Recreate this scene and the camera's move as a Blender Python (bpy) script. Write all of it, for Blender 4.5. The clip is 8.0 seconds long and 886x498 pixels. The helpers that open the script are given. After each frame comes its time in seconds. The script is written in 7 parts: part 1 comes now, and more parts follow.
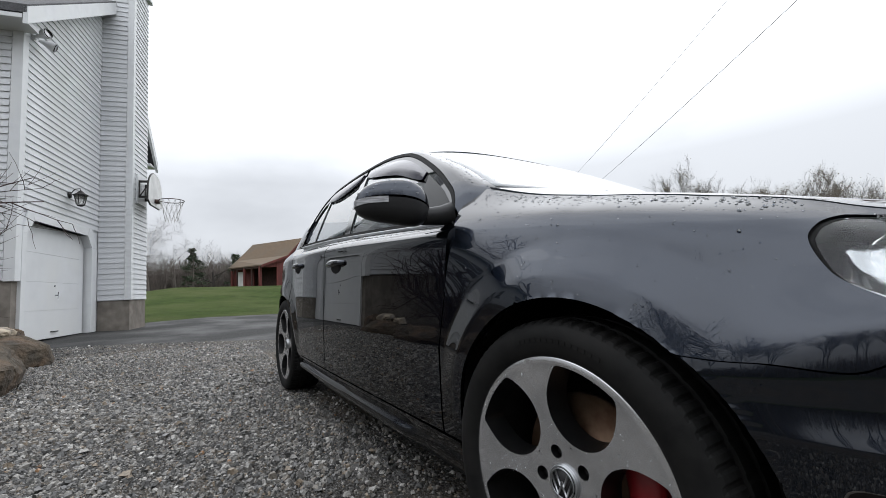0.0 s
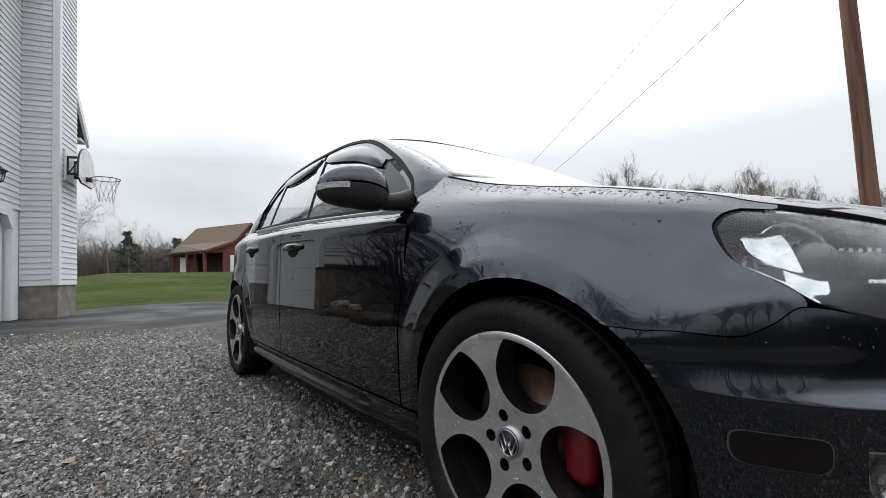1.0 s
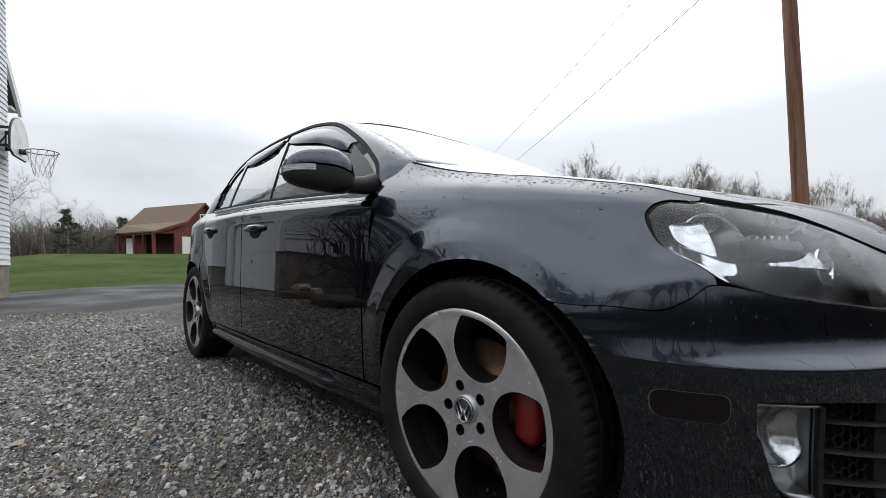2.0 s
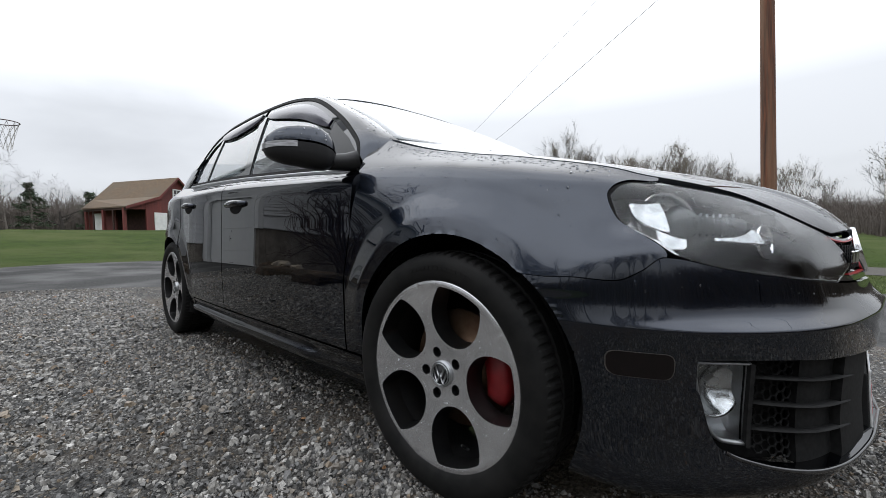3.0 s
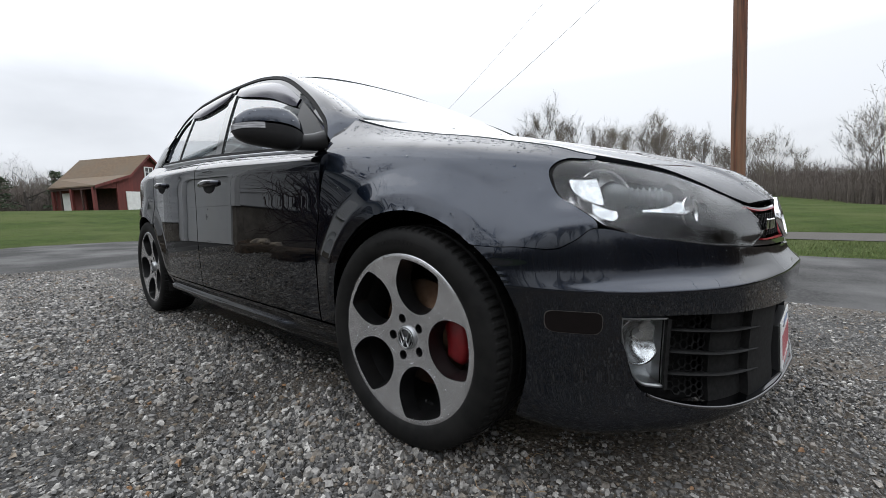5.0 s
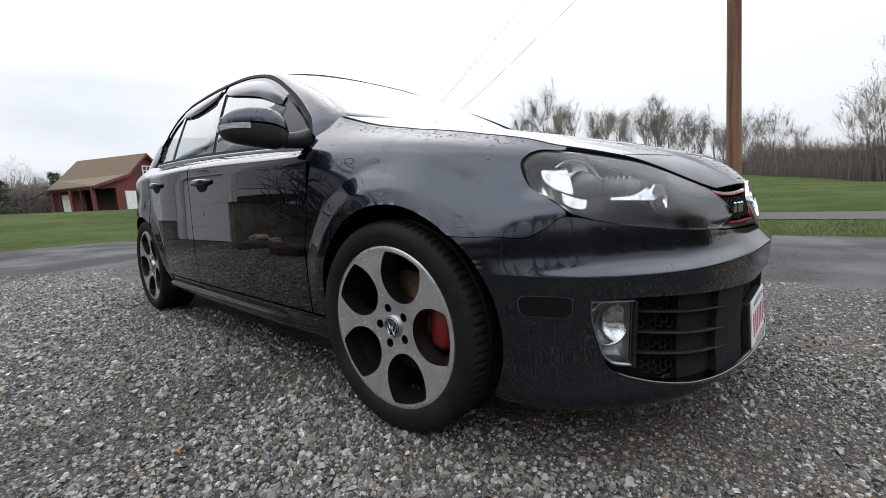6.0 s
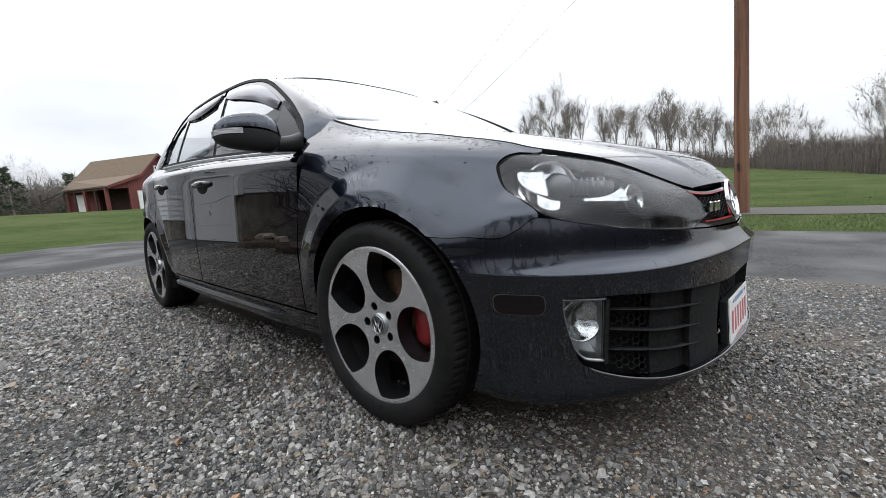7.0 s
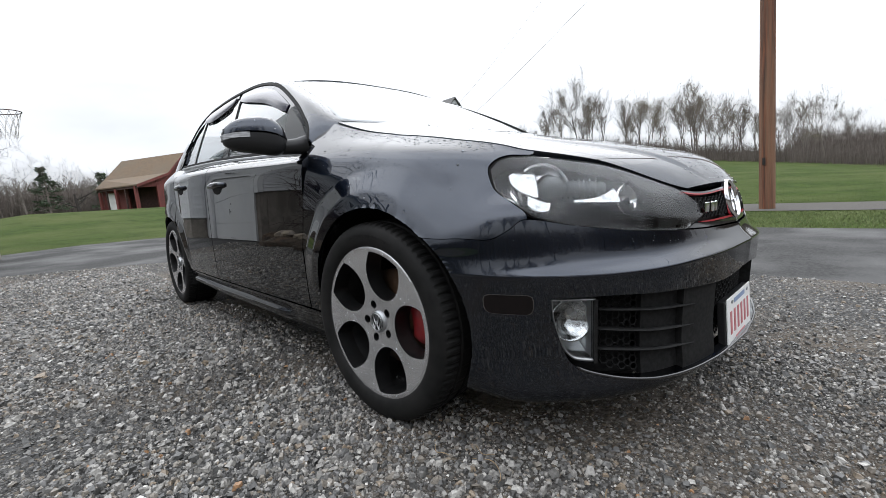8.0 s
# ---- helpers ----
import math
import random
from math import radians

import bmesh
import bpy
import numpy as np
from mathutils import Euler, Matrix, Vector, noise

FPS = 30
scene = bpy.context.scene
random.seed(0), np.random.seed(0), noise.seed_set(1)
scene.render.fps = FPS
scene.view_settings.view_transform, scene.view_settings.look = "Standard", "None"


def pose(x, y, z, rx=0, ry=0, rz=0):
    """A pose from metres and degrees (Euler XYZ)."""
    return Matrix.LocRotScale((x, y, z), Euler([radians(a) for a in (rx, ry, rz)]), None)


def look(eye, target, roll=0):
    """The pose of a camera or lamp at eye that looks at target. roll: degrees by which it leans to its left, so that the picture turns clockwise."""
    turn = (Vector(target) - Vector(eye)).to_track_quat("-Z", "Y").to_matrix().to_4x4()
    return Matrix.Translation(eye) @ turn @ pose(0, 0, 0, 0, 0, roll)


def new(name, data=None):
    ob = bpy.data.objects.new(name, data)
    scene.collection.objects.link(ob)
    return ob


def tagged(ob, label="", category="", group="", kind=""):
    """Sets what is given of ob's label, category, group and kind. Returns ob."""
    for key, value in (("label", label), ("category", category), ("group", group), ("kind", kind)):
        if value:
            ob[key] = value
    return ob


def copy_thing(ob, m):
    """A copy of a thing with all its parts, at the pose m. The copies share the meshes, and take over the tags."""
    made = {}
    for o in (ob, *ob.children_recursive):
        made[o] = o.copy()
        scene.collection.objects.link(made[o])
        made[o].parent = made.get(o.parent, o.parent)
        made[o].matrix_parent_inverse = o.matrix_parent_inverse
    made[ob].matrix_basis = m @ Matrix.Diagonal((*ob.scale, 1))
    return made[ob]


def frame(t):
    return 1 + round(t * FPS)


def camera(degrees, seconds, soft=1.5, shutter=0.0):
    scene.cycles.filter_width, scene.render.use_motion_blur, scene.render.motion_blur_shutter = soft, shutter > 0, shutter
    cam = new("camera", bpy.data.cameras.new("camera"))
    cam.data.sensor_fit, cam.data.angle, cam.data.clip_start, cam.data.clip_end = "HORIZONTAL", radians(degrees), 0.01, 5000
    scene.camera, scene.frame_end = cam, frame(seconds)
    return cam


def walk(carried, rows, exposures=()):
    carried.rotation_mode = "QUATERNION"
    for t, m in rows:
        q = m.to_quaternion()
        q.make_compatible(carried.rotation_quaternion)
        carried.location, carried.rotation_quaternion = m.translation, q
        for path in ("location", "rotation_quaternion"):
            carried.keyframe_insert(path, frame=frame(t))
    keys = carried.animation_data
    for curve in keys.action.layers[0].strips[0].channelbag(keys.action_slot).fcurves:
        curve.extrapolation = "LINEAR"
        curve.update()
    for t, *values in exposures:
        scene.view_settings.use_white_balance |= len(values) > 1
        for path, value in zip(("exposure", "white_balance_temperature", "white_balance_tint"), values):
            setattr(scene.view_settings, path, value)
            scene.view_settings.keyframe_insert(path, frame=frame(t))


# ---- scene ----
cam = camera(93.4, 8.0, soft=0.7)
PATH = [
    (0, (0.621, -1.468, 0.729), (-1.068, -0.413, 0.917), -3.3),
    (0.5, (0.644, -1.49, 0.72), (-0.988, -0.344, 0.877), -3.1),
    (1, (0.67, -1.513, 0.714), (-0.903, -0.283, 0.833), -2.9),
    (1.5, (0.694, -1.531, 0.709), (-0.817, -0.224, 0.794), -2.4),
    (2, (0.718, -1.551, 0.704), (-0.745, -0.189, 0.745), -2.2),
    (3.5, (0.788, -1.598, 0.695), (-0.594, -0.157, 0.579), -1.9),
    (4, (0.813, -1.606, 0.696), (-0.551, -0.152, 0.546), -2.0),
    (4.5, (0.84, -1.611, 0.697), (-0.509, -0.145, 0.526), -2.2),
    (6, (0.944, -1.607, 0.703), (-0.401, -0.148, 0.462), -4.7),
    (6.5, (0.985, -1.595, 0.705), (-0.37, -0.145, 0.455), -5.0),
    (7, (1.026, -1.583, 0.71), (-0.35, -0.154, 0.458), -5.2),
    (7.5, (1.063, -1.571, 0.714), (-0.347, -0.176, 0.458), -5.3),
    (8, (1.095, -1.554, 0.718), (-0.346, -0.191, 0.458), -5.5),
]
walk(cam, [(t, look(eye, target, roll)) for t, eye, target, roll in PATH],
     exposures=[(0, -1.13, 6400, 10), (2, -1.08, 6400, 10), (4, -1.03, 6400, 10), (6, -.84, 6400, 10), (8, -.67, 6400, 10)])

# ---------------------------------------------------------------- light
world = bpy.data.worlds.new("overcast")
scene.world = world
world.use_nodes = True
wn, wl = world.node_tree.nodes, world.node_tree.links
wn.clear()
w_out = wn.new("ShaderNodeOutputWorld")
w_bg = wn.new("ShaderNodeBackground")
w_sky = wn.new("ShaderNodeTexSky")
w_sky.sky_type = "NISHITA"
w_sky.sun_disc = False
w_sky.sun_elevation, w_sky.sun_rotation = radians(51), radians(-54)
w_co = wn.new("ShaderNodeTexCoord")
w_map = wn.new("ShaderNodeMapping")
w_map.inputs["Scale"].default_value = (1.0, 1.0, 2.6)
w_noise = wn.new("ShaderNodeTexNoise")
w_noise.inputs["Scale"].default_value, w_noise.inputs["Detail"].default_value = 1.7, 7.0
w_noise.inputs["Roughness"].default_value = 0.52
w_ramp = wn.new("ShaderNodeValToRGB")
w_ramp.color_ramp.elements[0].position, w_ramp.color_ramp.elements[0].color = 0.30, (7.1, 7.35, 7.75, 1)
w_ramp.color_ramp.elements[1].position, w_ramp.color_ramp.elements[1].color = 0.56, (9.5, 9.8, 10.25, 1)
w_sep = wn.new("ShaderNodeSeparateXYZ")
w_high = wn.new("ShaderNodeMapRange")
w_high.inputs["From Min"].default_value, w_high.inputs["From Max"].default_value = 0.0, 0.45
w_high.inputs["To Min"].default_value, w_high.inputs["To Max"].default_value = 1.0, 1.28
# thinner cloud overhead
w_top = wn.new("ShaderNodeMapRange")
w_top.inputs["From Min"].default_value, w_top.inputs["From Max"].default_value = 0.25, 0.62
w_top.inputs["To Min"].default_value, w_top.inputs["To Max"].default_value = 0.0, 2.0
w_sum = wn.new("ShaderNodeMath")
w_sum.operation = "ADD"
w_mul = wn.new("ShaderNodeVectorMath")
w_mul.operation = "SCALE"
w_mix = wn.new("ShaderNodeMix")
w_mix.data_type = "RGBA"
w_mix.inputs["Factor"].default_value = 0.93
wl.new(w_co.outputs["Generated"], w_map.inputs["Vector"])
wl.new(w_map.outputs["Vector"], w_noise.inputs["Vector"])
wl.new(w_noise.outputs["Fac"], w_ramp.inputs["Fac"])
wl.new(w_co.outputs["Generated"], w_sep.inputs["Vector"])
wl.new(w_sep.outputs["Z"], w_high.inputs["Value"])
wl.new(w_sep.outputs["Z"], w_top.inputs["Value"])
wl.new(w_high.outputs["Result"], w_sum.inputs[0])
wl.new(w_top.outputs["Result"], w_sum.inputs[1])
# the cloud is brighter round the hidden sun
w_dot = wn.new("ShaderNodeVectorMath")
w_dot.operation = "DOT_PRODUCT"
w_dot.inputs[1].default_value = Vector((-.52, .66, .54)).normalized()
w_glow = wn.new("ShaderNodeMapRange")
w_glow.inputs["From Min"].default_value, w_glow.inputs["From Max"].default_value = 0.2, 0.95
w_glow.inputs["To Min"].default_value, w_glow.inputs["To Max"].default_value = 1.22, 1.32
w_both = wn.new("ShaderNodeMath")
w_both.operation = "MULTIPLY"
wl.new(w_co.outputs["Generated"], w_dot.inputs[0])
wl.new(w_dot.outputs["Value"], w_glow.inputs["Value"])
wl.new(w_glow.outputs["Result"], w_both.inputs[0])
wl.new(w_sum.outputs["Value"], w_both.inputs[1])
wl.new(w_ramp.outputs["Color"], w_mul.inputs[0])
wl.new(w_both.outputs["Value"], w_mul.inputs["Scale"])
wl.new(w_sky.outputs["Color"], w_mix.inputs["A"])
wl.new(w_mul.outputs["Vector"], w_mix.inputs["B"])
wl.new(w_mix.outputs["Result"], w_bg.inputs["Color"])
w_bg.inputs["Strength"].default_value = 0.135
wl.new(w_bg.outputs["Background"], w_out.inputs["Surface"])
sun = new("sun", bpy.data.lights.new("sun", "SUN"))
sun.data.energy, sun.data.angle, sun.data.color = 1.4, radians(90), (1.0, 0.97, 0.93)
sun.matrix_world = look((0, 0, 17), (11, -8, 0))


# ---------------------------------------------------------------- materials
def material(name, color, rough=0.6, metal=0.0, **more):
    """A procedural surface. dark, scale: a second colour and the grain it is mixed in by; bump, bump_scale; coat; patch: large stains;
    glass: how much light passes; random: how far pieces differ."""
    m = bpy.data.materials.new(name)
    m.use_nodes = True
    n, l = m.node_tree.nodes, m.node_tree.links
    b = n["Principled BSDF"]
    b.inputs["Base Color"].default_value = (*color, 1)
    b.inputs["Roughness"].default_value = rough
    b.inputs["Metallic"].default_value = metal
    if "coat" in more:
        b.inputs["Coat Weight"].default_value, b.inputs["Coat Roughness"].default_value = more["coat"], more.get("coat_rough", 0.02)
        b.inputs["Coat IOR"].default_value = more.get("coat_ior", 1.5)
    if "ior" in more:
        b.inputs["IOR"].default_value = more["ior"]
    if "tint" in more:
        b.inputs["Specular Tint"].default_value = (more["tint"],) * 3 + (1,)
    if "glass" in more:
        b.inputs["Transmission Weight"].default_value = more["glass"]
    if "specular" in more:
        b.inputs["Specular IOR Level"].default_value = more["specular"]
    co = n.new("ShaderNodeTexCoord")
    at = co.outputs["Object"]
    if "stretch" in more:
        mp = n.new("ShaderNodeMapping")
        mp.inputs["Scale"].default_value = more["stretch"]
        l.new(at, mp.inputs["Vector"])
        at = mp.outputs["Vector"]
    last = None
    if "dark" in more:
        t = n.new("ShaderNodeTexNoise")
        t.inputs["Scale"].default_value, t.inputs["Detail"].default_value = more.get("scale", 20.0), 6.0
        l.new(at, t.inputs["Vector"])
        r = n.new("ShaderNodeMapRange")
        r.inputs["From Min"].default_value, r.inputs["From Max"].default_value = more.get("low", 0.35), more.get("high", 0.65)
        l.new(t.outputs["Fac"], r.inputs["Value"])
        x = n.new("ShaderNodeMix")
        x.data_type = "RGBA"
        x.inputs["A"].default_value, x.inputs["B"].default_value = (*color, 1), (*more["dark"], 1)
        l.new(r.outputs["Result"], x.inputs["Factor"])
        last = x.outputs["Result"]
    if "patch" in more:
        t = n.new("ShaderNodeTexNoise")
        t.inputs["Scale"].default_value, t.inputs["Detail"].default_value = more.get("patch_scale", 1.3), 5.0
        l.new(at, t.inputs["Vector"])
        r = n.new("ShaderNodeMapRange")
        r.inputs["From Min"].default_value, r.inputs["From Max"].default_value = 0.42, 0.66
        l.new(t.outputs["Fac"], r.inputs["Value"])
        x = n.new("ShaderNodeMix")
        x.data_type = "RGBA"
        x.inputs["B"].default_value = (*more["patch"], 1)
        x.inputs["A"].default_value = (*color, 1)
        if last:
            l.new(last, x.inputs["A"])
        l.new(r.outputs["Result"], x.inputs["Factor"])
        last = x.outputs["Result"]
        if "patch_rough" in more:
            rr = n.new("ShaderNodeMapRange")
            rr.inputs["To Min"].default_value, rr.inputs["To Max"].default_value = rough, more["patch_rough"]
            l.new(r.outputs["Result"], rr.inputs["Value"])
            l.new(rr.outputs["Result"], b.inputs["Roughness"])
    if "random" in more:
        src = n.new("ShaderNodeObjectInfo").outputs["Random"] if more.get("by") != "island" else n.new("ShaderNodeNewGeometry").outputs["Random Per Island"]
        r = n.new("ShaderNodeMapRange")
        r.inputs["To Min"].default_value, r.inputs["To Max"].default_value = 1 - more["random"], 1 + more["random"]
        l.new(src, r.inputs["Value"])
        h = n.new("ShaderNodeHueSaturation")
        h.inputs["Color"].default_value = (*color, 1)
        if last:
            l.new(last, h.inputs["Color"])
        l.new(r.outputs["Result"], h.inputs["Value"])
        last = h.outputs["Color"]
    if last:
        l.new(last, b.inputs["Base Color"])
    if "bump" in more:
        t = n.new("ShaderNodeTexNoise")
        t.inputs["Scale"].default_value, t.inputs["Detail"].default_value = more.get("bump_scale", 60.0), 4.0
        l.new(at, t.inputs["Vector"])
        bp = n.new("ShaderNodeBump")
        bp.inputs["Strength"].default_value, bp.inputs["Distance"].default_value = more["bump"], more.get("bump_depth", 0.01)
        l.new(t.outputs["Fac"], bp.inputs["Height"])
        l.new(bp.outputs["Normal"], b.inputs["Normal"])
    return m


PAINT = material("grey_metallic_paint", (.015, .0195, .030), .27, 1.0, coat=1.0, coat_rough=.006, coat_ior=1.52, tint=.3, dark=(.012, .0165, .025), scale=900)
WET_PAINT = material("rain_beaded_paint", (.026, .031, .040), .36, 1.0, coat=1.0, coat_rough=.05, tint=.3, dark=(.021, .025, .033), scale=900, bump=.30, bump_scale=130, bump_depth=.003)
# wet glass; its milky base colour paints in the sky's haze on it
WET_GLASS = material("wet_windscreen_glass", (.55, .57, .58), .10, glass=.55, ior=1.65, bump=.25, bump_scale=160, bump_depth=.002)
BLACK_PLASTIC = material("black_plastic", (.009, .009, .010), .42, specular=.3, dark=(.016, .016, .016), scale=300, bump=.15, bump_scale=700, bump_depth=.001)
GLOSS_BLACK = material("gloss_black_plastic", (.010, .010, .011), .08, coat=.5, dark=(.013, .013, .013), scale=50)
RUBBER = material("tyre_rubber", (.006, .006, .006), .62, specular=.10, dark=(.010, .010, .0095), scale=40, bump=.25, bump_scale=350, bump_depth=.001, patch=(.013, .0125, .012), patch_scale=9)
SEAL = material("rubber_seal", (.006, .006, .006), .7, specular=.15, dark=(.014, .014, .014), scale=90)
RIM_BRIGHT = material("bright_machined_lip", (.85, .85, .86), .16, 1.0, dark=(.75, .75, .76), scale=30)
INDICATOR = material("smoked_indicator_lens", (.42, .42, .43), .12, .5, dark=(.14, .14, .14), scale=25, coat=.6, stretch=(1, 1, 12))
ALLOY = material("machined_alloy", (.70, .70, .71), .25, .92, dark=(.58, .58, .59), scale=14, bump=.06, bump_scale=420, bump_depth=.0006)
ALLOY_DARK = material("dark_painted_alloy", (.006, .006, .0065), .30, .2, coat=.3, dark=(.010, .010, .010), scale=35)
CHROME = material("chrome", (.78, .78, .79), .07, 1.0, dark=(.68, .68, .69), scale=30)
SATIN_METAL = material("satin_trim", (.42, .43, .44), .28, .9, dark=(.36, .37, .38), scale=40)
DISC = material("brake_disc", (.13, .085, .055), .45, .7, dark=(.07, .035, .018), scale=25)
CALIPER = material("red_caliper", (.20, .007, .009), .45, coat=.1, dark=(.13, .006, .008), scale=18)
TINT = material("tinted_glass", (.36, .39, .40), .0, glass=1.0, ior=1.9)
CLEAR = material("clear_lens", (.96, .97, .97), .0, glass=1.0, ior=1.42)
VISOR = material("smoked_visor", (.014, .010, .028), .12, specular=.5, dark=(.011, .009, .020), scale=20)
RED = material("red_trim", (.34, .014, .022), .35, dark=(.27, .012, .018), scale=60)
WHITE_PLATE = material("plate_white", (.72, .72, .70), .4, dark=(.66, .66, .65), scale=30)
PLATE_RED = material("plate_red", (.45, .14, .15), .45, dark=(.40, .12, .13), scale=60)
PLATE_BLUE = material("plate_blue", (.22, .28, .42), .45, dark=(.18, .24, .37), scale=60)
CABIN = material("dark_cabin_cloth", (.020, .020, .021), .85, dark=(.030, .029, .028), scale=120, bump=.2, bump_scale=500, bump_depth=.002)


# ---------------------------------------------------------------- car shape: rails and rows
# The plan outline of the right half at the widest height: x ahead of the front axle, half width.
OUTX = [.814, .788, .715, .610, .470, .250, .000, -.200, -.420, -1.50, -2.25, -2.80, -3.20, -3.33]
OUTY = [.000, .280, .520, .660, .780, .848, .866, .870, .872, .880, .870, .845, .680, .000]
# Rows from the underside up to the bonnet edge: how far each lies inside the outline, and its height.
FRONT_IN = [
    [.060, .060, .060, .060, .060, .080, .090, .090, .090],
    [.010, .010, .010, .010, .015, .035, .040, .040, .040],
    [.012, .012, .012, .014, .014, .014, .012, .012, .012],
    [.006, .006, .006, .006, .006, .006, .004, .004, .004],
    [.000, .000, .000, .000, .000, .000, .000, .000, .000],
    [.026, .030, .031, .027, .011, .002, .002, .002, .002],
    [.034, .042, .044, .040, .025, .007, .004, .004, .004],
    [.040, .048, .056, .059, .080, .046, .033, .026, .014],
    [.050, .058, .090, .098, .121, .085, .075, .070, .060],
    [.060, .072, .138, .155, .175, .182, .178, .178, .182],
]
FRONT_Z = [
    [.166, .160, .152, .148, .152, .166, .168, .170, .170],
    [.204, .200, .192, .186, .186, .194, .198, .200, .200],
    [.300, .300, .295, .290, .290, .300, .300, .300, .300],
    [.420, .420, .420, .420, .420, .420, .420, .420, .420],
    [.512, .505, .497, .495, .498, .505, .530, .535, .540],
    [.542, .535, .528, .528, .535, .545, .600, .610, .620],
    [.565, .572, .590, .615, .645, .597, .660, .690, .700],
    [.610, .605, .640, .680, .710, .720, .760, .800, .835],
    [.650, .645, .700, .740, .775, .810, .850, .880, .910],
    [.685, .678, .752, .790, .822, .862, .905, .948, 1.015],
]
# The same for the doors and the tail, up to the belt line.
SIDE_IN = [
    [.090, .090, .090, .080, .070, .070],
    [.040, .040, .040, .040, .040, .040],
    [.012, .012, .012, .012, .012, .012],
    [.004, .004, .004, .004, .004, .004],
    [.000, .000, .000, .000, .000, .000],
    [.002, .002, .002, .002, .004, .004],
    [.004, .004, .004, .004, .010, .010],
    [.006, .006, .006, .008, .020, .030],
    [.034, .024, .020, .026, .055, .068],
    [.066, .100, .102, .098, .140, .150],
]
SIDE_Z = [
    [.170, .170, .170, .180, .200, .220],
    [.200, .200, .200, .210, .240, .260],
    [.300, .300, .300, .300, .320, .330],
    [.420, .420, .420, .420, .430, .440],
    [.540, .540, .540, .540, .540, .540],
    [.620, .630, .630, .630, .640, .640],
    [.700, .740, .750, .750, .740, .740],
    [.835, .862, .870, .870, .860, .850],
    [.872, .914, .924, .926, .915, .902],
    [.893, .962, .985, 1.00, 1.00, .980],
]


def hermite(xs, ys, x):
    """A smooth curve through the knots that never overshoots between them."""
    xs, ys, x = np.asarray(xs, float), np.asarray(ys, float), np.asarray(x, float)
    h, d = np.diff(xs), np.diff(ys) / np.diff(xs)
    m = np.zeros(len(xs))
    m[0], m[-1] = d[0], d[-1]
    same = d[1:] * d[:-1] > 0
    w1, w2 = 2 * h[1:] + h[:-1], h[1:] + 2 * h[:-1]
    with np.errstate(divide="ignore", invalid="ignore"):
        m[1:-1] = np.where(same, (w1 + w2) / (w1 / d[:-1] + w2 / d[1:]), 0.0)
    i = np.clip(np.searchsorted(xs, x) - 1, 0, len(h) - 1)
    t = (x - xs[i]) / h[i]
    return ((1 + 2 * t) * (1 - t) ** 2 * ys[i] + t * (1 - t) ** 2 * h[i] * m[i]
            + t * t * (3 - 2 * t) * ys[i + 1] + t * t * (t - 1) * h[i] * m[i + 1])


def spline(xs, ys, x):
    """Catmull-Rom through the knots."""
    xs, ys, x = np.asarray(xs, float), np.asarray(ys, float), np.asarray(x, float)
    m = np.gradient(ys, xs)
    h = np.diff(xs)
    i = np.clip(np.searchsorted(xs, x) - 1, 0, len(h) - 1)
    t = (x - xs[i]) / h[i]
    return ((1 + 2 * t) * (1 - t) ** 2 * ys[i] + t * (1 - t) ** 2 * h[i] * m[i]
            + t * t * (3 - 2 * t) * ys[i + 1] + t * t * (t - 1) * h[i] * m[i + 1])


ARC = np.concatenate([[0], np.cumsum(np.hypot(np.diff(OUTX), np.diff(OUTY)))])


def loft(s, r, front=True):
    """Points of the right body side at the outline's stations s (0 to 13) and rows r (0 to 9)."""
    s, r = np.broadcast_arrays(np.asarray(s, float), np.asarray(r, float))
    a = np.interp(s, range(14), ARC)

    def plan(b):
        bb = np.abs(b)
        return spline(ARC, OUTX, bb), spline(ARC, OUTY, bb) * np.where(b < 0, -1, 1)

    x, y = plan(a)
    x1, y1 = plan(np.clip(a + .01, 0, ARC[-1]))
    x0, y0 = plan(a - .01)
    tx, ty = x1 - x0, y1 - y0
    n = np.hypot(tx, ty)
    nx, ny = ty / n, -tx / n
    ins, zz = (FRONT_IN, FRONT_Z) if front else (SIDE_IN, SIDE_Z)
    base = 0 if front else 8
    k = np.clip(s - base, 0, len(ins[0]) - 1)
    rows_i = np.stack([spline(range(len(q)), q, k) for q in ins])
    rows_z = np.stack([spline(range(len(q)), q, k) for q in zz])
    r = np.clip(r, 0, 9)
    i = np.clip(r.astype(int), 0, 8)
    t = r - i
    take = lambda m, j: np.take_along_axis(m, np.clip(j, 0, 9)[None], 0)[0]

    def along(m):
        p0, p1 = take(m, i), take(m, i + 1)
        m0 = (p1 - take(m, i - 1)) / np.where(i > 0, 2, 1)
        m1 = (take(m, i + 2) - p0) / np.where(i < 8, 2, 1)
        # a sharp crease runs round the bumper above the openings
        m0, m1 = np.where(i == 4, p1 - p0, m0), np.where(i == 3, p1 - p0, m1)
        return ((1 + 2 * t) * (1 - t) ** 2 * p0 + t * (1 - t) ** 2 * m0 + t * t * (3 - 2 * t) * p1 + t * t * (t - 1) * m1)

    d, z = along(rows_i), along(rows_z)
    px = x - d * nx
    # the flared lips round the wheels stand proud, with a crest where the flare begins
    for cx, cz, crest in ((.018, .350, .374), (-2.562, .335, .372)):
        q = np.hypot(px - cx, z - cz)
        fade = 1 - np.clip((px - cx - .14) / .16, 0, 1) if cx > -1 else 1.0
        d = d - .017 * fade * np.clip((crest + .075 - q) / .075, 0, 1) ** 1.1 * np.clip((z - .30) / .2, 0, 1)
    return np.stack([x - d * nx, -(y - d * ny), z], -1)


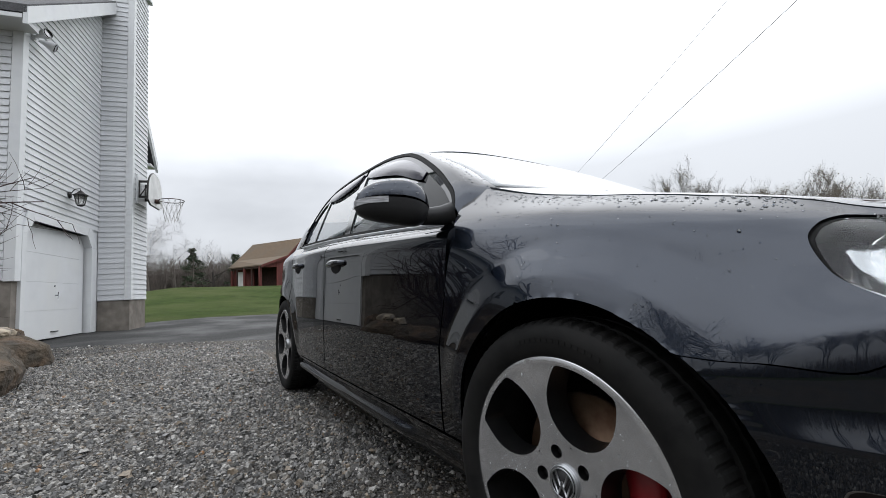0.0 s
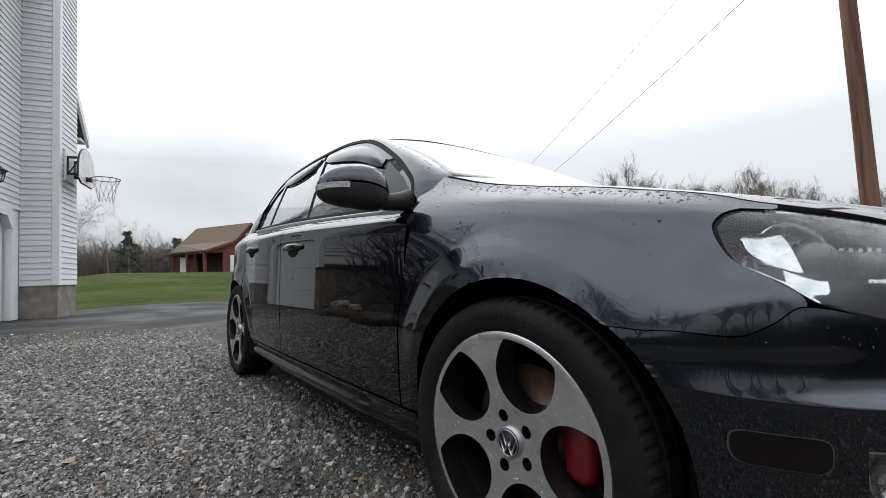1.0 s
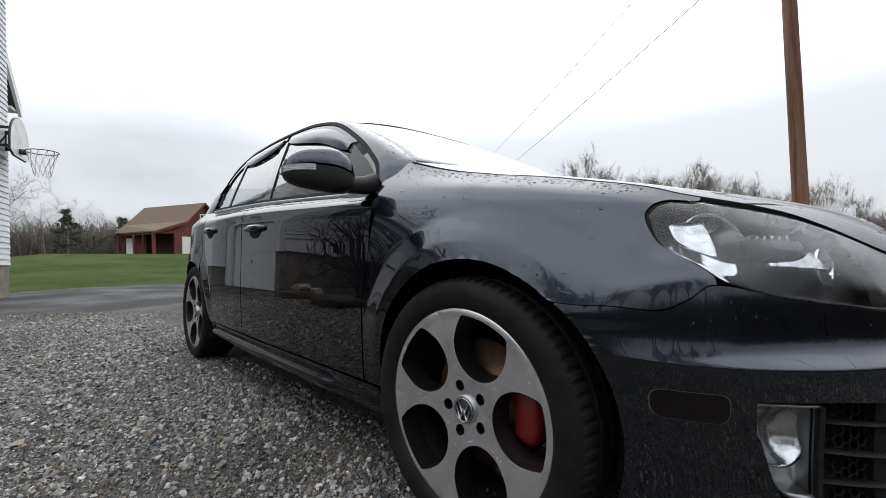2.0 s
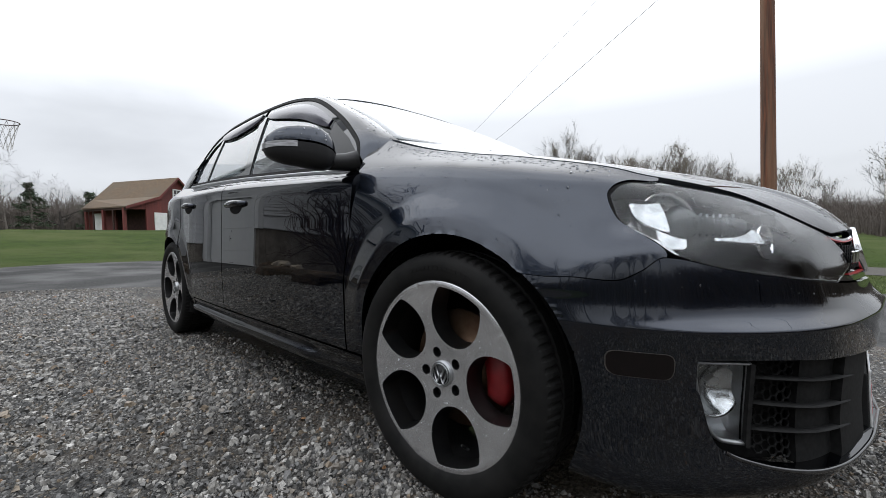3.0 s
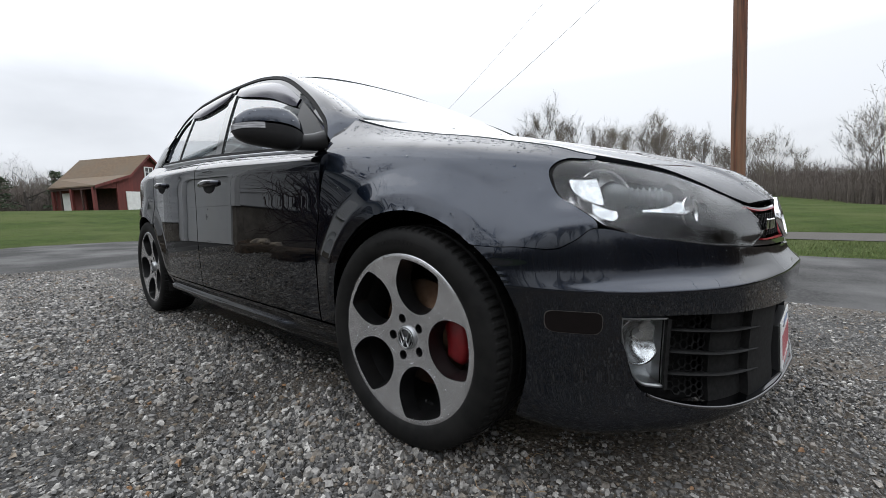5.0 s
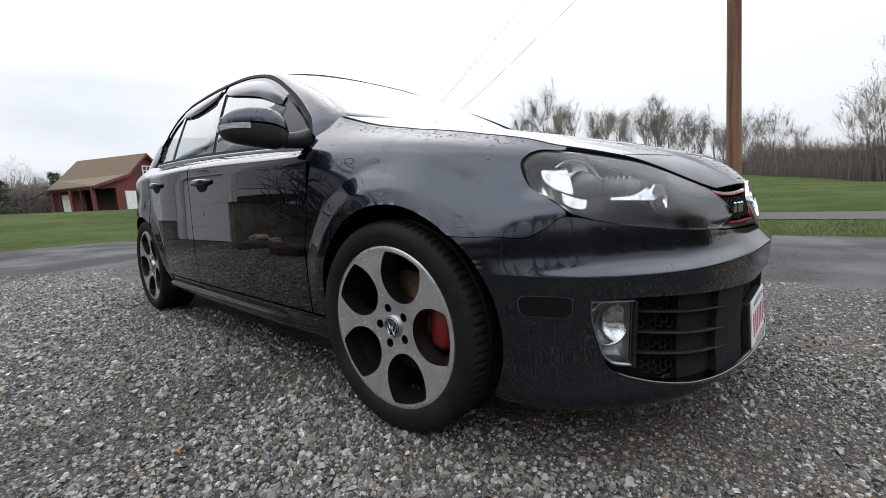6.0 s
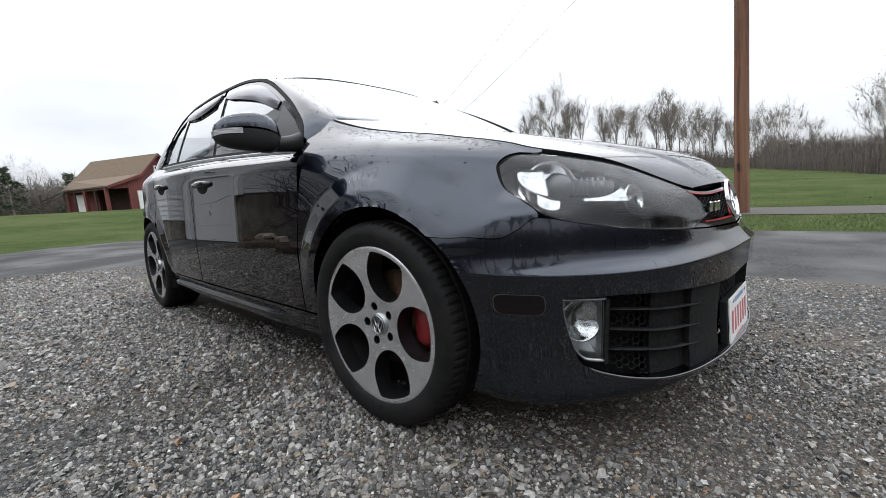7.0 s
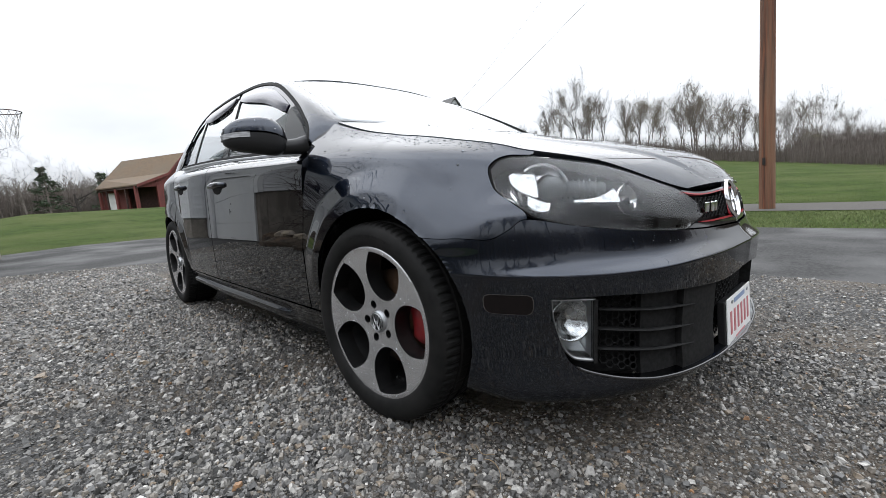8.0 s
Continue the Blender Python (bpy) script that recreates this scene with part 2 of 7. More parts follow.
# ---------------------------------------------------------------- building helpers
def link(name, data, parent=None, label=""):
    ob = new(name, data)
    if parent is not None:
        ob.parent = parent
    return tagged(ob, label)


def part(name, bm, mat, parent, label="", smooth=True):
    """Links a bmesh as one mesh under a thing or a part."""
    me = bpy.data.meshes.new(name)
    bm.to_mesh(me)
    bm.free()
    for f in me.polygons:
        f.use_smooth = smooth
    me.materials.append(mat)
    return link(name, me, parent, label)


def raw(name, verts, faces, mat, parent, label="", smooth=False):
    me = bpy.data.meshes.new(name)
    me.from_pydata([tuple(map(float, v)) for v in verts], [], [tuple(map(int, f)) for f in faces])
    if smooth:
        me.polygons.foreach_set("use_smooth", [True] * len(me.polygons))
    for m in mat if isinstance(mat, (list, tuple)) else [mat]:
        me.materials.append(m)
    me.update()
    return link(name, me, parent, label)


def empty(name, m=None, label="", category="", group="", kind=""):
    ob = new(name)
    if m is not None:
        ob.matrix_world = m
    return tagged(ob, label, category, group, kind)


def box(bm, x0, x1, y0, y1, z0, z1, bevel=0.0):
    m = Matrix.Translation(((x0 + x1) / 2, (y0 + y1) / 2, (z0 + z1) / 2)) @ Matrix.Diagonal((abs(x1 - x0), abs(y1 - y0), abs(z1 - z0), 1))
    got = bmesh.ops.create_cube(bm, size=1.0, matrix=m)
    if bevel:
        bmesh.ops.bevel(bm, geom=list({e for v in got["verts"] for e in v.link_edges}), offset=bevel, segments=2, profile=0.5, affect="EDGES")
    return got


def boxed(name, dims, mat, parent, bevel=0.0, label=""):
    bm = bmesh.new()
    box(bm, *dims, bevel=bevel)
    return part(name, bm, mat, parent, label, smooth=False)


def tube(bm, points, radii, sides=8, caps=True):
    """A round bar along points, with a radius for each."""
    pts = [Vector(p) for p in points]
    rings = []
    for i, p in enumerate(pts):
        d = (pts[min(i + 1, len(pts) - 1)] - pts[max(i - 1, 0)]).normalized()
        a = d.cross(Vector((0, 0, 1)) if abs(d.z) < .95 else Vector((1, 0, 0))).normalized()
        b = d.cross(a)
        r = radii if isinstance(radii, (int, float)) else radii[i]
        rings.append([bm.verts.new(p + r * (math.cos(k * 2 * math.pi / sides) * a + math.sin(k * 2 * math.pi / sides) * b)) for k in range(sides)])
    for q, w in zip(rings, rings[1:]):
        for k in range(sides):
            bm.faces.new((q[k], q[(k + 1) % sides], w[(k + 1) % sides], w[k]))
    if caps:
        bm.faces.new(rings[0])
        bm.faces.new(rings[-1][::-1])


def lathe(profile, sides=64, start=0.0):
    """Turned about the y axis: profile of (radius, y)."""
    bm = bmesh.new()
    rings = []
    for k in range(sides):
        a = start + 2 * math.pi * k / sides
        rings.append([bm.verts.new((r * math.cos(a), y, r * math.sin(a))) for r, y in profile])
    for k in range(sides):
        q, w = rings[k], rings[(k + 1) % sides]
        for i in range(len(profile) - 1):
            bm.faces.new((q[i], w[i], w[i + 1], q[i + 1]))
    bmesh.ops.recalc_face_normals(bm, faces=bm.faces)
    return bm


def grid_faces(m, n, base=0):
    return [(base + i * n + j, base + (i + 1) * n + j, base + (i + 1) * n + j + 1, base + i * n + j + 1) for i in range(m - 1) for j in range(n - 1)]


HEART = np.array([-1.25, 0.0, .62])


def shell(name, P, mat, parent, label="", depth=.014, circle=None, keep=None, heart=None, solid=0.0):
    """A panel: a grid of points with its rim folded inwards. circle (x, z, radius): a round opening cut out of it, in side view."""
    P = np.array(P, float)
    m, n = P.shape[:2]
    V = P.reshape(-1, 3)
    F = np.array(grid_faces(m, n))
    if circle:
        cx, cz, cr = circle
        mid = V[F].mean(1)
        F = F[np.hypot(mid[:, 0] - cx, mid[:, 2] - cz) > cr]
        used = np.zeros(len(V), bool)
        used[F.ravel()] = True
        d = np.hypot(V[:, 0] - cx, V[:, 2] - cz)
        step = np.linalg.norm(P[1:] - P[:-1], axis=-1).max()
        edges = {}
        for f in F:
            for a, b in zip(f, np.roll(f, -1)):
                edges[tuple(sorted((a, b)))] = edges.get(tuple(sorted((a, b))), 0) + 1
        rim = {v for e, c in edges.items() if c == 1 for v in e}
        for v in rim:
            if used[v] and d[v] < cr + step * 1.2:
                i, j = divmod(v, n)
                if i in (0, m - 1) or j in (0, n - 1):
                    if d[v] > cr:
                        continue
                V[v, 0], V[v, 2] = cx + (V[v, 0] - cx) * cr / d[v], cz + (V[v, 2] - cz) * cr / d[v]
    if keep is not None:
        F = F[keep(V[F].mean(1))]
    h = HEART if heart is None else np.array(heart)
    nf = np.cross(V[F[:, 2]] - V[F[:, 0]], V[F[:, 3]] - V[F[:, 1]])
    if (nf * (V[F].mean(1) - h)).sum() < 0:
        F, nf = F[:, ::-1], -nf
    N = np.zeros_like(V)
    for k in range(4):
        np.add.at(N, F[:, k], nf)
    N /= np.maximum(np.linalg.norm(N, axis=1, keepdims=True), 1e-9)
    count = {}
    for f in F:
        for a, b in zip(f, np.roll(f, -1)):
            count[(a, b)] = 1
    rim = [(a, b) for a, b in count if (b, a) not in count]
    used = np.unique(F)
    where = -np.ones(len(V), int)
    where[used] = np.arange(len(used))
    verts = [V[used]]
    faces = [tuple(where[f]) for f in F]
    top = len(used)
    if depth:
        ids = sorted({v for e in rim for v in e})
        at = {v: k for k, v in enumerate(ids)}
        k = len(ids)
        verts += [V[ids], V[ids] - depth * N[ids]]
        faces += [(top + at[b], top + at[a], top + k + at[a], top + k + at[b]) for a, b in rim]
    if solid:
        base = sum(len(q) for q in verts)
        verts.append(V[used] - solid * N[used])
        faces += [tuple(base + where[q] for q in f[::-1]) for f in F]
        faces += [(where[b], where[a], base + where[a], base + where[b]) for a, b in rim]
    me = bpy.data.meshes.new(name)
    me.from_pydata(np.concatenate(verts).tolist(), [], [[int(q) for q in f] for f in faces])
    me.polygons.foreach_set("use_smooth", [True] * len(F) + [False] * (len(faces) - len(F)))
    me.materials.append(mat)
    me.update()
    return link(name, me, parent, label)


FLIP = np.array([1.0, -1.0, 1.0])


def pair(name, P, mat, parent, label="", **more):
    """The panel on the right side and its mirror image on the left."""
    P = np.array(P, float)
    return shell(name, P, mat, parent, label, **more), shell(name, P * FLIP, mat, parent, label, **more)


def span(a, b, n):
    return np.linspace(a, b, n)


# ---------------------------------------------------------------- the parked car
TURN = Matrix(((.99972, -.00029, .02357, 0), (-.00029, .99969, .0247, 0), (-.02357, -.0247, .99942, 0), (0, 0, 0, 1)))
car = empty("car", TURN, "dark grey metallic five-door hatchback parked on gravel, beaded with rain", "car")


def s_of(x):
    """The station of the outline at a distance ahead of the front axle."""
    return np.interp(-np.asarray(x), -np.array(OUTX), range(14))


def gap_row(s):
    """The row of the joint between bumper and wing."""
    return hermite([0, 3.5, 3.76, 4.0, 4.2, 4.68, 5.04, 5.6], [5.88, 5.91, 5.88, 5.65, 5.52, 5.80, 5.95, 5.94], np.abs(s))


ARCH_F, ARCH_R, ARCH_B = (.016, .345, .334), (-2.562, .330, .333), (.030, .335, .336)
S_BUMP = 5.30
# front bumper: the skin between underside and lamps, with its openings
GR_TOP = lambda s: hermite([0, .8, 1.84, 2.84, 3.44], [3.20, 3.02, 3.14, 3.22, 3.22], s)
GR_LOW = lambda s: hermite([0, 1.08, 1.84, 2.84, 3.20, 3.44], [1.05, 1.08, 1.24, 1.60, 1.85, 2.70], s)


def belt_grid(s0, s1, lo, hi, ns, nr, front=True):
    S = span(s0, s1, ns)[:, None] * np.ones((1, nr))
    a, b = lo(S[:, :1]) if callable(lo) else lo, hi(S[:, :1]) if callable(hi) else hi
    R = a + (b - a) * span(0, 1, nr)[None]
    return S, R, loft(S, R, front)


def mirrored(P):
    """A right half that starts on the centre line, with its left half."""
    return np.concatenate([(P * FLIP)[:0:-1], P])


bump_top = mirrored(belt_grid(0, S_BUMP, 3.24, lambda s: gap_row(s) - .006, 130, 36)[2])
bumper = shell("front_bumper", bump_top, PAINT, car, circle=ARCH_B)
low_corner = belt_grid(3.46, S_BUMP, 0, 3.24, 50, 40)[2]
pair("bumper_corner", low_corner, PAINT, bumper, depth=0, circle=ARCH_B)
chin = mirrored(belt_grid(0, 3.46, 0, lambda s: GR_LOW(np.clip(s, 0, 3.44)), 110, 16)[2])
shell("chin_spoiler", chin, PAINT, bumper, depth=.03)
brow = mirrored(belt_grid(0, 3.46, lambda s: GR_TOP(np.clip(s, 0, 3.44)), 3.24, 110, 4)[2])
shell("opening_brow", brow, PAINT, bumper, depth=.03)

# wings
def lamp_left(r):
    """The station where the headlamp ends, row by row."""
    return hermite([5.2, 5.9, 6.32, 7.0, 7.64, 8.0, 8.44, 8.75, 9.0], [3.74, 3.70, 3.90, 4.20, 4.29, 4.22, 3.98, 3.50, 3.46], r)


def wing_grid(n_s, n_r):
    u = span(0, 1, n_s)[:, None]
    low = span(0, 1, n_r)[None]
    start = lamp_left(span(5.84, 8.93, n_r))[None] + .03
    end = np.interp(span(5.84, 8.93, n_r), [4, 7, 7.5, 8.0, 8.5, 9], [8, 7.78, 7.80, 7.93, 8.03, 8.035])[None]
    S = start + (end - start) * u
    bottom = np.where(S[:, :1] < 5.2, gap_row(np.minimum(S[:, :1], 5.2)) + .016, 5.9 + 0 * S[:, :1])
    R = bottom + (8.93 - bottom) * low
    return S, R


S, R = wing_grid(90, 40)
fender = pair("front_wing", loft(S, R), PAINT, car, circle=ARCH_F)
S = span(6.2, 8 - .02, 40)[:, None] * np.ones((1, 44))
R = span(2.02, 5.9, 44)[None] * np.ones((40, 1))
S = S - np.where(S > 7.5, (S - 7.5) / .5 * .22 * np.clip((R - 4) / 3, 0, 1), 0)
for f, P in zip(fender, (loft(S, R), loft(S, R) * FLIP)):
    shell("wing_lower_panel", P, PAINT, f, circle=ARCH_F, depth=.012)

# bonnet
v = span(0, 1, 60)
hood_s = 1.06 + (7.90 - 1.06) * v
side_rail = loft(hood_s, 9.0)
mid_x = spline([0, .06, .15, .3, .5, .75, 1], [.746, .70, .63, .48, .25, -.02, -.235], v)
mid_z = spline([0, .06, .15, .3, .5, .75, 1], [.692, .735, .778, .826, .880, .945, .998], v)
u = span(-1, 1, 121)
hood_P = np.empty((60, 121, 3))
for i in range(60):
    w = np.abs(u)
    hood_P[i, :, 0] = mid_x[i] + (side_rail[i, 0] - mid_x[i]) * w ** 2.2
    hood_P[i, :, 1] = side_rail[i, 1] * -u * .993
    hood_P[i, :, 2] = mid_z[i] + (side_rail[i, 2] - mid_z[i]) * w ** 2.4
    # the raised middle ends in a crease on each side
    hood_P[i, :, 2] += .010 * np.clip((.80 - .30 * (1 - v[i]) - w) / .05, 0, 1) * np.clip(v[i] / .12, 0, 1) * (1 - .6 * v[i])
shell("bonnet", hood_P, WET_PAINT, car, depth=.02, heart=(0, 0, 0))

# greenhouse: the plane of the side windows leans inwards
def pane(x, z, out=0.0):
    """A point of the side window's plane; out: metres proud of it."""
    x, z = np.broadcast_arrays(np.asarray(x, float), np.asarray(z, float))
    bow = .012 * (1 - ((z - 1.16) / .25) ** 2)
    y = -(.790 - .447 * (z - .93)) - bow
    return np.stack([x, y - out * .913, z + out * .408], -1)


BELT_X, BELT_Z = [-2.50, -2.25, -1.56, -.90, -.604, -.426], [.996, .990, .963, .922, .902, .893]
belt_z = lambda x: spline(BELT_X, BELT_Z, x)
# the upper edge of the door frames, from the foot of the windscreen pillar to the rear quarter
TOP_X = [-.430, -.469, -.554, -.764, -1.02, -1.234, -1.653, -2.00, -2.231, -2.40, -2.475, -2.47]
TOP_Z = [.905, .983, 1.053, 1.179, 1.293, 1.344, 1.382, 1.382, 1.360, 1.290, 1.180, 1.000]
top_a = np.concatenate([[0], np.cumsum(np.hypot(np.diff(TOP_X), np.diff(TOP_Z)))])
top_at = lambda a: (spline(top_a, TOP_X, a), spline(top_a, TOP_Z, a))
END_A = top_a[-1]


def frame_band(a0, a1, inner, outer, n, out=0.0, rise=0.0):
    """A band along the upper window line, between two distances inside it; rise: how far its lower edge bulges out."""
    a = span(a0, a1, n)
    x, z = top_at(a)
    x1, z1 = top_at(np.clip(a + .01, 0, END_A))
    x0, z0 = top_at(np.clip(a - .01, 0, END_A))
    tx, tz = x1 - x0, z1 - z0
    ln = np.hypot(tx, tz)
    nx, nz = tz / ln, -tx / ln
    rows = []
    for d, k in zip(span(inner, outer, 7), span(0, 1, 7)):
        rows.append(pane(x - nx * d, z - nz * d, out + rise * np.sin(span(.02, math.pi - .02, n)) ** .55 * math.sin(math.pi * min(k * 1.05, 1)) ** .8))
    return np.stack(rows, 1)


pair("window_surround", frame_band(.03, END_A - .02, -.005, .009, 120, .006), SEAL, car, depth=.012)
DOORS_A = float(np.interp(1.60, -np.array(TOP_X[:9]), top_a[:9]))
front_frame = frame_band(.05, DOORS_A - .03, .011, .058, 70, .002)
rear_frame = frame_band(DOORS_A + .02, END_A - .03, .011, .050, 70, .002)


def door_edge(r):
    return .22 * np.clip((r - 4) / 3, 0, 1)


def door(x0, x1, r0, n, circle=None, slant=False):
    R = np.concatenate([span(r0, 6.2, 34), span(6.3, 9.0, 36)])[None] * np.ones((n, 1))
    S = span(float(s_of(x0)), float(s_of(x1)), n)[:, None] * np.ones_like(R)
    if slant:
        S = S - door_edge(R) * np.clip(1 - (S - 8) / .35, 0, 1)
    return loft(S, R, False)


front_doors = pair("front_door", door(-.424, -1.541, 2.02, 70, slant=True), PAINT, car)
rear_doors = pair("rear_door", door(-1.549, -2.345, 2.02, 60), PAINT, car, circle=(*ARCH_R[:2], .375))
quarters = pair("rear_quarter", loft(*np.broadcast_arrays(span(float(s_of(-2.353)), 12.2, 60)[:, None], span(1.2, 9, 44)[None]), False), PAINT, car, circle=ARCH_R)
foot = np.array([[(-.37, -.795, .84), (-.39, -.72, .97), (-.42, -.66, 1.0)], [(-.50, -.775, .86), (-.52, -.715, .98), (-.55, -.64, 1.06)], [(-.64, -.765, .89), (-.66, -.70, 1.02), (-.72, -.61, 1.14)]])
pair("pillar_foot", foot, PAINT, car, depth=0)
pair("door_shut", loft(*np.broadcast_arrays(span(float(s_of(-2.12)), float(s_of(-2.345)), 20)[:, None], span(1.2, 6, 30)[None]), False) * [1, .996, 1], PAINT, car, circle=ARCH_R)
tail = mirrored(loft(*np.broadcast_arrays(span(13, 12.21, 16)[:, None], span(1.0, 9, 30)[None]), False))
shell("tailgate", tail, PAINT, car)
for q, fr in zip(front_doors, (front_frame, front_frame * FLIP)):
    shell("window_frame", fr, PAINT, q, depth=.010)
for q, fr in zip(rear_doors, (rear_frame, rear_frame * FLIP)):
    shell("window_frame", fr, PAINT, q, depth=.010)

# sill with its side skirt
sx = span(-.345, -2.16, 60)
so = np.interp(-sx, -np.array(OUTX), OUTY)
ledge = np.clip((-.62 - sx) / .10, 0, 1) * np.clip((sx + 2.18) / .06, 0, 1)
sill = []
for z, inn, more in ((.294, .014, 0), (.264, .022, 0), (.256, .030, .001), (.252, .030, .022), (.232, .032, .023), (.206, .042, .012), (.174, .09, 0)):
    sill.append(np.stack([sx, -(so - inn + more * ledge), z + 0 * sx], -1))
pair("sill", np.stack(sill, 1), PAINT, car)

# windows
def between(xa, za, xb, zb, x_lo, n=30, m=14, out=-.006):
    """Glass below the frame, between two raked lines given by their feet and heads."""
    g = np.empty((n, m, 3))
    for i, k in enumerate(span(0, 1, n)):
        fx, hx = xa[0] + (xb[0] - xa[0]) * k, xa[1] + (xb[1] - xa[1]) * k
        z0 = belt_z(fx)
        up = roofline(hx) - .045
        g[i] = pane(fx + (hx - fx) * span(0, 1, m), z0 - .01 + (max(up, z0 + .002) - z0 + .01) * span(0, 1, m), out)
    return g


def roofline(x):
    return np.interp(-x, -np.array(TOP_X[:11]), np.array(TOP_Z[:11]))


for kind, a, b in (("door_window", (-.60, -.60), (-1.432, -1.585)), ("door_window", (-1.515, -1.668), (-2.145, -2.225)), ("quarter_window", (-2.175, -2.255), (-2.445, -2.40))):
    parents = front_doors if a[0] > -1 else rear_doors if kind == "door_window" else (car, car)
    g = between(a, None, b, None, None)
    for q, P in zip(parents, (g, g * FLIP)):
        shell(kind, P, TINT, q, "tinted window glass", depth=0, solid=.004)
# pillars between the panes, in black
for kind, a, b in (("door_pillar", (-1.432, -1.585), (-1.515, -1.668)), ("window_divider", (-2.145, -2.225), (-2.175, -2.255))):
    g = between(a, None, b, None, None, n=6, out=.000)
    for q, P in zip((car, car), (g, g * FLIP)):
        shell(kind, P, GLOSS_BLACK, q, depth=.01)
# sail panel in front of the front pane
sail_x = span(-.462, -.715, 18)[:, None]
sail_lo, sail_hi = belt_z(sail_x) - .004, np.maximum(roofline(sail_x) - .030, belt_z(sail_x))
g = pane(sail_x, sail_lo + (sail_hi - sail_lo) * span(0, 1, 10)[None], .003)
pair("mirror_sail_panel", g, BLACK_PLASTIC, car, "grained black plastic panel ahead of the window", depth=.01)
# smoked rain visors under the upper frames
vk = np.sin(span(.02, math.pi - .02, 50)) ** .55
vis_f = frame_band(.40, DOORS_A - .045, .028, .053 + .048 * vk, 50, .006, .009)
vis_r = frame_band(DOORS_A + .05, DOORS_A + .66, .026, .050 + .058 * vk, 50, .008, .008)
for fam, P in ((front_doors, vis_f), (rear_doors, vis_r)):
    for q, g in zip(fam, (P, P * FLIP)):
        shell("rain_visor", g, VISOR, q, "smoked plastic rain visor", depth=.004)
# bright strip along the belt
bx = span(-.43, -2.46, 60)
strip = np.stack([pane(bx, belt_z(bx) + k, .008 - .004 * abs(k - .004) / .004) for k in (-.006, -.002, .003, .008)], 1)
pair("belt_trim", strip, SATIN_METAL, car, depth=.01)
seal = np.stack([pane(bx, belt_z(bx) + k, .004) for k in (.008, .014, .022)], 1)
pair("belt_seal", seal, SEAL, car, depth=.01)

# roof, pillars, screens
RAIL_X = [-1.00, -1.25, -1.65, -2.00, -2.25, -2.60, -2.95]
RAIL_Z = [1.292, 1.354, 1.388, 1.389, 1.372, 1.325, 1.245]
RAIL_Y = [.626, .600, .586, .585, .588, .588, .580]
CROWN_Z = [1.360, 1.396, 1.437, 1.437, 1.423, 1.380, 1.305]
SCREEN_X, SCREEN_Y, SCREEN_Z = [-.405, -.62, -.85, -1.05], [.668, .625, .590, .553], [1.016, 1.136, 1.244, 1.326]


def roof_row(x, u):
    zr, yr, zc = (spline(-np.array(RAIL_X), q, -x) for q in (RAIL_Z, RAIL_Y, CROWN_Z))
    return yr * u, zc - (zc - zr) * np.abs(u) ** 3.2


ur = span(-1, 1, 41)
rows = []
for k in span(0, 1, 36):
    x = (-1.02 - .03 * ur ** 2) * (1 - k) + -2.95 * k
    y, z = roof_row(x, ur)
    rows.append(np.stack([x, y, z], -1))
shell("roof", np.array(rows), WET_PAINT, car, depth=.02)
pa = span(.035, float(np.interp(1.05, -np.array(TOP_X[:9]), top_a[:9])), 30)
ox, oz = top_at(pa)
outer = pane(ox + .004, oz + .006, .004)
k = span(0, 1, 30)
inner = np.stack([spline(range(4), SCREEN_X, k * 3), -spline(range(4), SCREEN_Y, k * 3), spline(range(4), SCREEN_Z, k * 3)], -1)
bulge = np.array([.35, -.55, .75]) * .016
pill = np.stack([outer + (inner - outer) * t + bulge * (4 * t * (1 - t)) for t in span(0, 1, 8)], 1)
lead = [pill[0] - (pill[1] - pill[0]) * j + np.array([0, .011, -.002]) * j for j in (4, 3, 2, 1)]
pill = np.concatenate([np.array(lead), pill])
pair("windscreen_pillar", pill, PAINT, car, depth=.012)
cx = span(0, 1, 24)
low = loft(float(s_of(-2.44)) + (12.2 - float(s_of(-2.44))) * cx, 9.0, False)
up_x = -2.24 + (-2.94 + 2.24) * cx
uy, uz = roof_row(up_x, np.ones(24))
pc = np.stack([low + (np.stack([up_x, -uy, uz], -1) - low) * t - np.array([0, .02, 0]) * 4 * t * (1 - t) for t in span(0, 1, 10)], 1)
pair("rear_pillar", pc, PAINT, car, keep=lambda c: (c[:, 0] < -2.47) | (c[:, 2] > 1.36))
sv = span(0, 1, 22)
us = span(-1, 1, 31)
ws = []
for t in sv:
    ex, ey, ez = spline(range(4), SCREEN_X, t * 3), spline(range(4), SCREEN_Y, t * 3), spline(range(4), SCREEN_Z, t * 3)
    mx, mz = -.300 + (-1.02 + .300) * t, 1.000 + (1.360 - 1.000) * t + .018 * 4 * t * (1 - t)
    w = np.abs(us)
    ws.append(np.stack([mx + (ex - mx) * w ** 2.6, ey * -us, mz + (ez - mz) * w ** 2.6], -1))
shell("windscreen", np.array(ws), WET_GLASS, car, "wet laminated windscreen", depth=0, solid=.005)
bm = bmesh.new()
tube(bm, [(p[0], -p[1], p[2] + .004) for p in inner[::2]], [.0085 * (1 - j / 15) + .0012 for j in range(len(inner[::2]))], 6)
part("screen_trim", bm, SEAL, car, "black rubber water strip beside the windscreen")
hood_end, screen_foot = hood_P[-1], np.stack([np.interp(u, us, ws[0][:, i]) for i in range(3)], -1)
cowl = np.stack([hood_end + (screen_foot - hood_end) * t + np.array([0, 0, -.012]) * math.sin(math.pi * t) for t in span(0, 1, 6)])
shell("cowl_panel", cowl + [0, 0, -.004], BLACK_PLASTIC, car, depth=.02, heart=(0, 0, 0))
tg = []
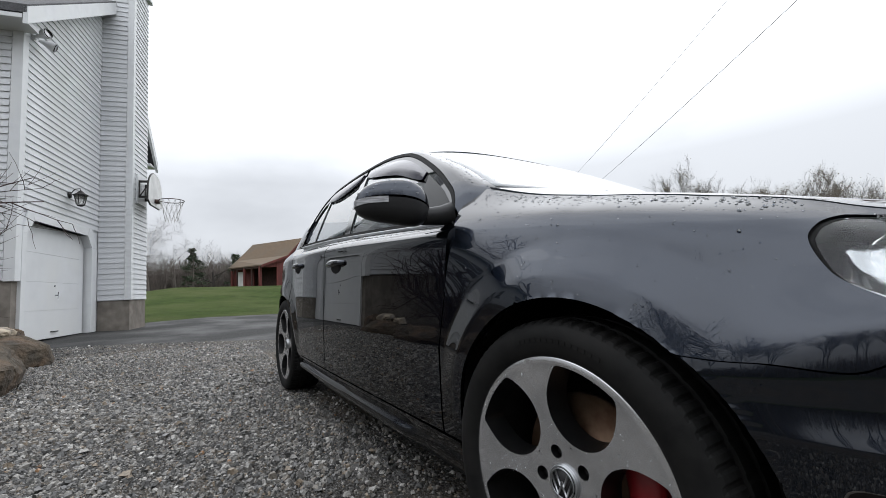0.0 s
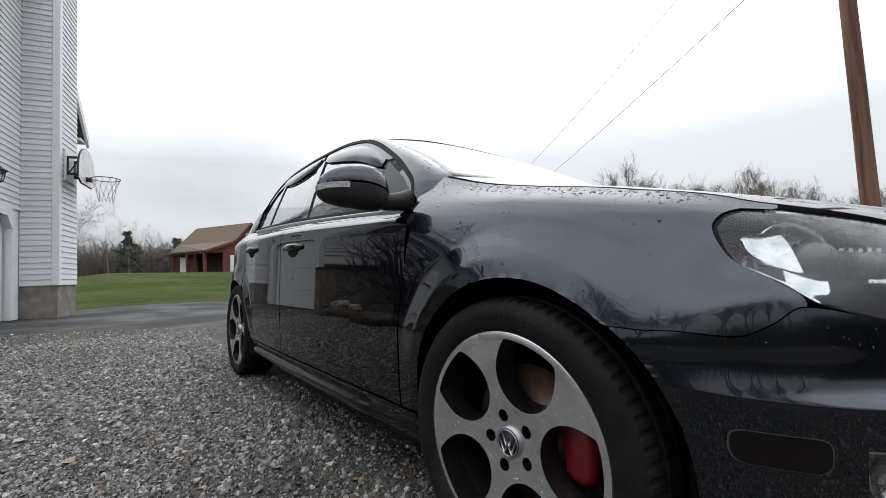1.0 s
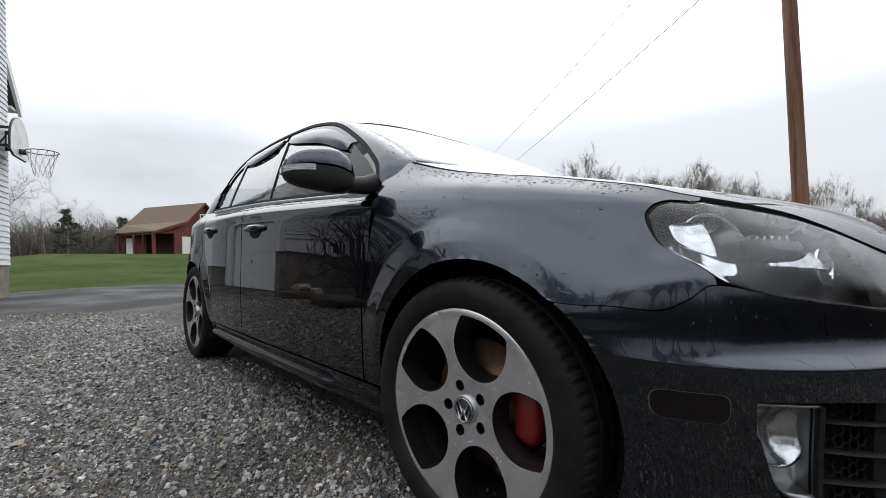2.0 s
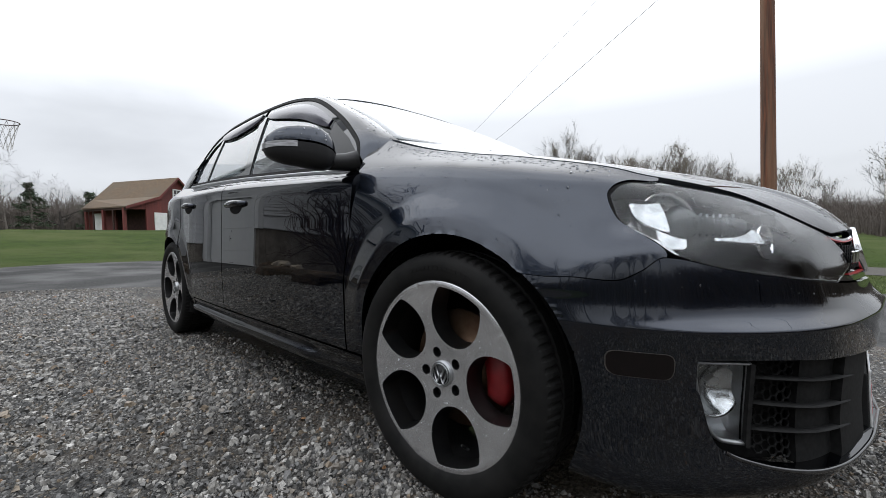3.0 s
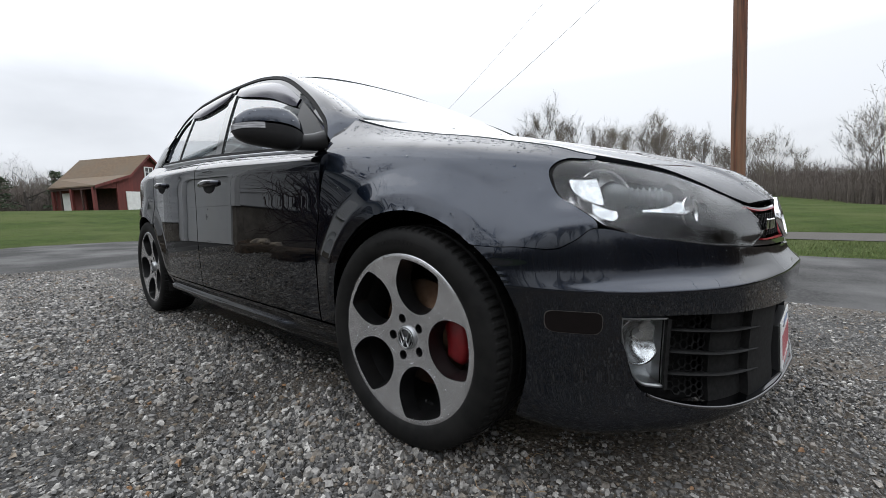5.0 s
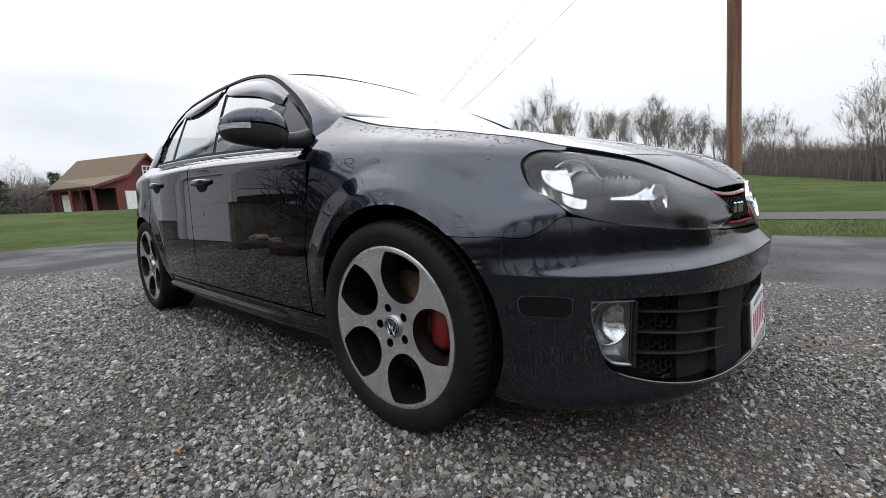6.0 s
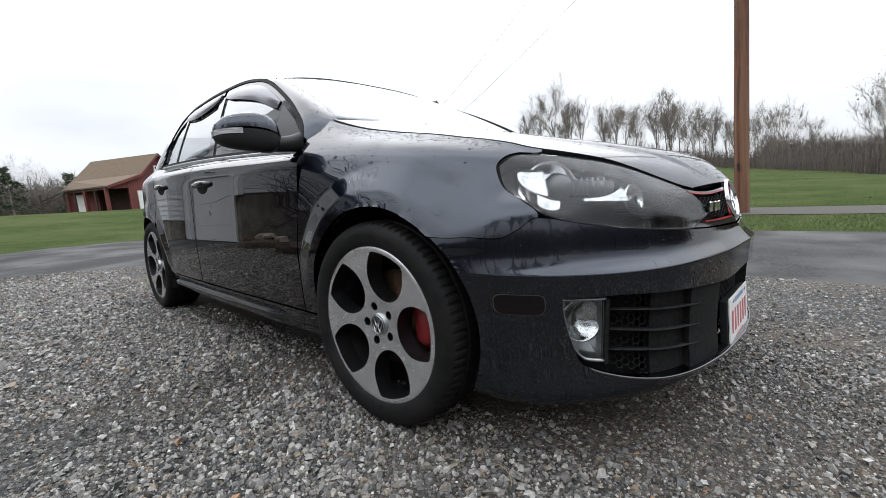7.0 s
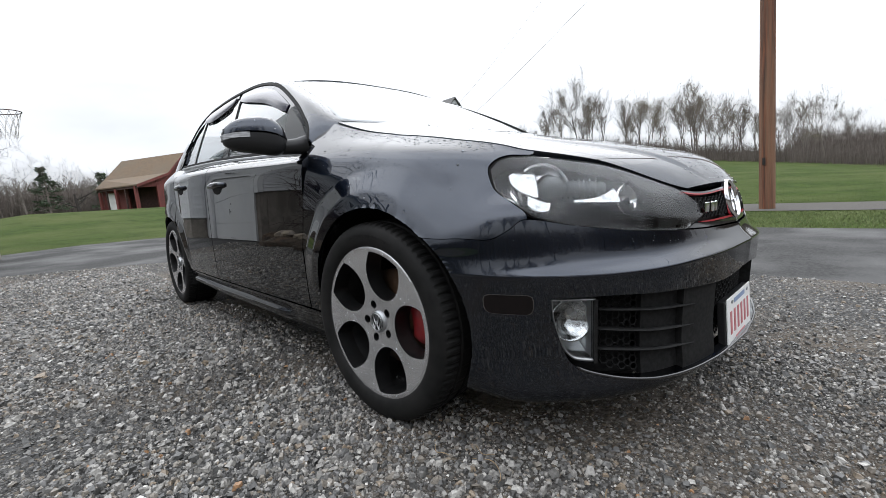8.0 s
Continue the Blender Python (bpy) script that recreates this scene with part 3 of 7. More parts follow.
for t in span(0, 1, 12):
    yy = us * (.56 + .06 * t)
    tg.append(np.stack([-2.95 - .33 * t + .05 * us ** 2, yy, 1.245 + .058 * (1 - us ** 2) * (1 - t) - .27 * t], -1))
shell("rear_screen", np.array(tg), TINT, car, depth=0, solid=.004)


# ---------------------------------------------------------------- lamps, grilles, mirrors and handles
def normals(P):
    """Outward normals of a grid of the right side."""
    a, b = np.gradient(P, axis=0), np.gradient(P, axis=1)
    n = np.cross(a, b)
    n /= np.maximum(np.linalg.norm(n, axis=-1, keepdims=True), 1e-9)
    return n if (n * (P - HEART)).sum() > 0 else -n


def offset(P, d):
    return P + d * normals(P)


def patch(s0, s1, lo, hi, ns=24, nr=12, out=0.0):
    P = belt_grid(s0, s1, lo, hi, ns, nr)[2]
    return offset(P, out) if out else P


def bowl(at, axis, radius, depth, mat, parent, name, label="", sides=32):
    """A hollow reflector that opens along axis."""
    prof = [(.002, depth)] + [(radius * math.sqrt(k), depth * (1 - k)) for k in np.linspace(.06, 1, 8)] + [(radius * 1.07, -.002), (radius * 1.08, .004)]
    bm = lathe(prof, sides)
    q = Vector((0, -1, 0)).rotation_difference(Vector(axis).normalized())
    bm.transform(Matrix.Translation(at) @ q.to_matrix().to_4x4())
    return part(name, bm, mat, parent, label)


LAMP_LO = lambda s: hermite([.86, 1.0, 1.36, 2.5, 3.16, 3.60, 3.88, 4.2, 4.28], [7.20, 6.75, 5.92, 5.92, 5.92, 5.98, 6.36, 7.02, 7.60], s)
LAMP_HI = lambda s: hermite([.86, 1.0, 1.24, 1.5, 2.04, 2.8, 3.44, 3.96, 4.2, 4.28], [7.25, 7.9, 8.86, 8.92, 8.86, 8.76, 8.66, 8.38, 7.98, 7.66], s)
LAMP_DARK = material("lamp_housing", (.006, .006, .007), .45, .0, specular=.15, dark=(.010, .010, .011), scale=30)
LAMP_LENS = material("clear_lamp_lens", (.97, .98, .98), .0, glass=1.0, ior=1.27)
LENS_DOME = material("projector_dome", (.40, .42, .44), .06, glass=.75, ior=1.5, dark=(.30, .32, .34), scale=30)
lamp_P = patch(.87, 4.275, LAMP_LO, LAMP_HI, 90, 26, -.002)
inward = np.array([-.66, .60, -.18]) * .085
bucket = lamp_P.mean((0, 1)) + (lamp_P - lamp_P.mean((0, 1))) * [.93, .93, .86] + inward
LAMP_CHROME = material("faceted_lamp_chrome", (.50, .51, .52), .16, 1.0, dark=(.34, .35, .36), scale=55, bump=.18, bump_scale=40, bump_depth=.006)
for sgn in (1, -1):
    f = np.array([1, sgn, 1.0])
    lamp = shell("headlamp", lamp_P * f, LAMP_LENS, car, "clear rain-spotted headlamp with chrome reflectors in a dark housing", depth=0, solid=.003)
    shell("lamp_housing", bucket * f, LAMP_DARK, lamp, "dark grey lamp housing", depth=0)
    ring = np.concatenate([lamp_P[:, 0], lamp_P[-1, 1:], lamp_P[::-1, -1][1:], lamp_P[0, ::-1][1:]])
    ring2 = np.concatenate([bucket[:, 0], bucket[-1, 1:], bucket[::-1, -1][1:], bucket[0, ::-1][1:]])
    side = np.stack([ring + (ring2 - ring) * k for k in (.03, .35, .7, 1.0)], 1) * f
    shell("lamp_side_wall", side, LAMP_DARK, lamp, depth=0)
    seal_w = np.stack([ring + (ring - lamp_P.mean((0, 1))) * k + np.array([-.5, .4, 0]) * d for k, d in ((-.005, .002), (.012, .004), (.020, .016))], 1) * f
    shell("lamp_seal", seal_w, SEAL, lamp, depth=0)
    mir = lambda p: (p[0], p[1] * sgn, p[2])
    bowl(mir((.452, -.585, .702)), mir((.78, -.58, .16)), .068, .036, CHROME, lamp, "reflector", "chrome main reflector")
    bowl(mir((.608, -.428, .660)), mir((.95, -.20, .12)), .038, .032, CHROME, lamp, "reflector", "chrome inner reflector")
    bm = bmesh.new()
    bmesh.ops.create_uvsphere(bm, u_segments=24, v_segments=14, radius=.036, matrix=Matrix.Translation(mir((.478, -.592, .700))))
    part("projector_lens", bm, LENS_DOME, lamp, "glass projector lens")
    bm = bmesh.new()
    tube(bm, [mir((.430, -.575, .700)), mir((.475, -.600, .701))], [.038, .038], 24, caps=False)
    part("projector_shroud", bm, CHROME, lamp)
    bm = bmesh.new()
    for k in range(7):
        x = .500 + k * .010
        tube(bm, [mir((x, -.575 + k * .011, .672)), mir((x, -.575 + k * .011, .722))], .0030, 8)
    tube(bm, [mir((.488, -.570, .698)), mir((.570, -.486, .692))], [.024, .019], 20)
    part("lamp_ribs", bm, LENS_DOME, lamp, "ribbed smoky bezel")
    low_c = offset(patch(3.34, 3.68, lambda s: 6.74 - .30 * np.sqrt(np.clip(1 - ((s - 3.51) / .18) ** 2, .02, 1)) + .6 * np.clip(s - 3.40, 0, 1), lambda s: 6.90 - .02 * np.sqrt(np.clip(1 - ((s - 3.51) / .18) ** 2, .02, 1)) + .6 * np.clip(s - 3.40, 0, 1), 20, 8), -.036)
    shell("lower_reflector", low_c * f, LAMP_CHROME, lamp, "bright lower reflector", depth=.006)
    bm = bmesh.new()
    tube(bm, [mir((.590, -.425, .660)), mir((.618, -.432, .660))], [.009, .012], 14)
    part("bulb_shield", bm, CHROME, lamp)
    bm = bmesh.new()
    tube(bm, [mir((.395, -.655, .735)), mir((.392, -.652, .69)), mir((.43, -.66, .655))], [.010, .013, .009], 8)
    part("corner_reflector", bm, CHROME, lamp)
    oval = lambda s, c, w: np.sqrt(np.clip(1 - ((s - c) / w) ** 2, .02, 1))
    outer = offset(patch(3.52, 3.98, lambda s: 7.60 - .58 * oval(s, 3.56, .43), lambda s: 7.60 + .62 * oval(s, 3.56, .43), 14, 10), -.034) + np.array([0, .012, 0]) * np.sin(span(0, math.pi, 14))[:, None, None]
    shell("corner_facet", outer * f, LAMP_CHROME, lamp, "bright chrome corner facet", depth=.006)
    shelf = offset(patch(2.08, 2.95, lambda s: 7.04 + .62 * (2.95 - s), lambda s: 7.10 + .62 * (2.95 - s) + .70 * np.exp((2.08 - s) / .30), 16, 8), -.040)
    shell("lamp_shelf", shelf * f, LAMP_CHROME, lamp, "bright chrome wedge", depth=.006)

# side marker, washer cover, tow cover
def marker_patch(grow, out):
    """A long lens with rounded corners."""
    a, b, r = 3.69 - grow, 4.29 + grow, .10
    trim = lambda s: .16 * (1 - np.sqrt(np.clip(1 - (np.clip(np.maximum(a + r - s, s - b + r), 0, r) / r) ** 2, 0, 1)))
    return patch(a, b, lambda s: 2.84 - grow + .05 * (s - 3.7) + trim(s), lambda s: 3.34 + grow + .06 * (s - 3.7) - trim(s), 40, 8, out)


marker, edge_m = marker_patch(0, .0015), marker_patch(.010, .0006)
MARKER = material("smoked_side_marker", (.004, .003, .003), .35, specular=.2, dark=(.006, .004, .004), scale=50)
MARKER_RIM = material("pale_marker_edge", (.075, .066, .058), .45, dark=(.03, .028, .026), scale=60)
for sgn in (1, -1):
    f = np.array([1, sgn, 1.0])
    mk = shell("side_marker", marker * f, MARKER, bumper, "dark smoked side marker lamp", depth=.006)
    shell("marker_rim", edge_m * f, MARKER_RIM, mk, depth=.004)
wash = patch(2.16, 2.66, lambda s: 5.20 + .12 * (s - 2.16), lambda s: 5.66 + .05 * (s - 2.16), 14, 6, .0012)
pair("washer_cover", wash, PAINT, bumper, depth=.004)

# lower openings: dark back wall, honeycomb, three blades a side, lamp pods
def behind(P, d):
    return offset(P, -d)


low_back = mirrored(behind(patch(0, 3.42, lambda s: GR_LOW(np.clip(s, 0, 3.44)) - .1, lambda s: GR_TOP(np.clip(s, 0, 3.44)) + .1, 60, 10), .075))
grille_low = shell("lower_grille", low_back, SEAL, bumper, "black honeycomb lower grille", depth=0)


def honeycomb(name, s0, s1, lo, hi, cell, deep, r, parent, mat=SEAL):
    """Hexagonal cells of thin bars laid along the body's surface."""
    bm = bmesh.new()
    n = 160
    S = np.linspace(s0, s1, n)
    mid = loft(S, (lo(S) + hi(S)) / 2)
    a = np.concatenate([[0], np.cumsum(np.linalg.norm(np.diff(mid, axis=0), axis=1))])
    cols = int(a[-1] / (cell * .87)) + 1
    for sgn in (1, -1):
        for i in range(cols + 1):
            s = float(np.interp(i * cell * .87, a, S))
            z0, z1 = float(loft(s, float(lo(s)))[2]), float(loft(s, float(hi(s)))[2])
            rows = int((z1 - z0) / cell)
            for j in range(rows + 1):
                zc = z0 + (j + (.5 if i % 2 else 0)) * cell
                pts = []
                for k in range(6):
                    ang = math.pi * k / 3
                    u, w = i * cell * .87 + cell * .575 * math.cos(ang), zc + cell * .575 * math.sin(ang)
                    if not (0 <= u <= a[-1] and z0 <= w <= z1):
                        pts = []
                        break
                    ss = float(np.interp(u, a, S))
                    q0, q1 = float(lo(ss)), float(hi(ss))
                    zz0, zz1 = float(loft(ss, q0)[2]), float(loft(ss, q1)[2])
                    p = loft(np.array([ss]), np.array([q0 + (q1 - q0) * np.clip((w - zz0) / (zz1 - zz0), 0, 1)]))[0]
                    t = loft(ss + .02, q0) - loft(max(ss - .02, 0), q0)
                    nn = np.array([-t[1], t[0], 0])
                    nn /= np.linalg.norm(nn) * (1 if nn[0] > 0 else -1)
                    p = p - nn * deep
                    pts.append((p[0], p[1] * sgn, p[2]))
                if pts:
                    tube(bm, pts + pts[:1], r, 4, caps=False)
    return tagged(part(name, bm, mat, parent, "black honeycomb mesh", smooth=False), kind="stuff")


honeycomb("side_mesh", 2.06, 2.78, lambda s: GR_LOW(np.clip(s, 0, 3.44)) + .06, lambda s: GR_TOP(np.clip(s, 0, 3.44)) - .05, .020, .040, .0022, grille_low)
honeycomb("centre_mesh", 0.0, .78, lambda s: 1.40 + 0 * s, lambda s: GR_TOP(np.clip(s, 0, 3.44)) - .04, .022, .045, .0024, grille_low)
for k, (ra, rb) in enumerate(((2.84, 2.62), (2.46, 2.18), (2.08, 1.74))):
    S = span(2.80, 1.30, 30)
    Rr = ra + (rb - ra) * span(0, 1, 30)
    front = loft(S, Rr)
    nn = normals(np.stack([front, loft(S, Rr + .3)], 1))[:, 0]
    w = np.clip(span(0, 1, 30) / .1, .2, 1) * np.clip((1 - span(0, 1, 30)) / .12, .1, 1)
    ring = [front - nn * .008, front - nn * .010 + np.array([0, 0, .0030]) * w[:, None], front - nn * .045 - np.array([0, 0, .002]), front - nn * .045 - np.array([0, 0, .006]), front - nn * .012 - np.array([0, 0, .0030]) * w[:, None], front - nn * .008]
    for sgn in (1, -1):
        shell("grille_blade", np.stack(ring, 1) * [1, sgn, 1], SEAL, grille_low, depth=0, heart=np.array([.55, -.35 * sgn, .32]))
pier = patch(.86, 1.50, lambda s: GR_LOW(np.clip(s, 0, 3.44)), lambda s: GR_TOP(np.clip(s, 0, 3.44)), 12, 10, -.012)
pair("grille_pier", pier, SEAL, bumper, depth=.05)
panel = patch(1.46, 2.07, lambda s: GR_LOW(np.clip(s, 0, 3.44)), lambda s: GR_TOP(np.clip(s, 0, 3.44)), 14, 10, -.030)
pair("grille_panel", panel, SEAL, bumper, "smooth black panel behind the blades", depth=.02)
# bright lip along the lower edge of the openings
lip_s = span(0, 3.15, 70)
lip = loft(lip_s, GR_LOW(np.clip(lip_s, 0, 3.44)) - .05)
lip_full = np.concatenate([(lip * FLIP)[:0:-1], lip])
bm = bmesh.new()
tube(bm, [tuple(p + np.array([.003, 0, .004])) for p in lip_full], .0045, 6)
part("lip_trim", bm, GLOSS_BLACK, bumper)

FOG_LO = lambda s: hermite([2.86, 3.12, 3.28, 3.40, 3.44], [1.86, 1.92, 2.14, 2.60, 2.9], s)
FOG_HI = lambda s: 3.08 + .07 * (s - 2.86)
fog_P = patch(2.87, 3.435, FOG_LO, FOG_HI, 26, 16, -.014)
FOG_GREY = material("satin_grey_frame", (.30, .305, .31), .32, .8, dark=(.22, .225, .23), scale=40)
fog_in = np.array([-.60, .50, 0]) * .05
LENS_RIB = material("ribbed_fog_lens", (.94, .95, .95), .0, glass=1.0, ior=1.30, bump=.18, bump_scale=70, bump_depth=.004, stretch=(1, 1, .08))
for sgn in (1, -1):
    f = np.array([1, sgn, 1.0])
    fog = shell("fog_lamp", fog_P * f, LENS_RIB, bumper, "ribbed clear fog lamp in a satin frame", depth=0, solid=.003)
    c = fog_P.mean((0, 1))
    tube_pts = np.concatenate([fog_P[:, 0], fog_P[-1, 1:], fog_P[::-1, -1][1:], fog_P[0, ::-1][1:]])
    ring2 = c + (tube_pts - c) * .90 + fog_in
    shell("fog_bucket", np.stack([tube_pts, tube_pts * .3 + ring2 * .7, ring2, np.broadcast_to(c + fog_in * 1.2, ring2.shape)], 1) * f, SATIN_METAL, fog, depth=0, heart=(c + np.array([.5, -.4, 0])) * f)
    mir = lambda p: (p[0], p[1] * sgn, p[2])
    bowl(mir(tuple(c + fog_in * .45 + np.array([0, .004, .004]))), mir((.80, -.58, .12)), .050, .024, LAMP_CHROME, fog, "reflector", "chrome fog reflector")
    fr = np.stack([tube_pts + (tube_pts - c) * k + np.array([.72, -.62, 0]) * d for k, d in ((-.05, -.004), (-.01, .006), (.045, .006), (.07, .000), (.07, -.03))], 1) * f
    shell("fog_frame", fr, FOG_GREY, fog, "satin grey lamp frame", depth=0)
    band = offset(patch(2.83, 2.88, lambda s: 1.80 + 0 * s, lambda s: 3.10 + 0 * s, 5, 12), -.004) * f
    shell("fog_frame_side", band, SEAL, fog, depth=.02)

# upper grille between the lamps
UP_LO = lambda s: 6.05 + 0 * np.asarray(s)
UP_HI = lambda s: 8.82 + 0 * np.asarray(s)
up_back = mirrored(behind(patch(0, 1.45, UP_LO, UP_HI, 40, 14), .05))
grille_up = shell("upper_grille", up_back, SEAL, car, "black honeycomb grille with thin red strips", depth=0)
honeycomb("grille_mesh", .22, 1.02, lambda s: 6.75 + 0 * s, lambda s: 8.35 + 0 * s, .0155, .010, .0020, grille_up)
for r0, r1, s1 in ((8.57, 8.68, 1.16), (6.42, 6.53, .95)):
    P = mirrored(patch(0, s1, r0, r1, 40, 4, -.004))
    shell("red_strip", P, RED, grille_up, "thin red trim strip", depth=.008)
for r0, r1, s1 in ((8.70, 8.86, 1.2), (6.02, 6.36, 1.25)):
    P = mirrored(patch(0, s1, r0, r1, 40, 4, -.006))
    shell("grille_edge", P, GLOSS_BLACK, grille_up, depth=.03)
# model badge as plain chrome shapes
bm = bmesh.new()
for k, (w, gap) in enumerate(((.028, 0), (.024, .034), (.009, .058))):
    y = .232 - gap
    p = loft(np.interp(y, [.0, .2, .3], [0, .72, 1.07]), 7.55)
    box(bm, p[0] + .000, p[0] + .007, -y - w / 2, -y + w / 2, p[2] - .0145, p[2] + .0145, bevel=.003)
part("model_badge", bm, CHROME, grille_up, "plain chrome badge shapes", smooth=False)
# round emblem
EMB = Matrix.Translation((.756, 0, .637)) @ Matrix.Rotation(radians(-14), 4, "Y") @ Matrix.Rotation(radians(90), 4, "Z")
emb_ob = part("front_emblem", lathe([(.052, -.004), (.055, -.010), (.060, -.010), (.063, -.002), (.062, .006)], 48), CHROME, grille_up, "round chrome emblem ring")
emb_ob.matrix_basis = EMB
part("emblem_field", lathe([(.0005, -.001), (.052, .000), (.052, .02)], 40), BLACK_PLASTIC, emb_ob)
bm = bmesh.new()
for pts in (((-.030, .036), (-.009, -.004), (0, .010), (.009, -.004), (.030, .036)), ((-.044, .018), (-.019, -.040), (0, -.002), (.019, -.040), (.044, .018))):
    for p, q in zip(pts, pts[1:]):
        tube(bm, [(p[0], -.003, p[1]), (q[0], -.003, q[1])], .0042, 6)
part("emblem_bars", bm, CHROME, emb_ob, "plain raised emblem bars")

# licence plate: white field, blue band, red bars in place of characters
plate = boxed("licence_plate", (.000, .004, -.1525, .1525, -.076, .076), WHITE_PLATE, car, .001, "white licence plate with red bars")
plate.matrix_basis = pose(.786, 0, .268, 0, -3, 0)
for k in range(6):
    y0 = -.122 + k * .0445
    boxed("plate_bar", (.0041, .0054, y0, y0 + .019, -.036, .034), PLATE_RED, plate)
boxed("plate_bar", (.0041, .0050, -.07, .07, .052, .066), PLATE_BLUE, plate)
boxed("plate_bar", (.0041, .0050, -.06, .06, -.064, -.054), PLATE_RED, plate)
boxed("plate_holder", (-.022, -.001, -.16, .16, -.07, .07), BLACK_PLASTIC, plate, .003)
for y in (-.10, .10):
    bm = bmesh.new()
    tube(bm, [(.004, y, .062), (.0075, y, .062)], .006, 10)
    part("plate_screw", bm, SATIN_METAL, plate)


# door mirrors
def mirror_shell(name, parts_of, sgn, mat, parent, label="", grow=0.0):
    """Half of the rounded mirror body, above or below the split."""
    lo, hi = parts_of
    c = np.array([-.524, -.962, .952])
    L, Fw = np.array([-.466, -.885, .03]), np.array([.885, -.466, 0])
    U = np.array([0, 0, 1.0])
    rows = []
    for k in np.linspace(-1, 1, 26):
        w = max(1 - abs(k) ** 3.2, .0) ** .5
        row = []
        for ph in np.linspace(lo, hi, 16):
            cz, cf = math.sin(ph), math.cos(ph)
            hz = (.070 if cz > 0 else .058) * (1 - (.16 if cz > 0 else .26) * k)
            fz = .066 if cf > 0 else .055
            sz, sf = math.copysign(abs(cz) ** .72, cz), math.copysign(abs(cf) ** .55, cf)
            p = c + L * k * (.113 + grow) + U * (sz * hz * w + (-.012 * k * k)) + Fw * sf * fz * w * (1 if cf > 0 else .75)
            row.append(p * [1, sgn, 1])
        rows.append(row)
    return shell(name, np.array(rows), mat, parent, label, depth=.004, heart=c * [1, sgn, 1])


for sgn in (1, -1):
    mirror = mirror_shell("door_mirror", (radians(8), radians(172)), sgn, PAINT, car, "grey painted mirror cap over a black base")
    mirror_shell("mirror_base", (radians(-190), radians(4)), sgn, BLACK_PLASTIC, mirror, "black plastic mirror base", -.001)
    strip_rows = []
    c = np.array([-.524, -.962, .952])
    for k in np.linspace(.05, 1.0, 28):
        w = max(1 - abs(k) ** 3.2, .0) ** .5
        row = []
        for zz in (-.006, .003, .012):
            p = c + np.array([-.466, -.885, .03]) * k * .1145 + np.array([0, 0, zz - .012 * k * k]) + np.array([.885, -.466, 0]) * (.0665 * w + .0015)
            row.append(p * [1, sgn, 1])
        strip_rows.append(row)
    shell("indicator", np.array(strip_rows), INDICATOR, mirror, "smoked indicator strip", depth=.004, heart=c * [1, sgn, 1])
    bm = bmesh.new()
    base = [(-.448, -.795, .925), (-.462, -.83, .918), (-.490, -.88, .915), (-.51, -.93, .918)]
    tube(bm, [(x, y * sgn, z) for x, y, z in base], [.036, .030, .026, .024], 14)
    part("mirror_arm", bm, BLACK_PLASTIC, mirror)
    gl = []
    for k in np.linspace(-1, 1, 16):
        w = max(1 - abs(k) ** 3.2, .02) ** .5 * .85
        gl.append([(c + np.array([-.466, -.885, .03]) * k * .100 + np.array([0, 0, zz * w]) + np.array([.885, -.466, 0]) * -.043) * [1, sgn, 1] for zz in (-.05, 0, .055)])
    shell("mirror_glass", np.array(gl), CHROME, mirror, "silvered mirror glass", depth=.003, heart=(c + np.array([.3, -.1, 0])) * [1, sgn, 1])

# door handles, each over a flat dark disc that paints its cup's shade
for fam, x0, x1, z in ((front_doors, -1.225, -1.462, .821), (rear_doors, -2.045, -2.245, .850)):
    for q, sgn in zip(fam, (1, -1)):
        bm = bmesh.new()
        n = 14
        rows = []
        for k in np.linspace(0, 1, n):
            x = x0 + (x1 - x0) * k
            yo = -float(np.interp(-x, -np.array(OUTX), OUTY)) + .008
            arch = math.sin(math.pi * k) ** .5
            h = .009 + .007 * arch
            rows.append([bm.verts.new((x, (yo - (.006 + .026 * arch) + dy) * sgn, z + dz)) for dy, dz in ((0, h), (-.006, h * .3), (-.005, -h * .7), (.004, -h), (.010, -h * .2), (.008, h * .9))])
        for a, b in zip(rows, rows[1:]):
            for i in range(6):
                bm.faces.new((a[i], a[(i + 1) % 6], b[(i + 1) % 6], b[i]))
        bm.faces.new(rows[0])
        bm.faces.new(rows[-1])
        bmesh.ops.recalc_face_normals(bm, faces=bm.faces)
        part("door_handle", bm, PAINT, q, "painted pull handle")
        xm = (x0 + x1) / 2
        yo = -float(np.interp(-xm, -np.array(OUTX), OUTY)) + .004
        bm = bmesh.new()
        prev = None
        for rr, dd in ((.052, -.0020), (.046, -.0048), (.030, -.0055)):
            ring = [bm.verts.new((xm + rr * 1.5 * math.cos(a), (yo + dd) * sgn, z - .014 + rr * .62 * math.sin(a))) for a in np.linspace(0, 2 * math.pi, 28)[:-1]]
            if prev:
                for i in range(27):
                    bm.faces.new((prev[i], prev[(i + 1) % 27], ring[(i + 1) % 27], ring[i]))
            prev = ring
        bm.faces.new(prev)
        bmesh.ops.recalc_face_normals(bm, faces=bm.faces)
        part("handle_cup", bm, SEAL, q, "flat dark disc standing in for the shaded cup behind the handle")

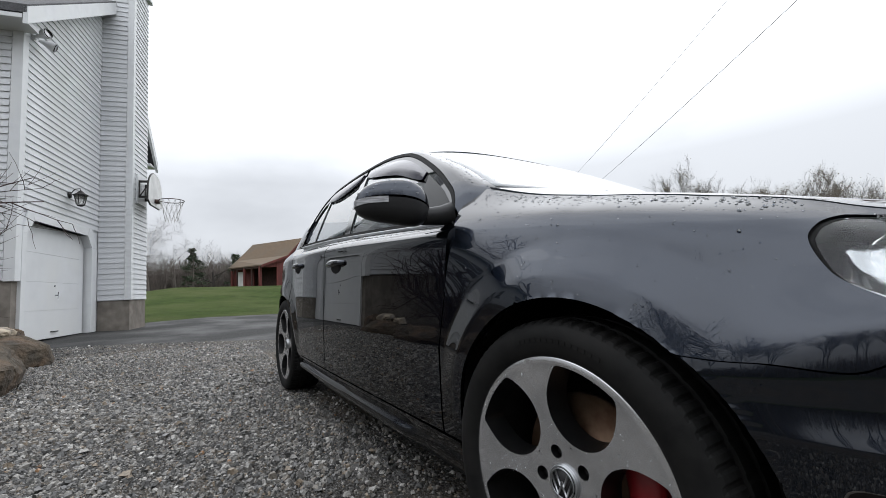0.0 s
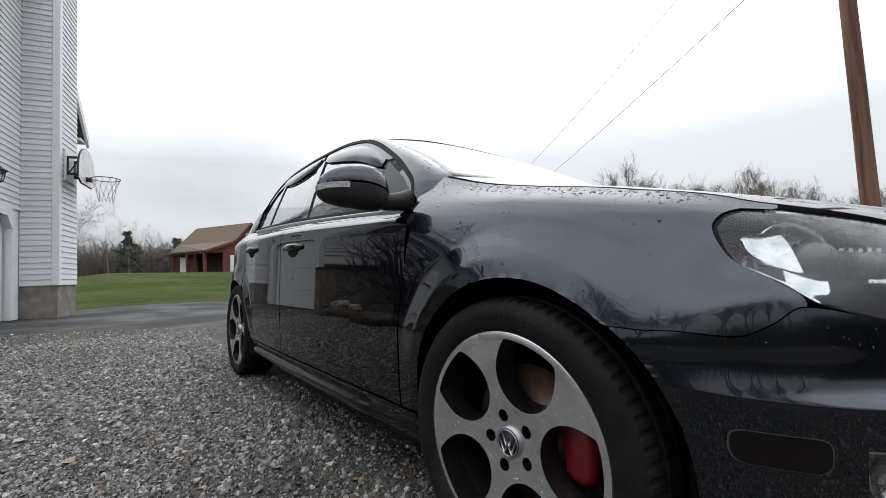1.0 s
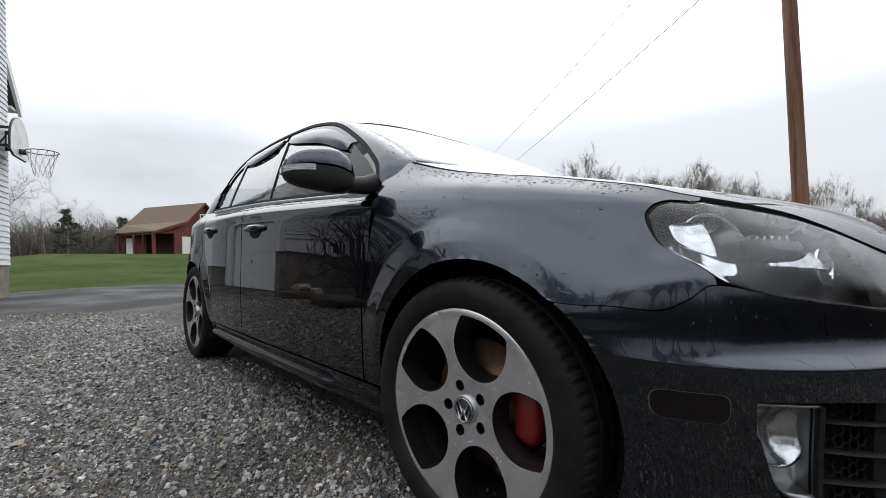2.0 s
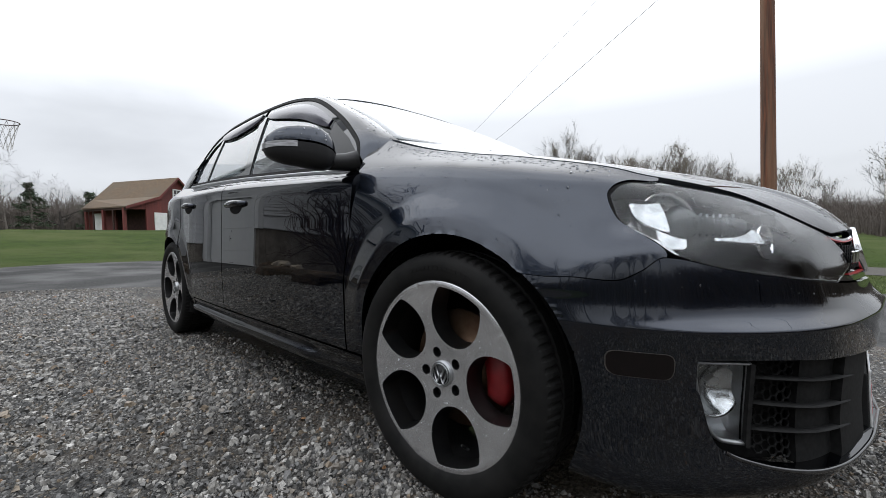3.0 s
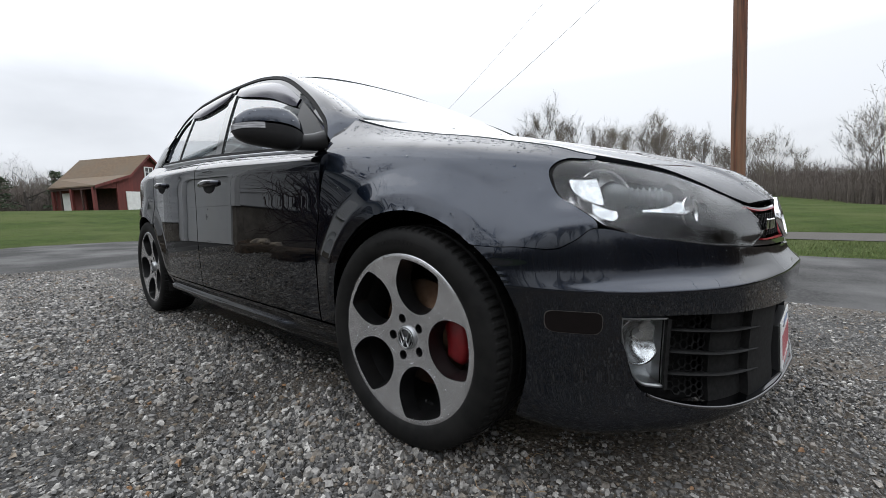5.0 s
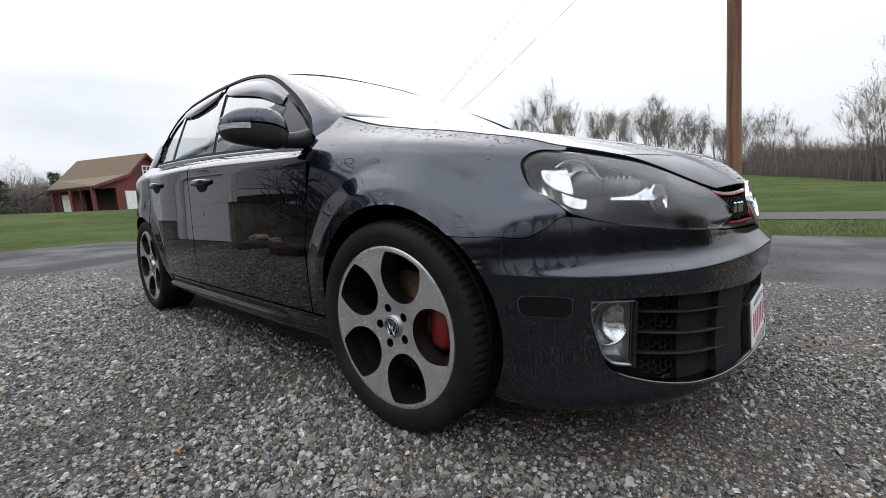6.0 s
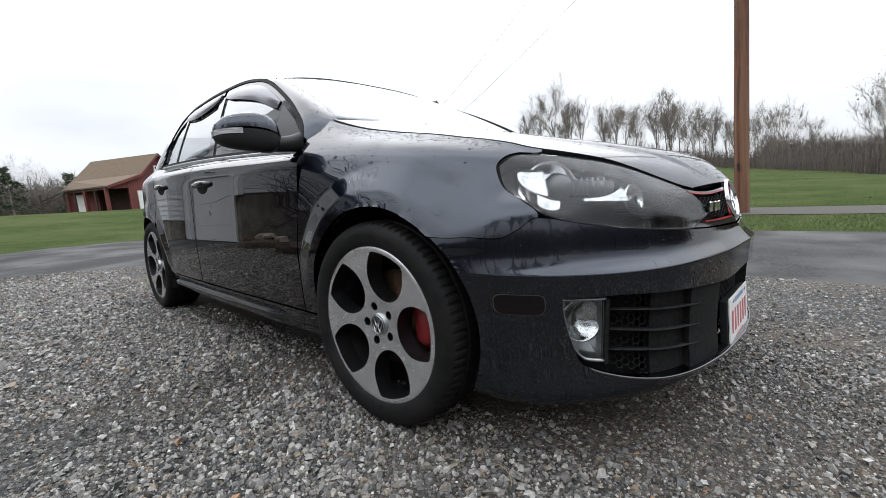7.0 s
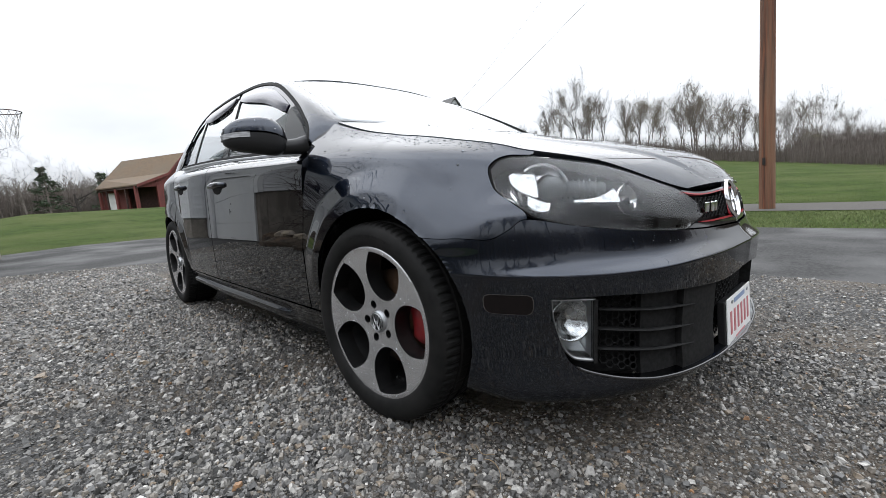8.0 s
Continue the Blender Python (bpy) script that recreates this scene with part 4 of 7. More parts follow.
# cabin: dashboard, seats, steering wheel
dash = boxed("dashboard", (-.98, -.45, -.66, .66, .62, .93), CABIN, car, .05, "dark dashboard")
for y in (-.36, .36):
    seat = boxed("front_seat", (-1.95, -1.40, y - .24, y + .24, .36, .56), CABIN, car, .06, "dark cloth front seat")
    b = boxed("seat_back", (-.08, .08, -.23, .23, 0, .62), CABIN, seat, .06)
    b.matrix_basis = pose(-1.93, y, .52, 0, -16, 0)
    hr = boxed("headrest", (-.05, .05, -.13, .13, 0, .18), CABIN, seat, .045)
    hr.matrix_basis = pose(-2.10, y, 1.14, 0, -10, 0)
boxed("rear_seat", (-2.75, -2.35, -.6, .6, .40, .58), CABIN, car, .06)
boxed("rear_seat_back", (-2.85, -2.68, -.6, .6, .50, 1.08), CABIN, car, .06)
bm = bmesh.new()
tube(bm, [(-1.10 + .07 * math.sin(a), .36 + .185 * math.cos(a), .92 + .17 * math.sin(a)) for a in np.linspace(0, 2 * math.pi, 33)], .016, 8, caps=False)
part("steering_wheel", bm, CABIN, car)


# ---------------------------------------------------------------- wheels
def face_y(r):
    """How deep the wheel's face lies behind its lip."""
    return hermite([0, .034, .08, .16, .222, .232, .241, .247], [.020, .020, .016, .008, .002, .000, .001, .006], r)


def wedge(hole, rin, rout, turn, n=64, rows=7, half=math.pi / 5):
    """A fifth of a disc round a hole. hole(phi): the hole's edge as (u, v), u outwards; returns points row by row from the hole's edge."""
    out = []
    cu, cv = hole.centre
    ang = [2 * math.pi * i / n for i in range(n)]
    for rad in (rin, rout):                       # put a ray through each corner of the fifth
        for sg in (1, -1):
            c = math.atan2(rad * math.sin(sg * half) - cv, rad * math.cos(sg * half) - cu) % (2 * math.pi)
            k = min(range(n), key=lambda i: abs((ang[i] - c + math.pi) % (2 * math.pi) - math.pi))
            ang[k] = c
    for p in ang:
        hu, hv = hole(p)
        du, dv = math.cos(p), math.sin(p)
        best = 9.0
        for sg in (1, -1):                        # the two straight sides
            nu, nv = -math.sin(sg * half), math.cos(sg * half)
            den = du * nu + dv * nv
            if abs(den) > 1e-9:
                t = -(cu * nu + cv * nv) / den
                if t > 1e-6 and (cu + t * du) > 0:
                    best = min(best, t)
        for rad, sign in ((rout, 1), (rin, -1)):   # the outer and inner arcs
            b = cu * du + cv * dv
            c = cu * cu + cv * cv - rad * rad
            q = b * b - c
            if q > 0:
                t = -b + sign * math.sqrt(q)
                if t > 0:
                    best = min(best, t)
        eu, ev = cu + best * du, cv + best * dv
        out.append([(hu + (eu - hu) * k, hv + (ev - hv) * k) for k in np.linspace(0, 1, rows)])
    ca, sa = math.cos(turn), math.sin(turn)
    return np.array([[(a * ca - b * sa, a * sa + b * ca) for a, b in row] for row in out])


class Window:
    """The opening between two spokes: round towards the hub, cut off along the lip."""
    centre = (.165, 0.0)

    def __call__(self, p):
        du, dv = math.cos(p), math.sin(p)
        a = .083
        t = 1 / math.sqrt((du / (a * 1.3 if du > 0 else a)) ** 2 + (dv / .0775) ** 2)
        b = self.centre[0] * du
        lim = -b + math.sqrt(b * b - self.centre[0] ** 2 + .2275 ** 2)
        t = min(t, lim)
        return self.centre[0] + t * du, t * dv


class BoltHole:
    centre = (.056, 0.0)

    def __call__(self, p):
        return self.centre[0] + .0135 * math.cos(p), .0135 * math.sin(p)


def wheel_face(first):
    verts, faces, wall_v, wall_f = [], [], [], []
    jobs = [(Window(), .078, .2427, first + k * 72, 72, 9, .055) for k in range(5)] + [(BoltHole(), .0335, .078, first + 36 + k * 72, 24, 4, .028) for k in range(5)]
    for hole, rin, rout, turn, n, rows, deep in jobs:
        W = wedge(hole, rin, rout, radians(turn), n, rows)
        base = len(verts)
        for i in range(n):
            for j in range(rows):
                a, b = W[i, j]
                r = math.hypot(a, b)
                drop = 0.0
                verts.append((a, float(face_y(r)) + drop, b))
        faces += [(base + i * rows + j, base + ((i + 1) % n) * rows + j, base + ((i + 1) % n) * rows + j + 1, base + i * rows + j + 1) for i in range(n) for j in range(rows - 1)]
        base = len(wall_v)
        cu, cv = hole.centre
        cc = (cu * math.cos(radians(turn)), cu * math.sin(radians(turn)))
        for i in range(n):
            a, b = W[i, 0]
            y0 = float(face_y(math.hypot(a, b))) + .0005
            for depth, shrink in ((0, 1.0), (.012, .985), (deep, .93)):
                wall_v.append((cc[0] + (a - cc[0]) * shrink, y0 + depth, cc[1] + (b - cc[1]) * shrink))
        faces_w = [(base + i * 3 + j, base + ((i + 1) % n) * 3 + j, base + ((i + 1) % n) * 3 + j + 1, base + i * 3 + j + 1) for i in range(n) for j in range(2)]
        wall_f += faces_w
        if deep < .05:
            wall_f.append(tuple(base + i * 3 + 2 for i in range(n)))
    return verts, faces, wall_v, wall_f


def oriented(name, verts, faces, mat, parent, label="", smooth=True):
    bm = bmesh.new()
    vs = [bm.verts.new(v) for v in verts]
    for f in faces:
        try:
            bm.faces.new([vs[i] for i in f])
        except ValueError:
            pass
    bmesh.ops.remove_doubles(bm, verts=bm.verts, dist=1e-5)
    bmesh.ops.recalc_face_normals(bm, faces=bm.faces)
    return part(name, bm, mat, parent, label, smooth)


def tyre_mesh():
    prof = [(.236, .010), (.243, .000), (.252, -.006), (.268, -.010), (.284, -.010), (.297, -.006), (.306, .000), (.311, .006), (.3145, .016),
            (.3165, .030), (.317, .046), (.310, .048), (.310, .056), (.3175, .058), (.318, .092), (.311, .094), (.311, .104), (.318, .106),
            (.318, .140), (.3105, .142), (.3105, .150), (.317, .152), (.3165, .172), (.3145, .188), (.308, .198), (.294, .207), (.268, .211), (.240, .200)]
    sides = 400
    bm = bmesh.new()
    rings = []
    for k in range(sides):
        a = 2 * math.pi * k / sides
        ring = []
        for i, (r, y) in enumerate(prof):
            cut = k % 5 < 2
            if cut and (7 <= i <= 10 or 21 <= i <= 24):
                r -= .0042 if i in (8, 9, 10, 21, 22) else .0022
            if k % 10 < 2 and 13 <= i <= 18:
                r -= .0015
            ring.append(bm.verts.new((r * math.cos(a), y, r * math.sin(a))))
        rings.append(ring)
    for k in range(sides):
        q, w = rings[k], rings[(k + 1) % sides]
        for i in range(len(prof) - 1):
            bm.faces.new((q[i], w[i], w[i + 1], q[i + 1]))
    bmesh.ops.recalc_face_normals(bm, faces=bm.faces)
    return bm


def make_wheel(first, front=True):
    v, f, wv, wf = wheel_face(first)
    wheel = oriented("wheel", v, f, ALLOY, car, "machined and black five-hole alloy wheel")
    part("hub_ring", lathe([(.0745, float(face_y(.0745)) - .0002), (.0805, float(face_y(.0805)) - .0002)], 72), ALLOY, wheel)
    oriented("spoke_wall", wv, wf, ALLOY_DARK, wheel, "dark painted sides of the spokes")
    part("rim_lip", lathe([(.2425, .001), (.2440, -.0005), (.2458, .000), (.2465, .005), (.243, .012), (.236, .016)], 96), RIM_BRIGHT, wheel, "bright machined lip")
    part("rim_barrel", lathe([(.236, .012), (.231, .020), (.226, .050), (.214, .075), (.206, .120), (.210, .190), (.222, .200)], 72), ALLOY_DARK, wheel, "dark painted barrel")
    tyre = part("tyre", tyre_mesh(), RUBBER, wheel, "wet low-profile black rubber tyre")
    for f in tyre.data.polygons:
        f.use_smooth = math.hypot(f.center.x, f.center.z) < .3025
    part("hub_cap", lathe([(.0005, .0135), (.029, .0135), (.030, .0120), (.0320, .0118), (.0335, .0145), (.0335, .024)], 48), SATIN_METAL, wheel, "chrome and black centre cap")
    part("cap_badge", lathe([(.0004, .0112), (.0292, .0117), (.0292, .014)], 40), BLACK_PLASTIC, wheel)
    bm = bmesh.new()
    for sx, pts in ((1, ((-.013, .017), (-.0035, -.004), (0, .003), (.0035, -.004), (.013, .017))), (1, ((-.0205, .008), (-.0085, -.0185), (0, -.002), (.0085, -.0185), (.0205, .008)))):
        for p, q in zip(pts, pts[1:]):
            tube(bm, [(p[0] * 1.18, .0105, p[1] * 1.18), (q[0] * 1.18, .0105, q[1] * 1.18)], .0023, 6)
    tube(bm, [(.0272 * math.cos(a), .0108, .0272 * math.sin(a)) for a in np.linspace(0, 2 * math.pi, 33)], .0016, 6, caps=False)
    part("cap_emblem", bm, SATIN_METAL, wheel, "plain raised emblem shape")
    for k in range(5):
        a = radians(first + 36 + 72 * k)
        bm = bmesh.new()
        bmesh.ops.create_cone(bm, cap_ends=True, segments=6, radius1=.0095, radius2=.0085, depth=.012, matrix=Matrix.Translation((.056 * math.cos(a), .038, .056 * math.sin(a))) @ Matrix.Rotation(math.pi / 2, 4, "X"))
        part("wheel_bolt", bm, ALLOY_DARK, wheel, smooth=False)
    bm = bmesh.new()
    va = radians(first + 72 * 3)
    tube(bm, [(.199 * math.cos(va), .050, .199 * math.sin(va)), (.183 * math.cos(va), .030, .183 * math.sin(va))], [.0045, .004], 8)
    part("valve", bm, BLACK_PLASTIC, wheel)
    part("brake_disc", lathe([(.060, .070), (.078, .062), (.080, .092), (.156, .093), (.156, .115), (.06, .115)], 72), DISC, wheel, "ventilated brake disc, rusty at the edge")
    # caliper: a curved block that grips the disc
    bm = bmesh.new()
    arc = np.linspace(radians(-22), radians(40), 12)
    rows = []
    for a in arc:
        e = abs((a - radians(9)) / radians(31))
        r0, r1 = .098 + .012 * e ** 2, .172 - .006 * e ** 3
        ring = [(r0, .080), (r0 + .006, .070), (r0 + .03, .060 + .006 * e), (r1 - .012, .062 + .006 * e), (r1, .074), (r1 + .004, .120), (r0, .120)]
        rows.append([bm.verts.new((r * math.cos(a), y, r * math.sin(a))) for r, y in ring])
    for q, w in zip(rows, rows[1:]):
        for i in range(7):
            bm.faces.new((q[i], w[i], w[(i + 1) % 7], q[(i + 1) % 7]))
    bm.faces.new(rows[0])
    bm.faces.new(rows[-1][::-1])
    bmesh.ops.recalc_face_normals(bm, faces=bm.faces)
    cal = part("brake_caliper", bm, CALIPER, wheel, "red painted brake caliper")
    # raised unreadable maker's marks on the sidewall, as plain bars
    bm = bmesh.new()
    marks = [(68 + 3.1 * k, 1.9 if k else 2.4) for k in range(14)]
    for a0, w in marks:
        q = []
        for a, r in ((a0, .272), (a0 - w, .272), (a0 - w, .281), (a0, .281)):
            q.append(bm.verts.new((r * math.cos(radians(a)), -.0112, r * math.sin(radians(a)))))
        bm.faces.new(q)
    for f in list(bm.faces):
        got = bmesh.ops.extrude_face_region(bm, geom=[f])
        bmesh.ops.translate(bm, verts=[g for g in got["geom"] if isinstance(g, bmesh.types.BMVert)], vec=(0, -.0006, 0))
    bmesh.ops.recalc_face_normals(bm, faces=bm.faces)
    part("sidewall_marks", bm, RUBBER, wheel, smooth=False)
    return wheel


wheel_fr = make_wheel(72)
wheel_fr.matrix_basis = pose(0, -.862, .318, 0, 0, 3.2)
wheel_rr = copy_thing(wheel_fr, pose(-2.578, -.864, .318, 0, 30, 0))
wheel_fl = copy_thing(wheel_fr, pose(0, .862, .318, 0, 20, 183.2))
wheel_rl = copy_thing(wheel_fr, pose(-2.578, .864, .318, 0, 50, 180))

# wheel housings and the floor of the car
for cx, cz, grow in ((.030, .335, .020), (-2.562, .330, 0)):
    for sgn in (-1, 1):
        bm = bmesh.new()
        rows = []
        for a in np.linspace(radians(-25), radians(205), 40):
            out = float(np.interp(-(cx + .35 * math.cos(a)), -np.array(OUTX), OUTY)) - .022
            rows.append([bm.verts.new((cx + (r + grow) * math.cos(a), sgn * min(y, out - dy), cz + (r + grow) * math.sin(a))) for r, y, dy in ((.338, .862, 0), (.352, .85, .012), (.360, .78, .05), (.360, .55, .2))])
        for q, w in zip(rows, rows[1:]):
            for i in range(3):
                bm.faces.new((q[i], w[i], w[i + 1], q[i + 1]))
        part("wheel_arch_liner", bm, SEAL, car)
        boxed("inner_arch_wall", (cx - .37, cx + .37, sgn * .545, sgn * .565, .20, .80), SEAL, car)
boxed("floor_pan", (-3.2, .62, -.545, .545, .165, .21), SEAL, car, .01)
boxed("front_undertray", (.36, .66, -.42, .42, .192, .202), SEAL, car, .004)
boxed("front_undertray", (.36, .54, -.62, .62, .203, .215), SEAL, car, .004)
boxed("inner_bulkhead", (.30, .36, -.70, .70, .22, .60), SEAL, car)
boxed("side_floor_pan", (-2.18, -.37, -.80, .80, .170, .215), SEAL, car, .01)


# ---------------------------------------------------------------- the place
def slope(x, y):
    return -.02358 * x - .02471 * y


def land(x, y):
    """Height of the ground: the sloping yard, the lawns that rise behind it, the field beyond the street."""
    x, y = np.asarray(x, float), np.asarray(y, float)
    near = slope(np.clip(x, -14, 6), np.clip(y, -8, 5))
    west = np.clip((-x - 12.5) / 26, 0, 1)
    rise = 1.62 * (west * west * (3 - 2 * west)) * np.clip((y + 14) / 12, 0, 1)
    north = np.clip((y - 9.5) / 45, 0, 1)
    field = north * np.clip(-.13 * x - .35, -1.6, 3.4) + .25 * np.sin(np.clip((y - 9.5) / 40, 0, 1) * math.pi)
    far = np.clip((np.hypot(x, y) - 60) / 200, 0, 1)
    return near + rise + field + 1.2 * far * np.clip(-x / 60, 0, 1)


def smooth_noise(x, y, k, seed):
    return noise.noise((x * k + seed, y * k - seed, seed * 1.7))


def gravel_material(name, stops, big, small, rough):
    """Packed crushed stone: cells of two sizes, each a stone of its own grey, with joints darkened to paint the shade
    between.
    """
    m = bpy.data.materials.new(name)
    m.use_nodes = True
    n, l = m.node_tree.nodes, m.node_tree.links
    b = n["Principled BSDF"]
    co = n.new("ShaderNodeTexCoord").outputs["Object"]
    warp = n.new("ShaderNodeTexNoise")
    warp.inputs["Scale"].default_value = 60
    l.new(co, warp.inputs["Vector"])
    shift = n.new("ShaderNodeVectorMath")
    shift.operation = "MULTIPLY_ADD"
    shift.inputs[1].default_value = (.012, .012, .012)
    l.new(warp.outputs["Color"], shift.inputs[0])
    l.new(co, shift.inputs[2])
    got = []
    for scale in (big, small):
        v = n.new("ShaderNodeTexVoronoi")
        v.inputs["Scale"].default_value = scale
        l.new(shift.outputs["Vector"], v.inputs["Vector"])
        sep = n.new("ShaderNodeSeparateColor")
        l.new(v.outputs["Color"], sep.inputs["Color"])
        ramp = n.new("ShaderNodeValToRGB")
        ramp.color_ramp.interpolation = "CONSTANT"
        for i, (p, c) in enumerate(stops):
            e = ramp.color_ramp.elements[i] if i < 2 else ramp.color_ramp.elements.new(p)
            e.position, e.color = p, (*c, 1)
        l.new(sep.outputs["Red"], ramp.inputs["Fac"])
        got.append((v, sep, ramp))
    pick = n.new("ShaderNodeMapRange")
    pick.inputs["From Min"].default_value, pick.inputs["From Max"].default_value = .48, .52
    l.new(got[0][1].outputs["Green"], pick.inputs["Value"])
    mix = n.new("ShaderNodeMix")
    mix.data_type = "RGBA"
    l.new(pick.outputs["Result"], mix.inputs["Factor"])
    l.new(got[0][2].outputs["Color"], mix.inputs["A"])
    l.new(got[1][2].outputs["Color"], mix.inputs["B"])
    high = n.new("ShaderNodeMix")
    l.new(pick.outputs["Result"], high.inputs["Factor"])
    l.new(got[0][0].outputs["Distance"], high.inputs["A"])
    l.new(got[1][0].outputs["Distance"], high.inputs["B"])
    # colour falls off towards cell edges in place of shade between stones
    gap = n.new("ShaderNodeMapRange")
    gap.inputs["From Min"].default_value, gap.inputs["From Max"].default_value = .45, .75
    gap.inputs["To Min"].default_value, gap.inputs["To Max"].default_value = 1.0, .30
    l.new(high.outputs["Result"], gap.inputs["Value"])
    stain = n.new("ShaderNodeTexNoise")
    stain.inputs["Scale"].default_value, stain.inputs["Detail"].default_value = 2.2, 5
    l.new(co, stain.inputs["Vector"])
    wet = n.new("ShaderNodeMapRange")
    wet.inputs["From Min"].default_value, wet.inputs["From Max"].default_value = .35, .65
    wet.inputs["To Min"].default_value, wet.inputs["To Max"].default_value = .75, 1.15
    l.new(stain.outputs["Fac"], wet.inputs["Value"])
    times = n.new("ShaderNodeMath")
    times.operation = "MULTIPLY"
    l.new(gap.outputs["Result"], times.inputs[0])
    l.new(wet.outputs["Result"], times.inputs[1])
    hue = n.new("ShaderNodeHueSaturation")
    l.new(mix.outputs["Result"], hue.inputs["Color"])
    l.new(times.outputs["Value"], hue.inputs["Value"])
    earth = n.new("ShaderNodeTexNoise")
    earth.inputs["Scale"].default_value, earth.inputs["Detail"].default_value = 1.1, 4
    l.new(co, earth.inputs["Vector"])
    much = n.new("ShaderNodeMapRange")
    much.inputs["From Min"].default_value, much.inputs["From Max"].default_value = .44, .62
    much.inputs["To Max"].default_value = .65
    l.new(earth.outputs["Fac"], much.inputs["Value"])
    soil = n.new("ShaderNodeMix")
    soil.data_type = "RGBA"
    soil.inputs["B"].default_value = (.102, .079, .056, 1)
    l.new(much.outputs["Result"], soil.inputs["Factor"])
    l.new(hue.outputs["Color"], soil.inputs["A"])
    l.new(soil.outputs["Result"], b.inputs["Base Color"])
    b.inputs["Roughness"].default_value = rough
    b.inputs["Specular IOR Level"].default_value = .3
    bp = n.new("ShaderNodeBump")
    bp.invert = True
    bp.inputs["Strength"].default_value, bp.inputs["Distance"].default_value = .9, .012
    l.new(high.outputs["Result"], bp.inputs["Height"])
    l.new(bp.outputs["Normal"], b.inputs["Normal"])
    return m


GREYS = [(0, (0.034, 0.033, 0.032)), (.14, (0.076, 0.075, 0.072)), (.30, (0.053, 0.052, 0.051)), (.44, (0.115, 0.111, 0.105)), (.58, (0.070, 0.069, 0.068)), (.70, (0.162, 0.157, 0.150)), (.80, (0.102, 0.087, 0.068)), (.88, (0.230, 0.223, 0.211)), (.935, (0.128, 0.102, 0.072)), (.97, (0.051, 0.048, 0.047))]
GRAVEL_BED = gravel_material("gravel_bed", GREYS, 75, 150, .8)
ASPHALT = material("damp_asphalt", (.058, .0575, .056), .88, specular=.08, dark=(.034, .034, .034), scale=40, bump=.7, bump_scale=120, bump_depth=.004, patch=(.076, .075, .074), patch_scale=1.1, patch_rough=.62)
DRY_ROAD = material("worn_street_asphalt", (.098, .092, .084), .92, specular=.06, dark=(.066, .062, .057), scale=30, bump=.5, bump_scale=90, bump_depth=.004, patch=(.080, .076, .070), patch_scale=.8)
GRASS_GROUND = material("grass_ground", (.034, .054, .009), 1.0, specular=.08, dark=(.021, .036, .006), scale=2.2, bump=.5, bump_scale=30, bump_depth=.03, patch=(.050, .062, .018), patch_scale=.35)


def ground_sheet():
    xs = np.unique(np.concatenate([-np.geomspace(16, 900, 50)[::-1], span(-16, 16, 129), np.geomspace(16, 900, 34)]))
    ys = np.unique(np.concatenate([-np.geomspace(16, 900, 34)[::-1], span(-16, 16, 129), np.geomspace(16, 900, 50)]))
    X, Y = np.meshgrid(xs, ys, indexing="ij")
    V = np.stack([X, Y, land(X, Y) - .03], -1).reshape(-1, 3)
    ob = raw("ground", V, grid_faces(len(xs), len(ys)), GRASS_GROUND, None, smooth=True)
    return tagged(ob, "short spring grass over gently rising open land", "ground", kind="structure")


def strip_of(name, edge_a, edge_b, n, m, lift, mat, label, category, bumpy=0.0):
    """Ground laid between two edges given as (x, y) lines, following the land."""
    def line(e):
        e = np.array(e, float)
        a = np.concatenate([[0], np.cumsum(np.hypot(*np.diff(e, axis=0).T))])
        t = span(0, a[-1], n)
        return np.stack([np.interp(t, a, e[:, 0]), np.interp(t, a, e[:, 1])], -1)
    A, C = line(edge_a), line(edge_b)
    V = []
    for i in range(n):
        for j in range(m):
            p = A[i] + (C[i] - A[i]) * j / (m - 1)
            V.append((p[0], p[1], float(land(p[0], p[1])) + lift + bumpy * smooth_noise(p[0], p[1], 1.4, 3.0)))
    ob = raw(name, V, grid_faces(n, m), mat, None, smooth=True)
    return tagged(ob, label, category, kind="structure")


ground_sheet()


# ---------------------------------------------------------------- drive, road and field
EDGE = [(-8.2, -9), (-7.4, -4.6), (-6.95, -2.9), (-6.62, -1.95), (-6.1, -.95), (-5.6, -.15), (-4.4, .75), (-2.4, 1.45), (.5, 2.03), (3, 2.12), (8, 2.2), (30, 2.3)]
EDGE_S = [(-8.2, -9.01), (-7.0, -9.2), (-6.0, -9.4), (-5.0, -9.6), (-4.0, -9.8), (-3, -10), (-1.5, -10), (0, -10), (3, -10), (6, -10), (12, -10), (30, -10)]
FAR_EDGE = [(-10.2, -12), (-11.0, -6), (-11.6, -2.3), (-12.6, -.9), (-12.4, .9), (-11.2, 2.9), (-8.4, 4.3), (-4.5, 5.0), (0, 5.35), (3, 5.4), (8, 5.4), (30, 5.4)]
strip_of("gravel_drive", EDGE, EDGE_S, 140, 90, .0, GRAVEL_BED, "wet grey crushed gravel drive with worn finer tracks", "gravel", .006)
strip_of("driveway", EDGE, FAR_EDGE, 140, 14, -.004, ASPHALT, "damp dark asphalt driveway round the gravel", "road")
strip_of("street", [(-60, 11.3), (-20, 8.6), (-4, 7.9), (0, 7.85), (6, 7.9), (40, 9)], [(-60, 14.5), (-20, 11.2), (-4, 9.6), (0, 9.45), (6, 9.5), (40, 11)], 120, 6, -.018, DRY_ROAD, "narrow grey asphalt street beyond the verge", "road")


